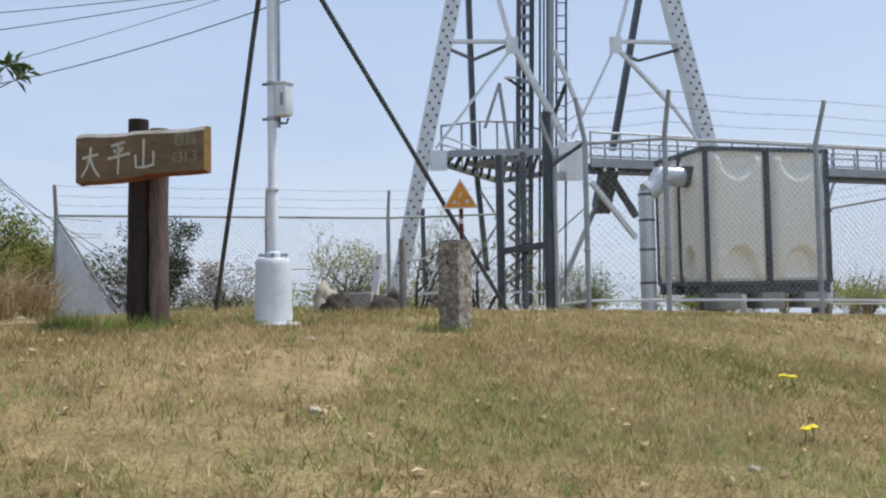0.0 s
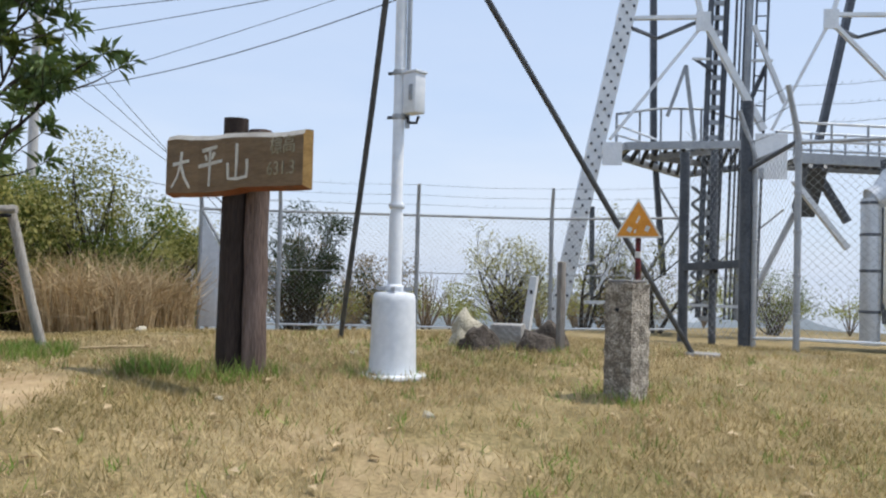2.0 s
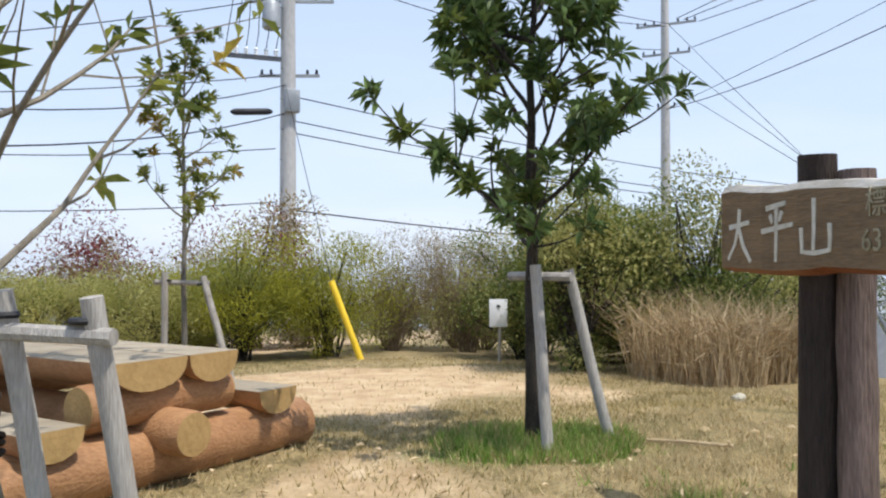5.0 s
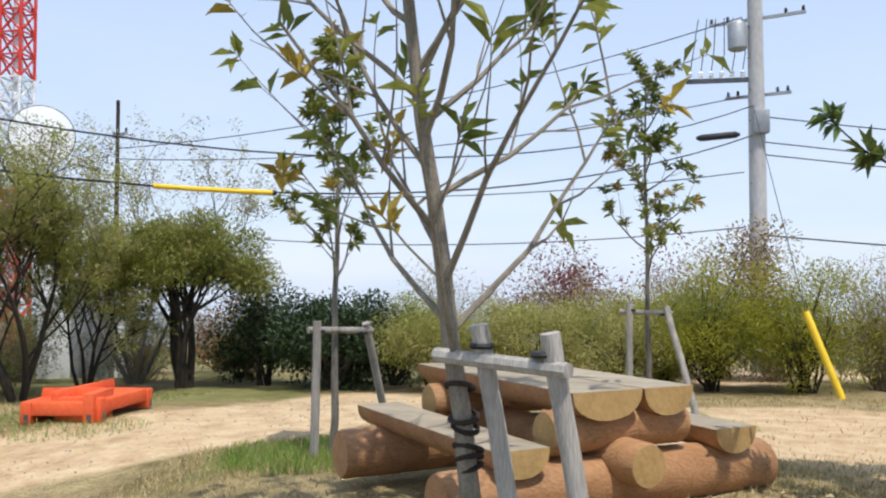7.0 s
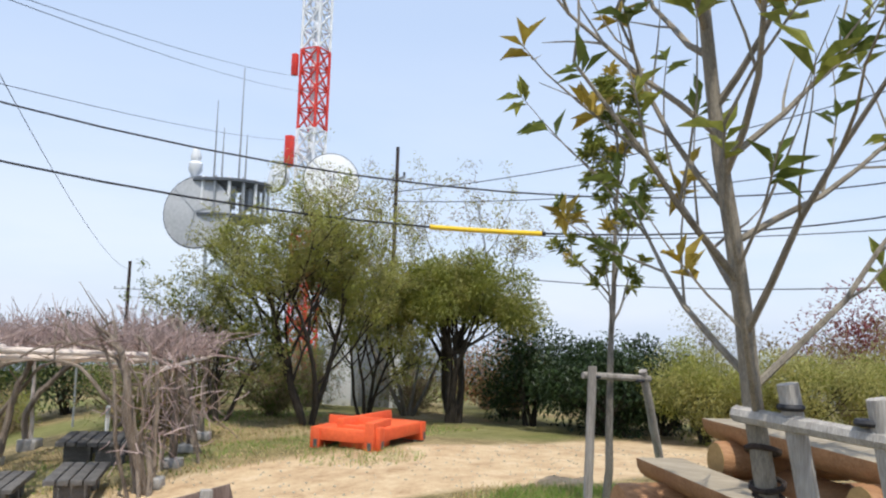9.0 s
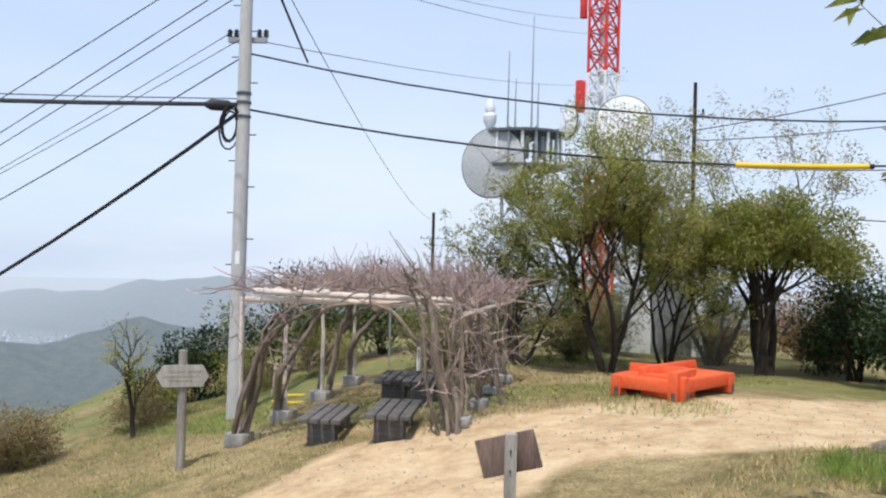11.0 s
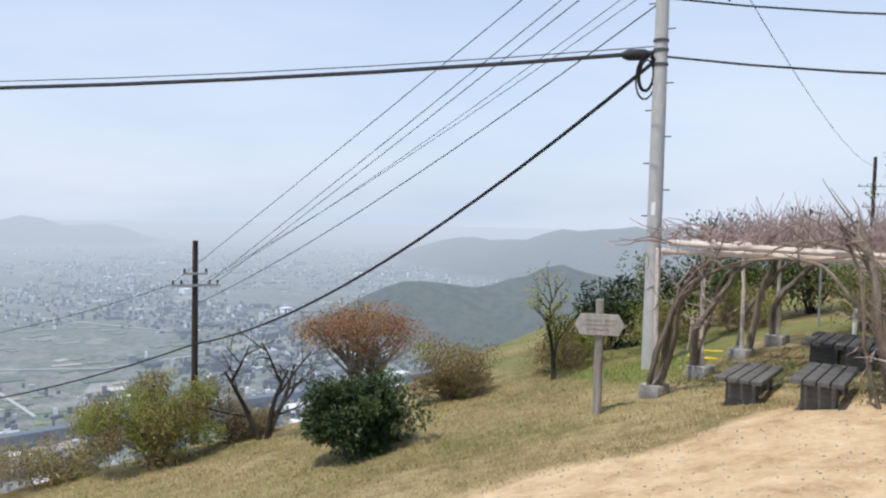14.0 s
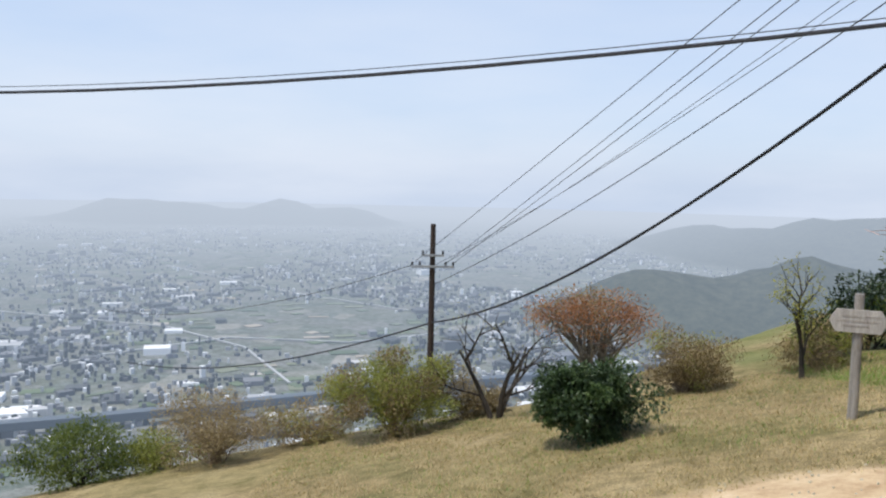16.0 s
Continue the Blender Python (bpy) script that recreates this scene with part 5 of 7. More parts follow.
def reeds(cx, cy, rx, ry, n, h, label):
    base = on(cx, cy)
    mb = Mesh()
    for _ in range(n):
        a, f = random.uniform(0, 6.28), random.random() ** .5
        x, y = cx + rx * f * math.cos(a), cy + ry * f * math.sin(a)
        p = on(x, y, -.02)
        hh = h * random.uniform(.35, 1.1)
        lx, ly = random.gauss(0, .26) * hh, random.gauss(0, .26) * hh
        m = p + Vector((lx * .4, ly * .4, hh * .6))
        q = p + Vector((lx * 1.6, ly * 1.6, hh))
        w = Vector((random.uniform(-1, 1), random.uniform(-1, 1), 0)).normalized() * .006
        mb.add([p - w, p + w, m + w, m - w, q], [(0, 1, 2, 3), (3, 2, 4)])
        if random.random() < .6:
            mb.add([m, m + Vector((random.uniform(-.3, .3), random.uniform(-.3, .3), random.uniform(-.1, .25))), m + Vector((0, 0, .02))], [(0, 1, 2)])
    tagged(solid("dry_reeds", mb, REED, base, label, "reeds", "", "stuff", False))


reeds(-8.35, 12.3, .85, .6, 1300, 1.0, "stand of dry straw-coloured reeds at the lawn's edge")
reeds(-8.1, 13.1, .5, .5, 800, .95, "low dry reeds running up to the fence")
reeds(-9.6, 13.6, .7, .5, 500, .9, "dry reeds under green bushes")

# behind the fences
for i, (x, y, s, m, lab) in enumerate(((-8.1, 16.5, (.95, .95, 2.1), LEAF_BLACK, "dark conifer-like shrub behind the fence"), (-9.5, 18, (1.1, 1.1, 1.8), LEAF_BROWN, "brown budding bush behind the fence"), (-8.4, 19.5, (1.2, 1.2, 1.6), LEAF_BROWN, "brown budding bush behind the fence"),
                                        (-5.6, 19.3, (1.1, 1.1, 1.6), LEAF_SPRING, "thin bush with fresh leaves behind the fence"), (-1.6, 24.5, (1.3, 1.3, 1.6), LEAF_MID, "mid-green bush behind the fence"), (1.5, 25.5, (1.5, 1.5, 1.6), LEAF_MID, "mid-green bush behind the fence"), (-11.8, 17.2, (1.2, 1.2, 1.7), LEAF_BROWN, "brown budding bush behind the fence"), (-4.6, 23, (1.6, 1.6, 1.7), LEAF_BROWN, "brown budding bush behind the fence"))):
    bushy("shrub", x, y, s, 110 + i, lab, m, BARK_DARK, 8000 if m is LEAF_BLACK else 3200, .055, 30, None, .016, .3, .03, clumps=44, cf=.24)
for i, (x, y, h) in enumerate(((-4.3, 19.4, 2.3), (-3.0, 18.9, 2.0), (-6.2, 20.5, 2.4), (7.2, 19.8, 2.6))):
    broad_tree(x, y, h, 130 + i, "small twiggy tree with fresh green buds behind the fence", LEAF_SPRING, BARK_DARK, 3, 9, .05, .6, .04, None, 3)

# low woods beyond the fences, too far to tell apart
random.seed(400)
far_leaf, far_twig = Mesh(), Mesh()
for k in range(70):
    a = radians(random.uniform(70, 178))
    d = random.uniform(19, 27) if a < radians(140) else random.uniform(21, 32)
    c = on(EYE.x + d * math.cos(a), EYE.y + d * math.sin(a))
    s = random.uniform(.8, 1.35)
    for _ in range(14):
        far_twig.tube([c, c + Vector((random.uniform(-.5, .5) * s, random.uniform(-.5, .5) * s, s * random.uniform(.7, 1.3)))], [.02, .005], 4, False)
    tufts = [rnd_dir(-.2) * random.uniform(.3, .95) * s for _ in range(14)]
    for k2 in range(620):
        q = tufts[k2 % 14] + rnd_dir() * random.random() ** .5 * .30 * s
        far_leaf.leaf(c + Vector((q.x, q.y, s * .5 + q.z * .6)), rnd_dir(), random.uniform(.05, .10), .55)
solid("far_thicket", far_leaf, LEAF_OLIVE, on(-14, 20), "distant brown-green thicket beyond the hilltop", "thicket", "", "stuff", False)
solid("far_twigs", far_twig, TWIG_BROWN, on(-14, 20), "bare stems of the distant thicket", "thicket", "", "stuff", False)

# trees west of the track
broad_tree(-11.3, -1.0, 3.65, 201, "multi-stemmed tree with olive spring leaves", LEAF_SPRING, BARK_DARK, 4, 74, .05, .5, .065, (LEAF_OLIVE, .35), 4)
broad_tree(-12.9, -1.0, 2.7, 202, "thin multi-stemmed tree in leaf behind a larger one", LEAF_SPRING, BARK_DARK, 4, 40, .05, .5, .038, (LEAF_OLIVE, .3), 4)
broad_tree(-10.9, -2.3, 2.3, 203, "thin-stemmed tree with olive spring leaves", LEAF_SPRING, BARK_DARK, 3, 30, .055, .5, .04, (LEAF_MID, .3), 4)
broad_tree(-14.7, -1.2, 5.4, 204, "tall feathery tree with pale brownish spring leaves", LEAF_SPRING, BARK, 4, 26, .055, .5, .05, (LEAF_BROWN, .3), 4)
bushy("tree", -13.9, .15, (1.3, 1.3, 2.75), 205, "round-crowned tree with dense olive foliage on a dark trunk", LEAF_OLIVE, BARK_DARK, 42000, .06, 5, None, .075, .3, .45, "tree", (LEAF_SPRING, .3), 84, .25)
bushy("hedge_bush", -15.2, 1.0, (1.05, 1.05, 2.0), 217, "nearly black evergreen bush beside a round tree", LEAF_BLACK, BARK_DARK, 9000, .08, 7, None, .03, .3, .04, "shrub", (LEAF_DARK, .2), 34, .40)
for i, (x, y) in enumerate(((-17.2, -4.4), (-18.3, -3.0), (-18.8, -1.4), (-16.0, -5.0))):
    bushy("scrub", x, y, (1.4, 1.4, 1.5), 240 + i, "brown-green scrub behind the trees", LEAF_BROWN, TWIG_BROWN, 2600, .08, 20, None, .016, .4, .03, extra=(LEAF_OLIVE, .4), clumps=30)
for i, (x, y, s) in enumerate(((-10.2, -3.6, (.8, .8, 1.2)), (-11.6, -3.2, (.9, .9, 1.15)), (-9.4, -2.0, (.5, .5, .9)), (-15.5, -1.6, (1.0, 1.0, 1.5)), (-16.6, .2, (1.1, 1.1, 1.5)), (-14.6, -3.4, (1.0, 1.0, 1.5)), (-13.0, -4.6, (1.0, 1.0, 1.4)), (-17.6, 2.2, (1.1, 1.1, 1.5)), (-12.2, -2.4, (.6, .6, .8)))):
    bushy("scrub", x, y, s, 210 + i, "twiggy brown-green scrub below the trees", LEAF_BROWN, TWIG_BROWN, 3600, .05, 26, None, .014, .4, .05, extra=(LEAF_MID, .4), clumps=34)
bushy("shrub", -16.9, -.2, (1.0, 1.0, 1.5), 216, "rust-brown bush seen under a tree", LEAF_RUST, BARK_DARK, 3000, .08, 8)

# south slope
bushy("shrub", -2.97, -3.5, (.62, .62, 1.06), 301, "dense dark-green evergreen bush on the slope", LEAF_BLACK, BARK_DARK, 17000, .055, 9, None, .025, .35, .05, extra=(LEAF_DARK, .25), clumps=40, cf=.34)
bushy("shrub", -4.9, -6.4, (.80, .78, 1.02), 302, "rounded brown-green budding bush", LEAF_BROWN, TWIG_BROWN, 15000, .036, 34, None, .016, .3, .08, extra=(LEAF_OLIVE, .2), clumps=44, cf=.34)
bushy("tree", -4.1, -9.3, (1.25, 1.1, 1.9), 303, "spreading tree with rust-orange young leaves", LEAF_RUST, BARK, 9000, .048, 16, None, .05, .4, .38, "tree", (LEAF_BROWN, .35), 60, .28)
broad_tree(-2.1, -6.9, 2.3, 304, "bare dark tree with few buds on the slope", LEAF_SPRING, BARK_DARK, 3, 1, .04, .62, .06, None, 3)
broad_tree(-6.3, -5.6, 1.75, 307, "small dark-barked tree with fresh upright green shoots", LEAF_SPRING, BARK_DARK, 1, 6, .045, .42, .055, (LEAF_LIME, .4), 4)
bushy("shrub", -.5, -6.9, (1.1, .85, 1.3), 306, "olive-green budding bush on the slope's edge", LEAF_OLIVE, BARK, 26000, .045, 16, None, .025, .35, .12, extra=(LEAF_BROWN, .25), clumps=46, cf=.33)
bushy("shrub", 2.3, -6.9, (1.0, .85, 1.15), 307, "brown twiggy bush on the slope's edge", LEAF_BROWN, TWIG_BROWN, 12000, .036, 34, None, .014, .45, .05)
bushy("shrub", 4.5, -7.0, (1.0, .9, .9), 308, "dark green low bush on the slope's edge", LEAF_MID, BARK_DARK, 9000, .055, 10, None, .02, .4, .05)
bushy("shrub", 3.4, -7.6, (.9, .7, .6), 309, "low green scrub on the slope's edge", LEAF_OLIVE, TWIG_BROWN, 5500, .05, 12, None, .014, .4, .02)
bushy("shrub", -1.7, -7.6, (.7, .6, .8), 310, "pale brown scrub behind a bare tree", LEAF_BROWN, TWIG_BROWN, 6000, .045, 16, None, .014, .4, .02)
bushy("shrub", .9, -7.6, (.9, .7, .6), 311, "mixed low scrub on the slope's edge", LEAF_BROWN, TWIG_BROWN, 6000, .045, 16, None, .014, .4, .02, extra=(LEAF_SPRING, .4))
for i, (x, y, s) in enumerate(((-8.2, -7.6, (.6, .6, 1.3)), (-9.4, -7.9, (.9, .9, 1.7)), (-10.6, -7.4, (.9, .9, 1.9)), (-7.4, -7.4, (.4, .4, .7)), (-11.6, -6.4, (.9, .9, 1.7)))):
    bushy("pine", x, y, s, 320 + i, "dark green pine-like shrub beyond the pergola", LEAF_BLACK, BARK_DARK, 4200, .08, 7, None, .035, .4, .12, cat="pine", extra=(LEAF_MID, .3))
for i, (x, y) in enumerate(((-6.9, -6.5), (-8.6, -6.3), (-10, -5.9))):
    bushy("scrub", x, y, (.7, .6, .75), 330 + i, "low brown scrub beyond the pergola", LEAF_BROWN, TWIG_BROWN, 5000, .045, 14, None, .014, .4, .02, extra=(LEAF_OLIVE, .4))


# ---- log picnic table ----
def picnic_table():
    c = Vector((-5.36, 6.72, 0))
    T, L = Vector((-.585, .81, 0)), Vector((-.81, -.585, 0))
    z = on(-5.6, 6.6).z
    P = lambda a, l, h: c + T * a * .95 + L * l + Vector((0, 0, z + h * .88))
    t = thing("log_picnic_table", (c.x, c.y, z), "rustic picnic table with benches built of thick peeled logs", "picnic table")

    def log(name, a, b, r, mat=LOG, label=""):
        d = (b - a).normalized()
        ob = part(name, Mesh().tube([a, a + d * .02, a.lerp(b, .5) + Vector((0, 0, .008)), b - d * .02, b], [r * .93, r, r * 1.02, r, r * .93], 22), mat, t, label)
        for q, s in ((a, -1), (b, 1)):
            part("log_end", Mesh().tube([q - d * s * .01, q + d * s * .003], r * .92, 22), LOG_END if name != "base_log" else LOG, ob, "sawn log end")
        return ob

    def half(name, a, b, w, th, label):
        """A split log with its flat side up."""
        d = (b - a).normalized()
        s = d.cross(Vector((0, 0, 1))).normalized()
        prof = [(-w / 2, 0)] + [(-w / 2 * math.cos(k * math.pi / 10), -th * math.sin(k * math.pi / 10) ** .8 if 0 < k < 10 else -.01) for k in range(11)] + [(w / 2, 0)]
        body, top, ends = Mesh(), Mesh(), Mesh()
        n = len(prof)
        A = [a + s * x + Vector((0, 0, h)) for x, h in prof]
        B = [b + s * x + Vector((0, 0, h)) for x, h in prof]
        body.add(A + B, [(i, i + 1, n + i + 1, n + i) for i in range(n - 1)])
        top.add([A[0], A[-1], B[-1], B[0]], [(0, 1, 2, 3)])
        ob = part(name, body, LOG, t, label)
        part("flat_face", top, LOG_TOP, ob, "weathered grey flat face", False)
        part("log_end", Mesh().add([q - d * .002 for q in A], [tuple(range(n))]), LOG_END, ob, "yellow sawn end", False)
        part("log_end", Mesh().add([q + d * .002 for q in B], [tuple(range(n))[::-1]]), LOG_END, ob, "yellow sawn end", False)
    for l in (.16, 1.5):
        log("base_log", P(-1.1, l, .155), P(1.12, l, .155), .15)
        log("bearer_log", P(-.46, l, .48), P(.46, l, .48), .115)
    log("stretcher_log", P(-.02, -.14, .31), P(-.02, 1.85, .31), .115)
    for a, wide in ((-.165, .44), (.255, .33)):
        half("table_slab", P(a, .0, .725), P(a, 1.8, .725), wide, .15, "split-log table slab")
    for a in (-.70, .76):
        half("bench_slab", P(a, .0, .44), P(a, 1.8, .44), .30, .14, "split-log bench seat")


picnic_table()


# ---- small signs ----
def arrow_sign():
    b = on(-5.38, -2.31, -.05)
    t = thing("signpost", b, "double-arrow wooden direction board on a grey post", "sign")
    part("post", wobble_tube(Mesh(), b, b + Vector((0, 0, 1.33)), .05, .045, 10, 4, .004), STAKE, t)
    n = Vector((.42, .9, 0)).normalized()
    u = Vector((-n.y, n.x, 0))
    c = b + Vector((0, 0, 1.06)) + n * .07
    out = [(-.27, 0), (-.205, .115), (.205, .115), (.27, 0), (.205, -.115), (-.205, -.115)]
    A = [c + u * x + Vector((0, 0, h)) for x, h in out]
    B = [q - n * .035 for q in A]
    board = part("board", Mesh().add(A + B, [tuple(range(6)), tuple(range(6, 12))[::-1]] + [(i, i + 6, (i + 1) % 6 + 6, (i + 1) % 6) for i in range(6)]), STAKE_PALE, t, "bleached double-pointed board", False)
    random.seed(3)
    for h, x0, x1 in ((.05, -.16, .02), (.05, .06, .2), (.0, -.2, .16), (-.05, -.14, .1)):
        part("lettering", Mesh().box(c + u * (x0 + x1) / 2 + Vector((0, 0, h)) + n * .002, ((x1 - x0), .003, .018), Matrix((u, n, Vector((0, 0, 1)))).transposed()), STAKE, board, "illegible faded line of writing")


arrow_sign()


def trail_sign():
    x, y = -4.99, 2.74
    b = on(x, y, -.05)
    top = 2.19
    t = thing("trail_sign", b, "pale square post carrying a tilted dark brown board", "sign")
    part("post", Mesh().box((x, y, (b.z + top) / 2), (.068, .068, top - b.z), Matrix.Rotation(.9, 3, "Z"), .006), STAKE_PALE, t)
    v = (Vector((x, y, 0)) - Vector((-1.13, 6.07, 0))).normalized()
    r = Vector((v.y, -v.x, 0))
    for k in range(2):
        q = Vector((x, y, top - .1 - k * .12)) - v * .03
        part("screw", Mesh().tube([q, q - v * .02], .007, 8), DARK_STEEL, t)
    d = (r * .95 - v * .12 + Vector((0, 0, .27))).normalized()
    n = d.cross(Vector((0, 0, 1))).normalized()
    c = Vector((x, y, top - .135)) + v * .06
    part("board", Mesh().box(c - d * .015, (.375, .028, .235), Matrix((d, n, d.cross(n))).transposed(), .003), WOOD_OLD, t, "dark brown board seen from behind")


trail_sign()
t = thing("notice_board", on(-11.95, 11.75), "small white notice on a thin stake", "sign")
b = on(-11.95, 11.75)
part("stake", Mesh().beam(b - Vector((0, 0, .1)), b + Vector((0, 0, .55)), .03), STAKE_PALE, t)
part("panel", Mesh().box(b + Vector((.02, -.03, .72)), (.27, .02, .40), Matrix.Rotation(radians(80), 3, "Z"), .004), WHITE_PAINT, t)
part("mark", Mesh().box(b + Vector((.035, -.035, .82)), (.05, .02, .03), Matrix.Rotation(radians(62), 3, "Z")), BLACK, t)
b = on(-12.9, 9.95)
t = thing("guy_guard", b, "leaning yellow plastic guard on a pole's guy wire", "guy guard")
part("guard", Mesh().tube([b, b + Vector((-.13, -.19, .58)), b + Vector((-.26, -.38, 1.16))], .05, 10), YELLOW, t)
part("wire", Mesh().tube([b + Vector((-.26, -.38, 1.16)), Vector((-21.4, 10.6, 7.5))], .008, 5), WIRE, t)


# ---- pergola with wisteria ----
def pergola():
    zt = 2.74
    A0, A1 = Vector((-6.2, -2.5, 0)), Vector((-8.85, -3.8, 0))
    B0, B1 = Vector((-7.1, .2, 0)), Vector((-9.3, -1.2, 0))
    t = thing("pergola", on(-6.2, -2.5), "bamboo pergola overgrown with leafless wisteria", "pergola")
    random.seed(77)
    left = [A0.lerp(A1, k / 3) for k in range(4)]
    right = [B0.lerp(B1, k / 3) for k in range(4)]
    for p in left + right:
        q = on(p.x, p.y)
        solid("pergola_footing", Mesh().box(q + Vector((0, 0, .06)), (.27, .25, .16) if p in left else (.2, .2, .1), Matrix.Rotation(.5, 3, "Z"), .015), CONCRETE, q, "square concrete footing of the pergola", "footing", "footings of the pergola")
        part("post", wobble_tube(Mesh(), q + Vector((0, 0, .1)), Vector((p.x, p.y, zt)) + Vector((.06, .05, 0)), .028, .022, 8, 5, .012), BAMBOO if p in left else VINE, t, "bleached bamboo post" if p in left else "grey weathered pole")
    across = (B0 - A0).normalized()
    along = (A1 - A0).normalized()
    for k in range(7):
        a = A0.lerp(A1, k / 6)
        b = B0.lerp(B1, k / 6)
        part("cross_pole", wobble_tube(Mesh(), Vector((a.x, a.y, zt + .07)) - across * random.uniform(-.15, .1), Vector((b.x, b.y, zt + .08)) + across * random.uniform(-.5, -.1), .036, .030, 8, 6, .012), BAMBOO, t, "bleached bamboo pole")
    for k in range(6):
        a = A0.lerp(B0, k / 5)
        b = A1.lerp(B1, k / 5)
        part("long_pole", wobble_tube(Mesh(), Vector((a.x, a.y, zt - .05)) + along * random.uniform(.0, .2), Vector((b.x, b.y, zt - .04)) + along * .3, .026, .022, 8, 6, .012), BAMBOO, t, "bleached bamboo pole")
    part("eave_pole", wobble_tube(Mesh(), Vector((-6.23, -2.47, zt - .03)), Vector((-7.19, -.06, zt + .03)), .036, .030, 8, 6, .012), BAMBOO, t, "pale front bamboo pole")
    # vines: bundles of twisted stems leaning in under the roof
    for i, p in enumerate(left + right):
        west = i < 4
        inn = across if west else -across
        v = thing("wisteria_vine", on(p.x, p.y), "twisted grey wisteria trunk climbing a pergola post", "vine", "wisteria vines")
        n = (4, 2, 2, 1, 8, 3, 2, 1)[i]
        for k in range(n):
            sp = .06 if west else .17
            s = on(p.x + random.gauss(0, sp), p.y + random.gauss(0, sp), -.02) - inn * (.04 if west else -.05)
            if west:
                knee = s + inn * random.uniform(.25, .5) + along * random.uniform(-.15, .25) + Vector((0, 0, random.uniform(1.0, 1.35)))
                end = knee + inn * random.uniform(.1, 1.1) + along * random.uniform(-.3, .5)
            else:
                knee = s + inn * random.uniform(.1, .6) + along * random.uniform(-.25, .25) + Vector((0, 0, random.uniform(1.0, 1.5)))
                end = knee + inn * (random.uniform(.5, 1.3) if k % 2 else random.uniform(-.3, .4)) + along * random.uniform(-.3, .4)
            end.z = zt + random.uniform(-.12, .06)
            ph, amp, pts = random.uniform(0, 6.28), random.uniform(.025, .06), []
            for j in range(15):
                f = j / 14
                c = s * (1 - f) ** 2 + (knee * 2 - (s + end) * .5) * (2 * f * (1 - f)) + end * f * f
                pts.append(c + Vector((math.cos(f * 11 + ph), math.sin(f * 11 + ph), 0)) * amp + rnd_dir() * .014)
            r = random.uniform(.022, .036) if west else random.uniform(.012, .030)
            r = (.052 if west else .045) if k == 0 else r
            part("stem", Mesh().tube(pts, [r * (1 - .62 * j / 14) for j in range(15)], 7, False), VINE, v)
            for _ in range(2):
                a = pts[random.randint(8, 13)]
                d = (rnd_dir(-.1) + inn * .5 + Vector((0, 0, .5))).normalized() * random.uniform(.2, .6)
                part("shoot", Mesh().tube([a, a + d * .5 + rnd_dir() * .05, a + d], [r * .4, r * .28, r * .12], 5, False), VINE, v)
    twigs = Mesh()
    for _ in range(170):
        a, b = random.random(), random.uniform(-.05, 1.08)
        s = A0.lerp(A1, a).lerp(B0.lerp(B1, a), b)
        s = Vector((s.x, s.y, zt + random.uniform(.05, .16)))
        pts, d = [s], Vector((random.uniform(-1, 1), random.uniform(-1, 1), .12)).normalized()
        for j in range(6):
            d = (d + rnd_dir() * .35).normalized()
            d.z = max(-.15, min(.3, d.z))
            pts.append(pts[-1] + d * .14)
        twigs.tube(pts, [.012, .011, .010, .009, .008, .006, .004], 4, False)
    for _ in range(2300):
        a, b = random.random(), random.uniform(-.06, 1.1)
        s = A0.lerp(A1, a).lerp(B0.lerp(B1, a), b)
        s = Vector((s.x, s.y, zt + random.uniform(.0, .16)))
        g = noise.noise((s.x * 1.3, s.y * 1.3, 3))
        if g < random.uniform(-.5, .35):
            continue
        d = (rnd_dir(-.1) + Vector((0, 0, .75))).normalized()
        ln = random.uniform(.12, .40) * (.7 + .65 * math.sin(max(0, min(1, b)) * 3.1)) * (1 + .8 * g)
        m = s + d * ln * .5 + rnd_dir() * .05
        e = m + (d + rnd_dir() * .5).normalized() * ln * .5
        twigs.tube([s, m, e], [.0065, .005, .0025], 3, False)
        if random.random() < .5:
            e = m + (d + rnd_dir() * .9).normalized() * ln * .4
            twigs.tube([m, e], [.004, .002], 3, False)
    for _ in range(170):
        b0 = random.choice((B0, B0, B0.lerp(B1, .33), A0.lerp(B0, .15)))
        s = Vector((b0.x, b0.y, 0)) + Vector((random.gauss(0, .26), random.gauss(0, .26), random.uniform(1.95, 2.78)))
        d = (rnd_dir() + Vector((0, 0, -.2))).normalized()
        twigs.tube([s, s + d * .18 + rnd_dir() * .04, s + d * .36], [.007, .005, .003], 3, False)
    tw = part("twig_tangle", twigs, TWIG, t, "tangle of pinkish leafless twigs", False)
    tw["kind"] = "stuff"
    # thin frame behind
    for x, y in ((-10.2, -4.6), (-10.6, -3.9), (-11.0, -3.3)):
        q = on(x, y)
        part("frame_post", Mesh().tube([q, q + Vector((0, 0, 1.5))], .018, 6), GALV, t)
    # benches
    ax, sd = Vector((-.76, -.65, 0)), Vector((.65, -.76, 0))
    for x, y in ((-6.2, -.95), (-6.36, -.06), (-7.85, -1.75), (-7.75, -1.12)):
        q = on(x, y)
        z = q.z
        m = Matrix((ax, -sd, Vector((0, 0, 1)))).transposed()
        bt = thing("plank_bench", q, "low dark weathered plank bench under the pergola", "bench", "benches under the pergola")
        for k in range(4):
            part("plank", Mesh().box(q + ax * .5 + sd * (k - 1.5) * .115 + Vector((0, 0, .26)), (.98, .10, .05), m, .008), BENCH_DARK, bt)
        for l in (.2, .80):
            part("leg_block", Mesh().box(q + ax * l + Vector((0, 0, .105)), (.14, .30, .25), m, .012), BENCH_DARK, bt)
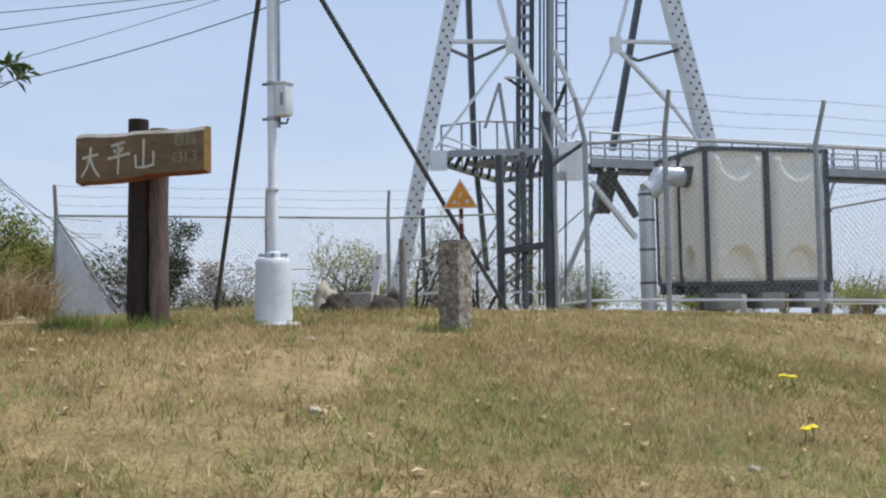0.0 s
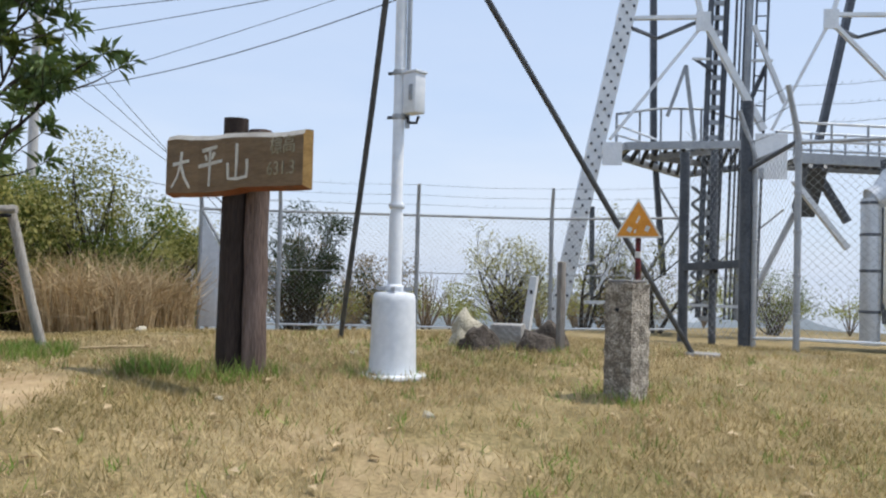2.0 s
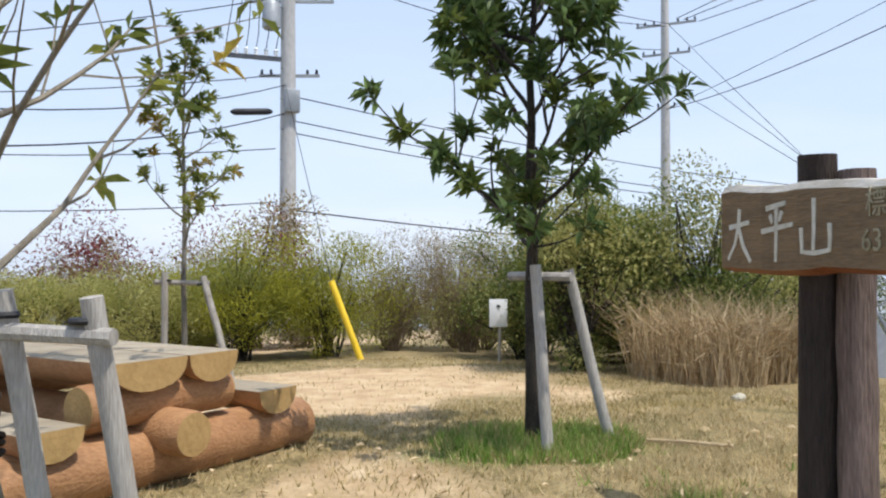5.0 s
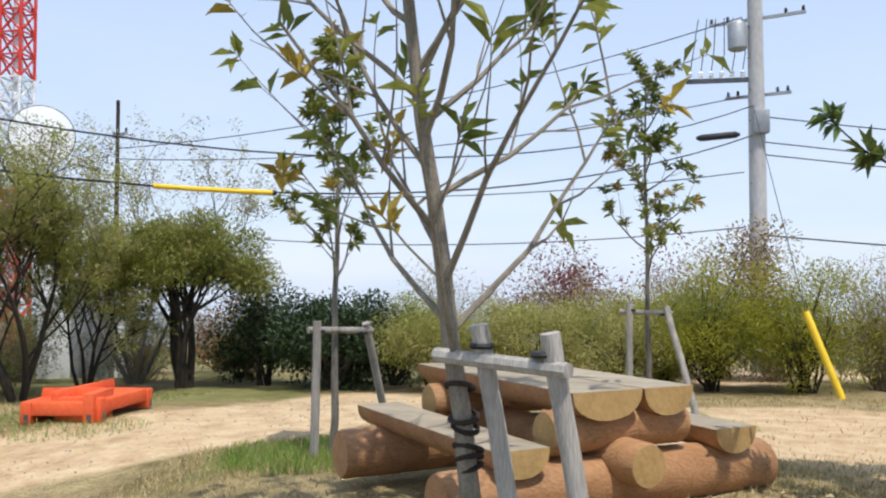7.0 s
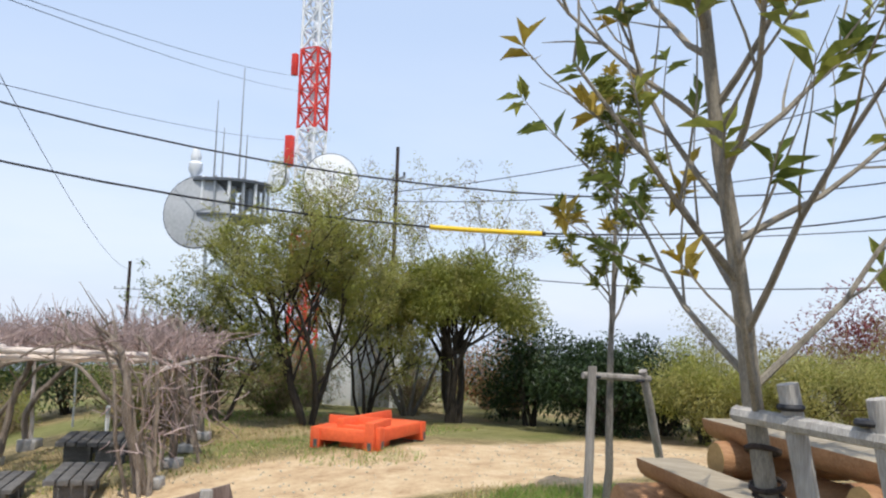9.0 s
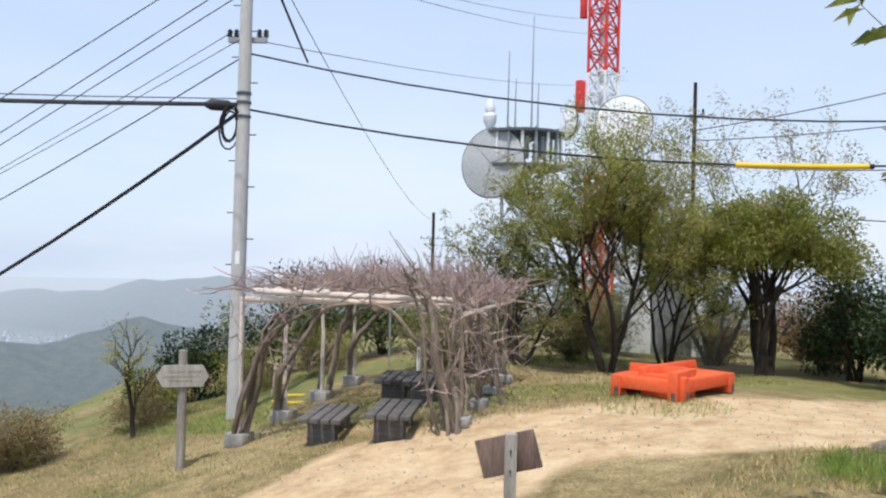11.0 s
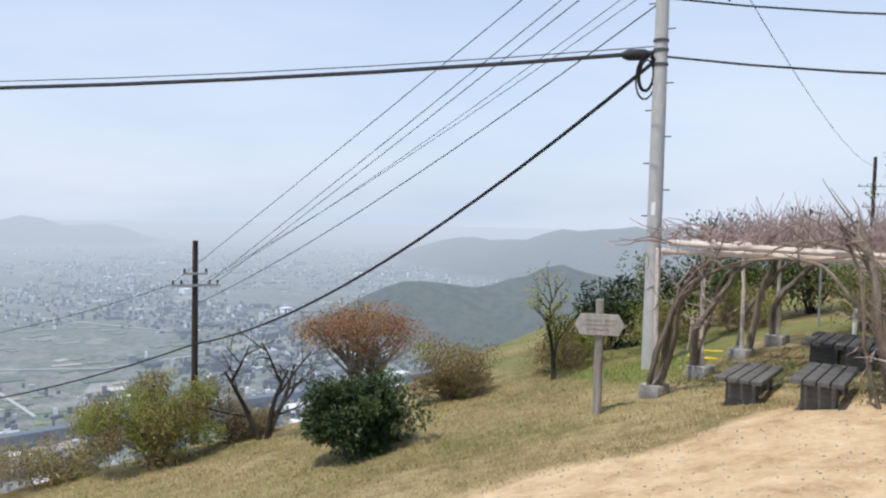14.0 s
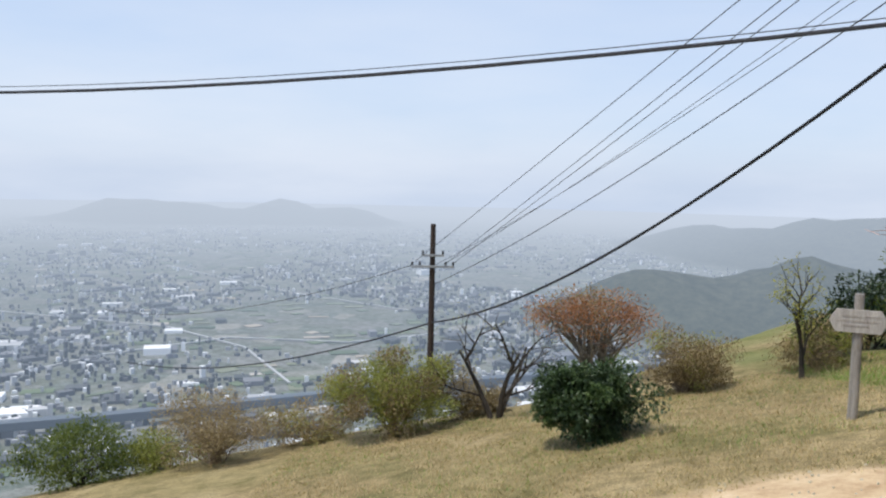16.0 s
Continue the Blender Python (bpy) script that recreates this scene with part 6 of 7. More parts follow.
        part("rail", Mesh().box(q + ax * .5 + Vector((0, 0, .20)), (.7, .08, .06), m, .006), BENCH_DARK, bt)


pergola()
b = on(-8.0, -4.1)
solid("yellow_hose", Mesh().tube([b + Vector((math.cos(a) * (.35 + .02 * a), math.sin(a) * .3, .03)) for a in [k * .35 for k in range(14)]], .018, 6), YELLOW, b, "loose yellow hose lying on the grass", "hose")
b = on(-9.6, -3.2)
solid("white_pipe_stub", Mesh().tube([b, b + Vector((0, 0, .38))], .03, 10), WHITE_PAINT, b, "short white pipe standing in the grass", "pipe")


# ---- vermilion seats ----
def red_seat(corner, ax, length, label, ends):
    """A boxy seat along ax with a low back and thick arms; its back lies to the left of ax."""
    ax = Vector(ax).normalized()
    nb = Vector((-ax.y, ax.x, 0))
    c = on(corner[0], corner[1], .01)
    m = Matrix((ax, nb, Vector((0, 0, 1)))).transposed()
    t = thing("red_bench", c, label, "bench", "vermilion benches")
    mid = c + ax * length / 2
    up = Vector((0, 0, 1))
    part("seat", Mesh().box(mid + nb * .25 + up * .20, (length - .14, .48, .07), m, .012), RED_PAINT, t)
    part("front_apron", Mesh().box(mid + nb * .02 + up * .155, (length - .16, .035, .13), m, .006), RED_PAINT, t)
    part("rear_apron", Mesh().box(mid + nb * .46 + up * .13, (length - .16, .05, .16), m, .006), RED_PAINT, t)
    part("backrest", Mesh().box(mid + nb * .51 + up * .255, (length - .02, .09, .15), m @ Matrix.Rotation(-.14, 3, "X"), .012), RED_PAINT, t)
    for l, h in ((.065, ends[0]), (length - .065, ends[1])):
        arm = part("armrest", Mesh().box(c + ax * l + nb * .25 + up * h / 2, (.12, .54, h), m, .014), RED_PAINT, t, "thick square arm and leg")
        part("scuff", Mesh().box(c + ax * (l + .01) - nb * .021 + up * .06, (.05, .004, .09), m), BENCH_DARK, arm, "dark scuffed patch")
    return t


red_seat((-9.16, .55), (-.13, .8, 0), .80, "boxy vermilion-painted bench with thick arms beside the track", (.24, .33))
red_seat((-9.33, 1.36), (-1.22, -.04, 0), 1.22, "low vermilion-painted bench turned across its neighbour", (.26, .23))


# ---- poles and wires ----
def wire(a, b, sag, r, name="cable", label="dark overhead cable strung between poles", n=18):
    a, b = Vector(a), Vector(b)
    pts = [a.lerp(b, k / n) - Vector((0, 0, sag * 4 * (k / n) * (1 - k / n))) for k in range(n + 1)]
    return solid(name, Mesh().tube(pts, r, 5), WIRE, a, label, "cable", "overhead lines")


def insulator(mb, p, h=.12, r=.045):
    mb.lathe(p, [(r * .4, 0), (r, h * .15), (r * .5, h * .3), (r, h * .45), (r * .5, h * .6), (r * .9, h * .75), (r * .3, h)], 8)


def utility_pole(x, y, top, r, label, arms=(), pegs=True, mat=None):
    b = on(x, y, -.1)
    t = thing("utility_pole", b, label, "utility pole", "utility poles")
    part("shaft", Mesh().tube([b, (x, y, (b.z + top) / 2), (x, y, top)], [r * 1.15, r, r * .8], 16), mat or POLE_CONC, t)
    if pegs:
        z, k = b.z + 1.9, 0
        while z < top - .3:
            d = Vector((.62, -.78, 0)) * (1 if k % 2 else -1)
            part("step_peg", Mesh().tube([Vector((x, y, z)) + d * r * .8, Vector((x, y, z)) + d * (r + .10)], .009, 6), DARK_STEEL, t)
            z += .37
            k += 1
    for z, a, ln, ins in arms:
        d = Vector((math.cos(a), math.sin(a), 0))
        o = Vector((x, y, z)) + Vector((-d.y, d.x, 0)) * r
        arm = part("cross_arm", Mesh().beam(o - d * ln, o + d * ln, .07), GALV, t)
        for f in ins:
            mb = Mesh()
            insulator(mb, o + d * ln * f + Vector((0, 0, .04)))
            part("insulator", mb, BLACK, arm)
    return t


p0 = Vector((-7.28, -4.5, 0))
up = utility_pole(p0.x, p0.y, 8.2, .098, "grey concrete utility pole with step pegs and a cable coil", ((6.30, 2.3, .28, (-.95, -.6, .6, .95)),))
for dz, rr in ((0, .15), (.03, .19), (-.02, .23), (.02, .17)):
    c = p0 + Vector((.20, -.02, 5.03 + dz))
    part("cable_loop", Mesh().tube([c + Vector((rr * .7 * math.sin(a), rr * .2 * math.cos(a), rr * 1.35 * math.cos(a))) for a in [k * .42 for k in range(16)]], .013, 6), BLACK, up, "hanging coil of black cable")
part("closure", Mesh().tube([p0 + Vector((.16, -.03, 5.31)), p0 + Vector((.22, -.04, 5.31)), p0 + Vector((.46, -.09, 5.30)), p0 + Vector((.54, -.10, 5.29))], [.04, .078, .078, .04], 10), BLACK, up, "black splice closure")
for z in (5.16, 5.36, 5.49):
    part("band", Mesh().lathe((p0.x, p0.y, z), [(.098, 0), (.108, .005), (.108, .04), (.098, .045)], 14), DARK_STEEL, up)
part("tag", Mesh().box(p0 + Vector((.07, .075, 3.18)), (.06, .01, .18), Matrix.Rotation(-.8, 3, "Z")), WHITE_PAINT, up)
fp = Vector((-.95, -20.3, 0))
fz_top = 1.84
utility_pole(fp.x, fp.y, fz_top, .10, "dark wooden utility pole down the slope", ((.85, .1, .35, (-.9, .9)), (.5, .1, .68, (-.95, -.6, .6, .95))), False, WOOD_DARK)
clamp = p0 + Vector((0, 0, 5.36))
wire(clamp, (26, -19.5, 6.05), .9, .032, "thick_cable", "thick black bundled cable leaving the pole")
wire(clamp + Vector((0, 0, .08)), (26, -19.5, 6.2), .9, .008)
wire(clamp - Vector((0, 0, .06)), (fp.x, fp.y, -1.3), .75, .030, "thick_cable", "thick black bundled cable leaving the pole")
wire((fp.x, fp.y, -1.3), (16, -40, -7.3), .8, .03, "thick_cable", "thick black bundled cable leaving the pole")
wire((fp.x + .65, fp.y, .52), (18, -42, -4.7), .8, .012)
for off, end in [(-0.62, (-17.3, 32.5, 20.1)), (-0.4, (-16.9, 32.4, 20.0)), (0.62, (-17.6, 32.2, 20.0))]:
    wire((fp.x + off, fp.y, .58), end, .3, .008)
for k in range(2):
    wire((fp.x - .3 + .2 * k, fp.y, .55), (p0.x + .2 - .1 * k, p0.y, 6.36 - .1 * k), .2, .006)
wire((p0.x, p0.y, 6.06), (fp.x, fp.y, -.1), .3, .010)
tp, upn = Vector((-21.5, 10.7, 0)), Vector((-24.1, 23.95, 0))
wire(p0 + Vector((0, 0, 5.3)), tp + Vector((0, 0, 6.8)), 1.3, .016)
wire(p0 + Vector((0, 0, 6.1)), tp + Vector((0, 0, 7.5)), 1.45, .014)
a, b = p0 + Vector((0, 0, 5.3)), tp + Vector((0, 0, 6.8))
pts = [a.lerp(b, s) - Vector((0, 0, 1.3 * 4 * s * (1 - s))) for s in (.331, .36, .39, .417)]
t = thing("cable_sleeve", pts[0], "yellow plastic sleeve on an overhead cable", "cable sleeve")
part("sleeve", Mesh().tube(pts, .038, 10), YELLOW, t)
part("end_cap", Mesh().tube([pts[-1], pts[-1] + (pts[-1] - pts[-2]).normalized() * .07], .036, 10), BLACK, t)
wire(p0 + Vector((0, 0, 8.0)), (-45, -41, 6.2), .9, .009, n=46)
wire(p0 + Vector((0, 0, 8.01)), p0 + Vector((-3.1, -3.0, 6.98)), .02, .022, "stay_insulator", "thick black sleeve on a thin stay wire")
for z0, z1 in ((6.3, 12.6), (7.6, 16), (7.55, 15.2)):
    wire(p0 + Vector((0, 0, z0)), (-37, -20, z1), .3, .007)
utility_pole(-45, -41, 6.8, .14, "distant dark pole with cross-arms", ((4.8, 2.4, 1.0, (-.9, -.4, .4, .9)), (3.4, 2.4, .7, (-.9, .9))), False, WOOD_DARK)

tr = utility_pole(tp.x, tp.y, 13.2, .19, "tall grey utility pole with transformer gear", ((7.75, 1.2, .75, (-.9, -.6, .6, .9)), (9.6, 1.2, 1.1, (-.95, -.6, .6, .95)), (12.4, 1.2, 1.1, (-.9, -.5, .5, .9))), True)
q = tp + Vector((.05, -.42, 9.15))
part("transformer", Mesh().lathe(q - Vector((0, 0, .35)), [(.18, 0), (.22, .04), (.22, .6), (.18, .66), (.08, .72)], 14), GALV, tr)
part("control_box", Mesh().box(tp + Vector((.22, .05, 7.05)), (.22, .36, .55), None, .02), GALV, tr)
part("switch_rack", Mesh().beam(tp + Vector((0, -1.6, 8.1)), tp + Vector((0, -.1, 8.1)), .1), DARK_STEEL, tr)
for k in range(6):
    mb = Mesh()
    insulator(mb, tp + Vector((0, -1.5 + k * .24, 8.12)), .22, .07)
    part("insulator", mb, GALV_PALE, tr)
    part("lead", Mesh().tube([tp + Vector((0, -1.5 + k * .24, 8.3)), tp + Vector((.1, -1.45 + k * .24, 8.7)), tp + Vector((0, -1.3 + k * .2, 9.6))], .012, 5), WIRE, tr)
part("closure", Mesh().tube([tp + Vector((.1, -1.4, 6.72)), tp + Vector((.1, -1.3, 6.72)), tp + Vector((.1, -.5, 6.78)), tp + Vector((.1, -.4, 6.78))], [.03, .08, .08, .03], 10), BLACK, tr)
u2 = utility_pole(upn.x, upn.y, 12.1, .16, "tall slim pole with many small insulators", ((11.1, .7, 1.0, (-.95, -.7, -.4, .4, .7, .95)), (10.1, .7, .8, (-.95, -.5, .5, .95)), (8.3, .7, .3, (-.9, .9))), True)
for k, (z, z2, y2) in enumerate(((11.1, 15.5, 27), (11.1, 14.9, 29), (10.2, 14.6, 30), (11.1, 14.2, 31))):
    wire(upn + Vector((.6, .3 * k, z)), (4, y2, z2), .5, .014)
wire(upn + Vector((0, 0, 8.2)), (-1.2, 19.2, 9.8), .8, .014)
wire(upn + Vector((0, 0, 8.2)), (-8, 34, 16), .3, .012)
for k, z in enumerate((11.0, 10.9, 10.1)):
    wire(upn + Vector((.3, -.2 * k, z)), tp + Vector((0, .3, 12.3 - .9 * k)), .5, .013)
for k in range(3):
    wire(upn + Vector((.2, 0, 11 - k)), (-13.5 + 1.5 * k, 26, .5), .05, .010, "stay_wire_line", "thin stay wire running down from a pole")
for k, (z, z2) in enumerate(((9.6, 7.2), (7.7, 6.9), (5.9, 6.2), (4.6, 5.0))):
    wire(tp + Vector((0, -.3, z)), (-23.3, -6.6, z2), .5, .014)
for k, (z, z2) in enumerate(((7.2, 6.8), (6.6, 6.0), (6.3, 5.8), (4.4, 4.2))):
    wire(tp + Vector((0, .2, z)), (-32, 48, z2), .7, .016 if k < 3 else .02)


# ---- antenna towers in the distance ----
def lattice(name, base, top, w, bands, label):
    b = Vector(base)
    t = thing(name, b, label, "tower")
    n = max(6, int((top - b.z) / w))
    for i in range(n):
        z0, z1 = b.z + (top - b.z) * i / n, b.z + (top - b.z) * (i + 1) / n
        mat = bands((z0 + z1) / 2)
        c = [Vector((b.x + sx * w / 2, b.y + sy * w / 2, 0)) for sx, sy in ((-1, -1), (1, -1), (1, 1), (-1, 1))]
        for k in range(4):
            p, q = c[k], c[(k + 1) % 4]
            mb = Mesh().tube([p + Vector((0, 0, z0)), p + Vector((0, 0, z1))], .085, 6)
            part("leg", mb, mat, t)
            part("brace", Mesh().beam(p + Vector((0, 0, z0)), q + Vector((0, 0, z1)), .075), mat, t)
            part("brace", Mesh().beam(q + Vector((0, 0, z0)), p + Vector((0, 0, z1)), .075), mat, t)
            part("ring", Mesh().beam(p + Vector((0, 0, z1)), q + Vector((0, 0, z1)), .075), mat, t)
    return t


def drum_dish(name, c, d, r, depth, label, mat=None, group="dish antennas"):
    """A dish with a shallow back and a flat or domed cover; d is the way it looks."""
    prof = [(0, -depth), (r * .45, -depth * .85), (r * .8, -depth * .45), (r, 0), (r * 1.01, .05), (r, .1), (r * .7, .16), (0, .2)]
    m = Matrix.Translation(c) @ Vector(d).to_track_quat("Z", "Y").to_matrix().to_4x4()
    mb = Mesh()
    n = 28
    vs = [m @ Vector((q * math.cos(6.2832 * k / n), q * math.sin(6.2832 * k / n), h)) for q, h in prof for k in range(n)]
    mb.add(vs, [(i * n + k, i * n + (k + 1) % n, (i + 1) * n + (k + 1) % n, (i + 1) * n + k) for i in range(len(prof) - 1) for k in range(n)])
    t = thing(name, c, label, "dish antenna", group)
    part("reflector", mb, mat or DISH, t)
    rim = [m @ Vector((r * 1.01 * math.cos(.2244 * k), r * 1.01 * math.sin(.2244 * k), .05)) for k in range(29)]
    part("rim", Mesh().tube(rim, .045, 6), DARK_STEEL, t)
    for k in range(3):
        a = k * 2.094 + .3
        part("cover_seam", Mesh().beam(m @ Vector((0, 0, .21)), m @ Vector((r * math.cos(a), r * math.sin(a), .11)), .05), GALV, t)
    for k in range(4):
        a = k * math.pi / 2 + .6
        part("rib", Mesh().beam(m @ Vector((0, 0, -depth - .03)), m @ Vector((r * .95 * math.cos(a), r * .95 * math.sin(a), -.06)), .07), GALV, t)
    return t


gt = lattice("antenna_tower", (-29.6, -18.7, on(-29.6, -18.7).z - .2), 7.4, 1.25, lambda z: GALV_PALE, "grey lattice antenna tower behind the trees")
ring = thing("tower_platform", (-29.6, -18.7, 7.35), "round grey antenna platform crowded with brackets", "platform")
for z, r in ((7.35, 1.85), (8.85, 1.85)):
    part("deck", Mesh().lathe((-29.6, -18.7, z), [(r * .3, 0), (r, 0), (r, .12), (r * .3, .12)], 24), DARK_STEEL, ring)
for k in range(18):
    a = k * 6.283 / 18
    part("bracket", Mesh().beam((-29.6 + 1.7 * math.cos(a), -18.7 + 1.7 * math.sin(a), 7.35), (-29.6 + 1.7 * math.cos(a), -18.7 + 1.7 * math.sin(a), 9.05), .1), GALV if k % 2 else WHITE_PAINT, ring)
for k in range(10):
    a = k * 6.283 / 10 + .2
    part("panel_antenna", Mesh().box((-29.6 + 1.2 * math.cos(a), -18.7 + 1.2 * math.sin(a), 8.2), (.25, .25, 1.0), Matrix.Rotation(a, 3, "Z"), .03), GALV, ring)
for dx, dy, h in ((-.3, .2, 5.2), (.4, -.6, 3.6), (.1, .9, 2.0), (.8, .2, 2.2)):
    part("whip", Mesh().tube([(-29.6 + dx, -18.7 + dy, 8.8), (-29.6 + dx, -18.7 + dy, 9.1 + h)], [.06, .02], 6), GALV, ring)
part("warning_light", Mesh().lathe((-28.35, -19.6, 9.2), [(.05, -1.8), (.18, -1.7), (.18, 0), (.3, .2), (.3, .5), (.18, .6), (.25, .8), (.12, 1.2)], 12), WHITE_PAINT, ring)
drum_dish("dish_antenna", (-27.95, -18.95, 7.5), Vector((.95, .25, .05)), 1.52, .75, "large pale dish antenna on the grey tower")
rw = lattice("red_white_tower", (-37.95, -20.5, on(-37.7, -20.7).z - .2), 30, 1.1, lambda z: RED_STEEL if 13.8 < z < 17.3 or 20.6 < z < 24 or z > 27.5 or z < 8 else WHITE_PAINT, "red and white banded lattice mast")
part("ladder_cage", Mesh().tube([(-37.75, -20.3, 3), (-37.75, -20.3, 30)], .22, 8), WHITE_PAINT, rw)
part("antenna_box", Mesh().box((-37.1, -21.3, 12.1), (.4, .4, 1.7), None, .04), RED_STEEL, rw)
part("antenna_box", Mesh().box((-37.2, -21.3, 16.9), (.3, .3, 1.2), None, .04), RED_STEEL, rw)
drum_dish("dish_antenna", (-36.75, -18.25, 10.3), Vector((.75, .6, .08)), 1.4, 1.4, "white drum antenna on the banded mast", DRUM)
drum_dish("dish_antenna", (-37.0, -21.9, 10.7), Vector((.8, -.3, .1)), .85, .6, "small white drum antenna on the banded mast", DRUM)
utility_pole(-23.3, -6.6, 8.6, .065, "thin dark pole behind the trees", ((7.6, .9, .5, (-.9, .9)),), False, WOOD_DARK)

# hut behind the trees
hb = on(-17.2, -3.6)
t = thing("equipment_hut", hb, "small white equipment hut behind trees", "hut")
m = Matrix.Rotation(radians(25), 3, "Z")
part("wall", Mesh().box(hb + Vector((0, 0, 1.2)), (2.6, 1.6, 2.8), m, .02), WHITE_PAINT, t)
part("roof", Mesh().box(hb + Vector((0, 0, 2.66)), (2.9, 1.9, .14), m, .02), GALV, t)
part("door", Mesh().box(hb + m @ Vector((1.31, .2, .85)), (.04, .8, 1.9), m, .01), GALV, t)
hb = on(-15.8, -7.4)
t = thing("pipe_rack", hb, "low white steel pipe rack behind the pergola", "rack")
for k in range(5):
    for z in (1.6, 2.0):
        part("rail", Mesh().beam(hb + Vector((k * .4 - 1, k * .5 - 1, z)), hb + Vector((k * .4 - .6, k * .5 - .5, z)), .08), WHITE_PAINT, t)
    part("post", Mesh().beam(hb + Vector((k * .4 - 1, k * .5 - 1, 0)), hb + Vector((k * .4 - 1, k * .5 - 1, 2.05)), .09), WHITE_PAINT, t)


# ---- town on the plain ----
def town():
    random.seed(9)
    mb = Mesh()
    m, n, l = nt("town_roofs")
    bs = n["Principled BSDF"]
    geo = n.new("ShaderNodeNewGeometry")
    r = ramp(n, [(0, (.05, .06, .06)), (.5, (.13, .135, .145)), (.74, (.24, .245, .26)), (.87, (.55, .55, .55)), (1, (.92, .92, .92))])
    l.new(geo.outputs["Random Per Island"], r.inputs[0])
    l.new(r.outputs[0], bs.inputs["Base Color"])
    bs.inputs["Roughness"].default_value = .8
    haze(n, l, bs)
    made = 0
    while made < 9500:
        a = radians(random.uniform(226, 304))
        rr = 470 * (2600 / 470) ** (random.random() ** .8)
        x, y = EYE.x + rr * math.cos(a), EYE.y + rr * math.sin(a)
        dens = noise.noise((x * .004, y * .004, 8)) + .5 * noise.noise((x * .02, y * .02, 2))
        if dens < random.uniform(-.35, .35):
            continue
        z = land(x, y)
        if z > PLAIN + 4:
            continue
        big = random.random() < .05
        s = random.uniform(9, 24) if big else random.uniform(1.6, 4.4)
        h = random.uniform(2, 4.5) if random.random() < .93 else random.uniform(5, 10)
        mb.box((x, y, z + h / 2), (s, s * random.uniform(.5, 1), h), Matrix.Rotation(random.choice((.3, .3, .8, 1.87)), 3, "Z"))
        made += 1
    solid("town", mb, m, (EYE.x, EYE.y, PLAIN), "hazy town of small pale buildings on the plain", "town", "", "stuff", False)
    m, n, l = nt("field_patches")
    bs = n["Principled BSDF"]
    geo = n.new("ShaderNodeNewGeometry")
    r = ramp(n, [(0, (.06, .09, .035)), (.35, (.12, .16, .06)), (.6, (.20, .20, .11)), (.8, (.10, .13, .06)), (.9, (.40, .33, .24)), (1, (.55, .53, .50))])
    l.new(geo.outputs["Random Per Island"], r.inputs[0])
    l.new(r.outputs[0], bs.inputs["Base Color"])
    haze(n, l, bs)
    mb, made = Mesh(), 0
    while made < 330:
        a = radians(random.uniform(250, 306))
        rr = 470 * (1900 / 470) ** random.random()
        x, y = EYE.x + rr * math.cos(a), EYE.y + rr * math.sin(a)
        z = land(x, y)
        if z > PLAIN + 2 or noise.noise((x * .004, y * .004, 8)) > random.uniform(-.2, .35):
            continue
        mb.box((x, y, z + random.uniform(.4, .9)), (random.uniform(8, 26), random.uniform(6, 16), .4), Matrix.Rotation(random.choice((.3, .3, .8)), 3, "Z"))
        made += 1
    solid("fields", mb, m, (EYE.x, EYE.y, PLAIN), "patchwork of green and tan fields on the plain", "fields", "", "stuff", False)
    m, n, l = nt("road_concrete")
    bs = n["Principled BSDF"]
    bs.inputs["Base Color"].default_value = (.42, .42, .41, 1)
    haze(n, l, bs)
    P = lambda deg, r, z: Vector((EYE.x + r * math.cos(radians(deg)), EYE.y + r * math.sin(radians(deg)), PLAIN + z))
    for line in (((300, 690), (292, 770), (284, 830), (276, 800), (270, 850)), ((298, 1050), (288, 900), (283, 780), (280, 640)), ((288, 1500), (280, 1150), (272, 1000))):
        mb = Mesh()
        for a, b in zip(line, line[1:]):
            mb.beam(P(*a, 1.2), P(*b, 1.2), 2.6, .8)
        solid("highway", mb, m, P(*line[0], 0), "pale road crossing the hazy plain", "road", "", "", False)
    m, n, l = nt("viaduct_concrete")
    bs = n["Principled BSDF"]
    bs.inputs["Base Color"].default_value = (.10, .12, .14, 1)
    haze(n, l, bs)
    line = [P(305, 560, 7), P(292, 548, 7), P(284, 560, 7), P(275, 590, 7), P(266, 632, 7), P(258, 690, 7), P(250, 780, 7)]
    via = thing("viaduct", P(280, 570, 0), "dark elevated road crossing the plain", "viaduct")
    for a, b in zip(line, line[1:]):
        part("deck", Mesh().beam(a, b, 9, 5), m, via)
        k = int((b - a).length / 24)
        for i in range(k):
            c = a.lerp(b, i / k)
            part("pier", Mesh().beam(c - Vector((0, 0, 8)), c - Vector((0, 0, 2)), 2.5), m, via)


town()


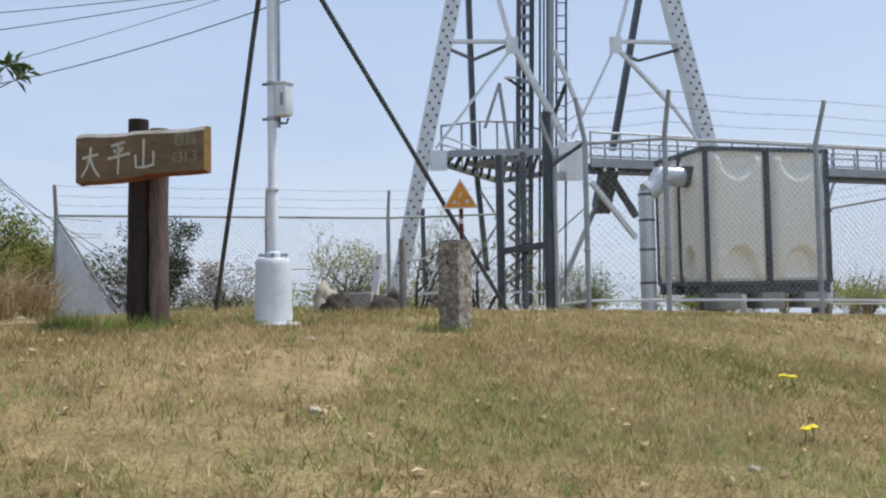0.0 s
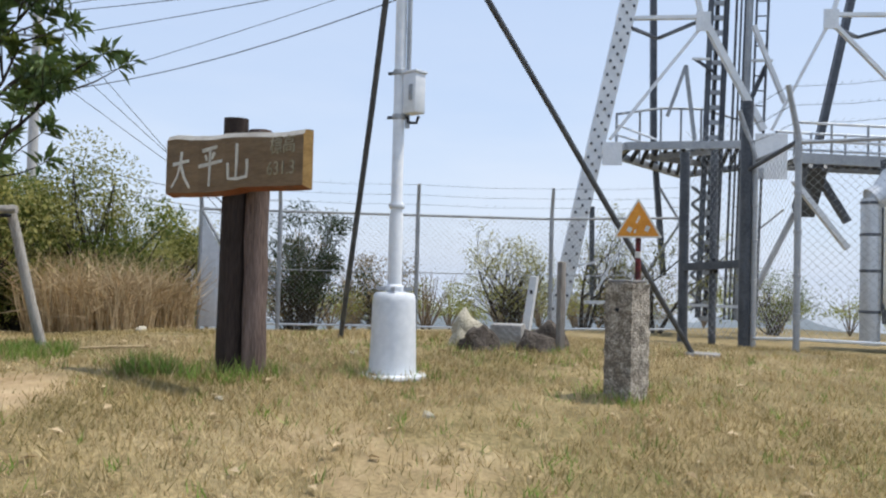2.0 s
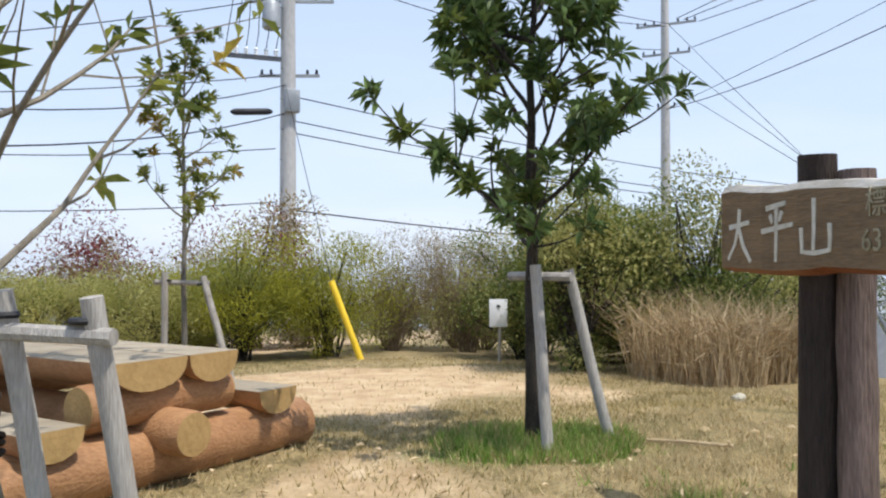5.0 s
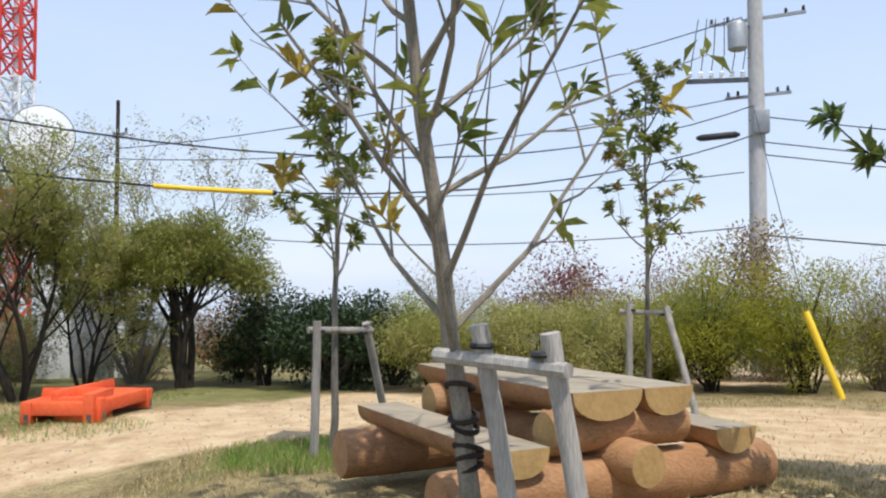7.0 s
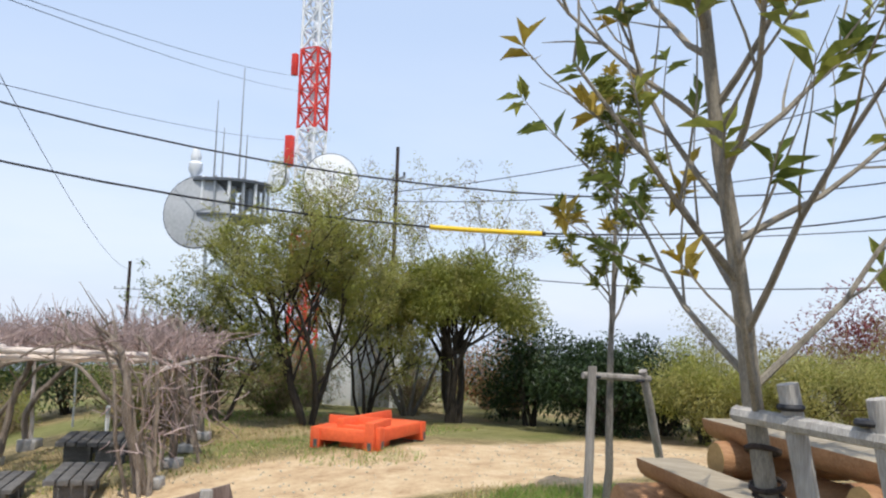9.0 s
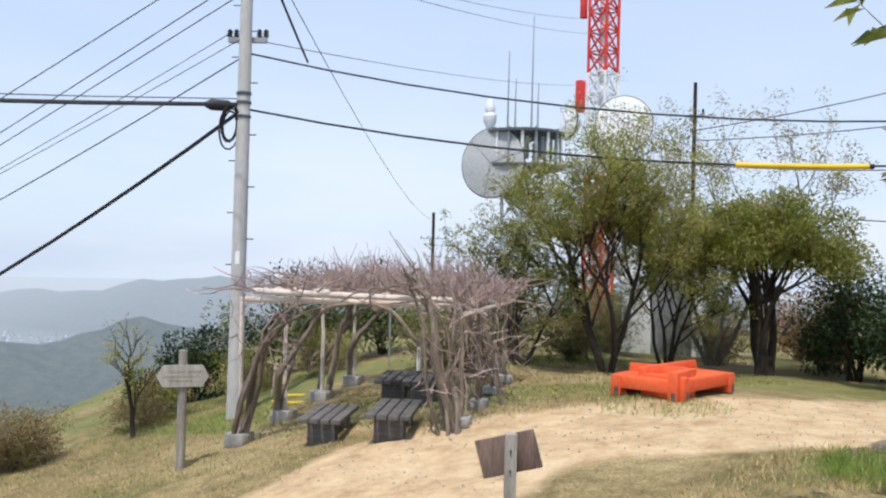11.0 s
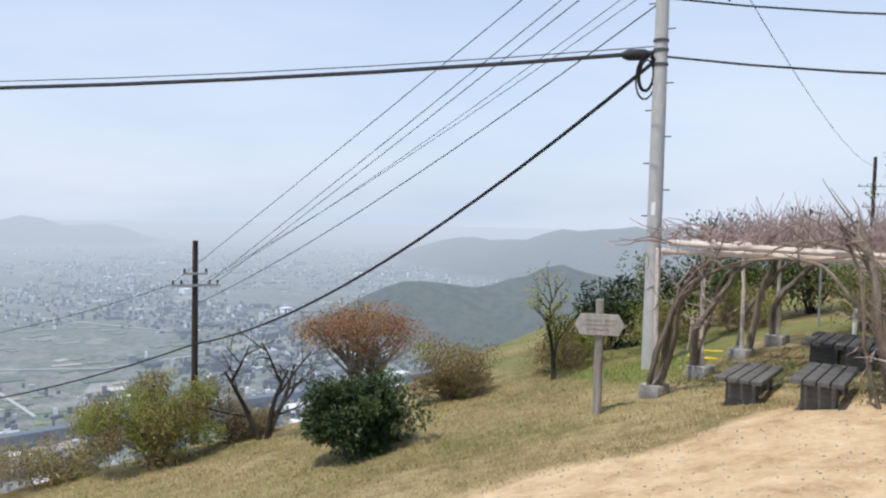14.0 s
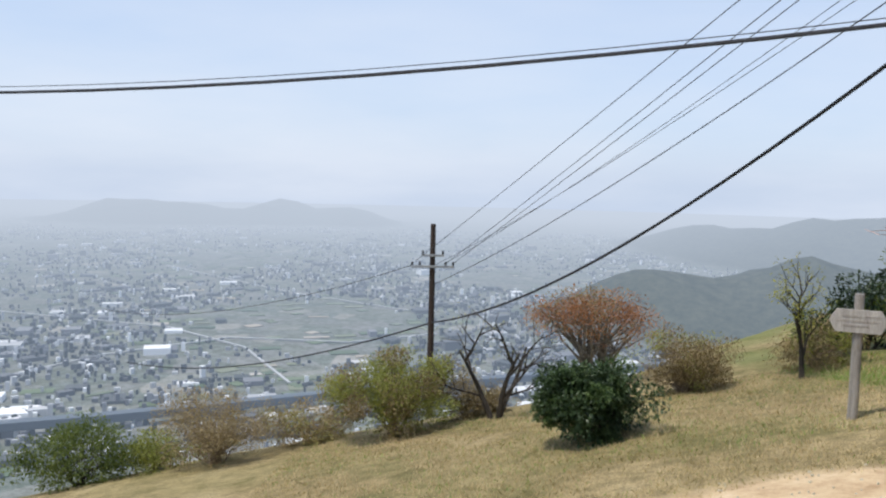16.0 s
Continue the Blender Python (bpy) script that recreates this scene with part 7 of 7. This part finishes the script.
# ---- lawn ----
def lawn():
    random.seed(21)
    np.random.seed(21)
    sets = {"dry": (Mesh(), GRASS_DRY, "dry straw-coloured lawn blades"), "mix": (Mesh(), GRASS_MIX, "mixed green and dry lawn blades"), "green": (Mesh(), GRASS_GREEN, "fresh green grass tufts")}

    def scatter(n, cx, cy, rx, ry, h, w, green=0.0):
        for _ in range(n):
            x, y = cx + random.uniform(-rx, rx), cy + random.uniform(-ry, ry)
            if random.random() < road_mask(x, y) * 1.15:
                continue
            k = noise.noise((x * .7, y * .7, 0))
            g = green_mask(x, y)
            worn = noise.noise((x * .9 + 7, y * .9, 1))
            if worn > .32 and g < .3 and random.random() < .8:
                continue
            key = "green" if random.random() < g * .9 + green else ("mix" if k + random.uniform(-.5, .5) < 0 else "dry")
            hh = h * random.uniform(.4, 1.2) * (1.5 if g > .5 else 1)
            sets[key][0].blade((x, y, land(x, y) - .01), hh, (random.gauss(0, .5) * hh, random.gauss(0, .5) * hh), w * random.uniform(.6, 1.2))
    scatter(120000, -.9, 7.0, 3.0, 2.9, .042, .0035)
    scatter(70000, -3.3, 10.6, 4.0, 3.2, .05, .0045)
    scatter(30000, -7.0, 9.0, 3.0, 3.2, .05, .005)
    scatter(16000, -10.5, 9.0, 2.5, 4.0, .05, .008)
    scatter(30000, 2.5, 10.0, 2.0, 4.5, .05, .005)
    scatter(60000, -3.5, -3.0, 4.5, 4.0, .05, .006, .04)
    scatter(16000, -10.0, -1.2, 3.2, 2.2, .05, .008, .12)
    scatter(9000, -6.6, 4.3, 1.6, 1.0, .05, .006)
    for _ in range(5200):
        x, y = random.uniform(-4.5, 3.2), random.uniform(4.6, 12.5)
        if road_mask(x, y) > .4:
            continue
        key = random.choice(("mix", "mix", "dry", "dry", "dry", "green"))
        for _ in range(7):
            px, py = x + random.gauss(0, .025), y + random.gauss(0, .025)
            hh = random.uniform(.03, .085)
            sets[key][0].blade((px, py, land(px, py) - .01), hh, (random.gauss(0, .5) * hh, random.gauss(0, .5) * hh), .004)
    # tufts round feet of posts and trees
    for cx, cy, r, n, h in ((-3.3, 8.78, .30, 420, .12), (-2.6, 9.34, .34, 420, .08), (-1.36, 9.66, .24, 240, .09), (-5.4, 8.75, .62, 6500, .10), (-7.3, 4.5, .8, 4000, .11), (-4.55, 6.05, .4, 1200, .10), (-2.4, 10.7, .6, 500, .07), (-10, 7.2, .6, 1200, .1), (-8.92, 1.4, .7, 700, .09), (-3.75, 8.6, .18, 500, .14)):
        for _ in range(n):
            a, f = random.uniform(0, 6.28), math.sqrt(random.random()) * r
            x, y = cx + f * math.cos(a), cy + f * math.sin(a)
            hh = h * random.uniform(.4, 1.2)
            sets[random.choice(("green", "green", "mix"))][0].blade((x, y, land(x, y) - .01), hh, (random.gauss(0, .4) * hh, random.gauss(0, .4) * hh), .004)
    for key, (mb, mat, label) in sets.items():
        solid("grass", mb, mat, (0, 0, 0), label, "grass", "", "stuff", False)
    # dry leaves and stones
    dead = Mesh()
    for _ in range(700):
        x, y = random.uniform(-6, 2.5), random.uniform(4.5, 12.5)
        dead.leaf(Vector((x, y, land(x, y) + .02)), Vector((random.uniform(-1, 1), random.uniform(-1, 1), .15)), random.uniform(.03, .07), .6)
    solid("dead_leaves", dead, REED, (0, 0, 0), "scattered dry brown leaves on the lawn", "leaves", "", "stuff", False)
    peb = Mesh()
    for _ in range(4000):
        x, y = random.uniform(-12, 1.5), random.uniform(-3, 7)
        if road_mask(x, y) < random.random():
            continue
        peb.box((x, y, land(x, y) + .005), [random.uniform(.005, .020) for _ in range(3)], Matrix.Rotation(random.uniform(0, 3), 3, "Z") @ Matrix.Rotation(random.uniform(0, 1), 3, "X"))
    solid("gravel", peb, STONE, (0, 0, 0), "small pale stones strewn on the track", "gravel", "", "stuff", False)
    for x, y in ((0.77, 8.82), (0.82, 8.82), (0.72, 7.83), (0.76, 7.88)):
        q = on(x, y, .02)
        t = thing("dandelion", q, "yellow dandelion flower in the lawn", "flower", "dandelions")
        part("stem", Mesh().tube([q - Vector((0, 0, .03)), q + Vector((0, 0, .04))], .003, 5), GRASS_GREEN, t)
        part("flower", Mesh().lathe(q + Vector((0, 0, .035)), [(.006, 0), (.02, .006), (.026, .012), (.015, .02), (.004, .022)], 10), DANDELION, t)


lawn()
b = on(-5.1, 9.32, .02)
solid("fallen_cane", Mesh().tube([b, on(-4.95, 9.46, .025), on(-4.72, 9.62, .02)], .011, 6), REED, b, "pale bamboo cane lying on the lawn", "cane")
for i, (x, y, s) in enumerate(((-2.0, 8.6, .03), (-2.9, 8.2, .022), (-.55, 6.1, .026), (-1.35, 7.1, .03), (-6.1, 10.9, .06), (.45, 7.4, .025), (-3.2, 9.9, .03))):
    boulder("pebble", on(x, y), (s, s * .8, s * .7), STONE, "small whitish pebble lying in the lawn", 40 + i)
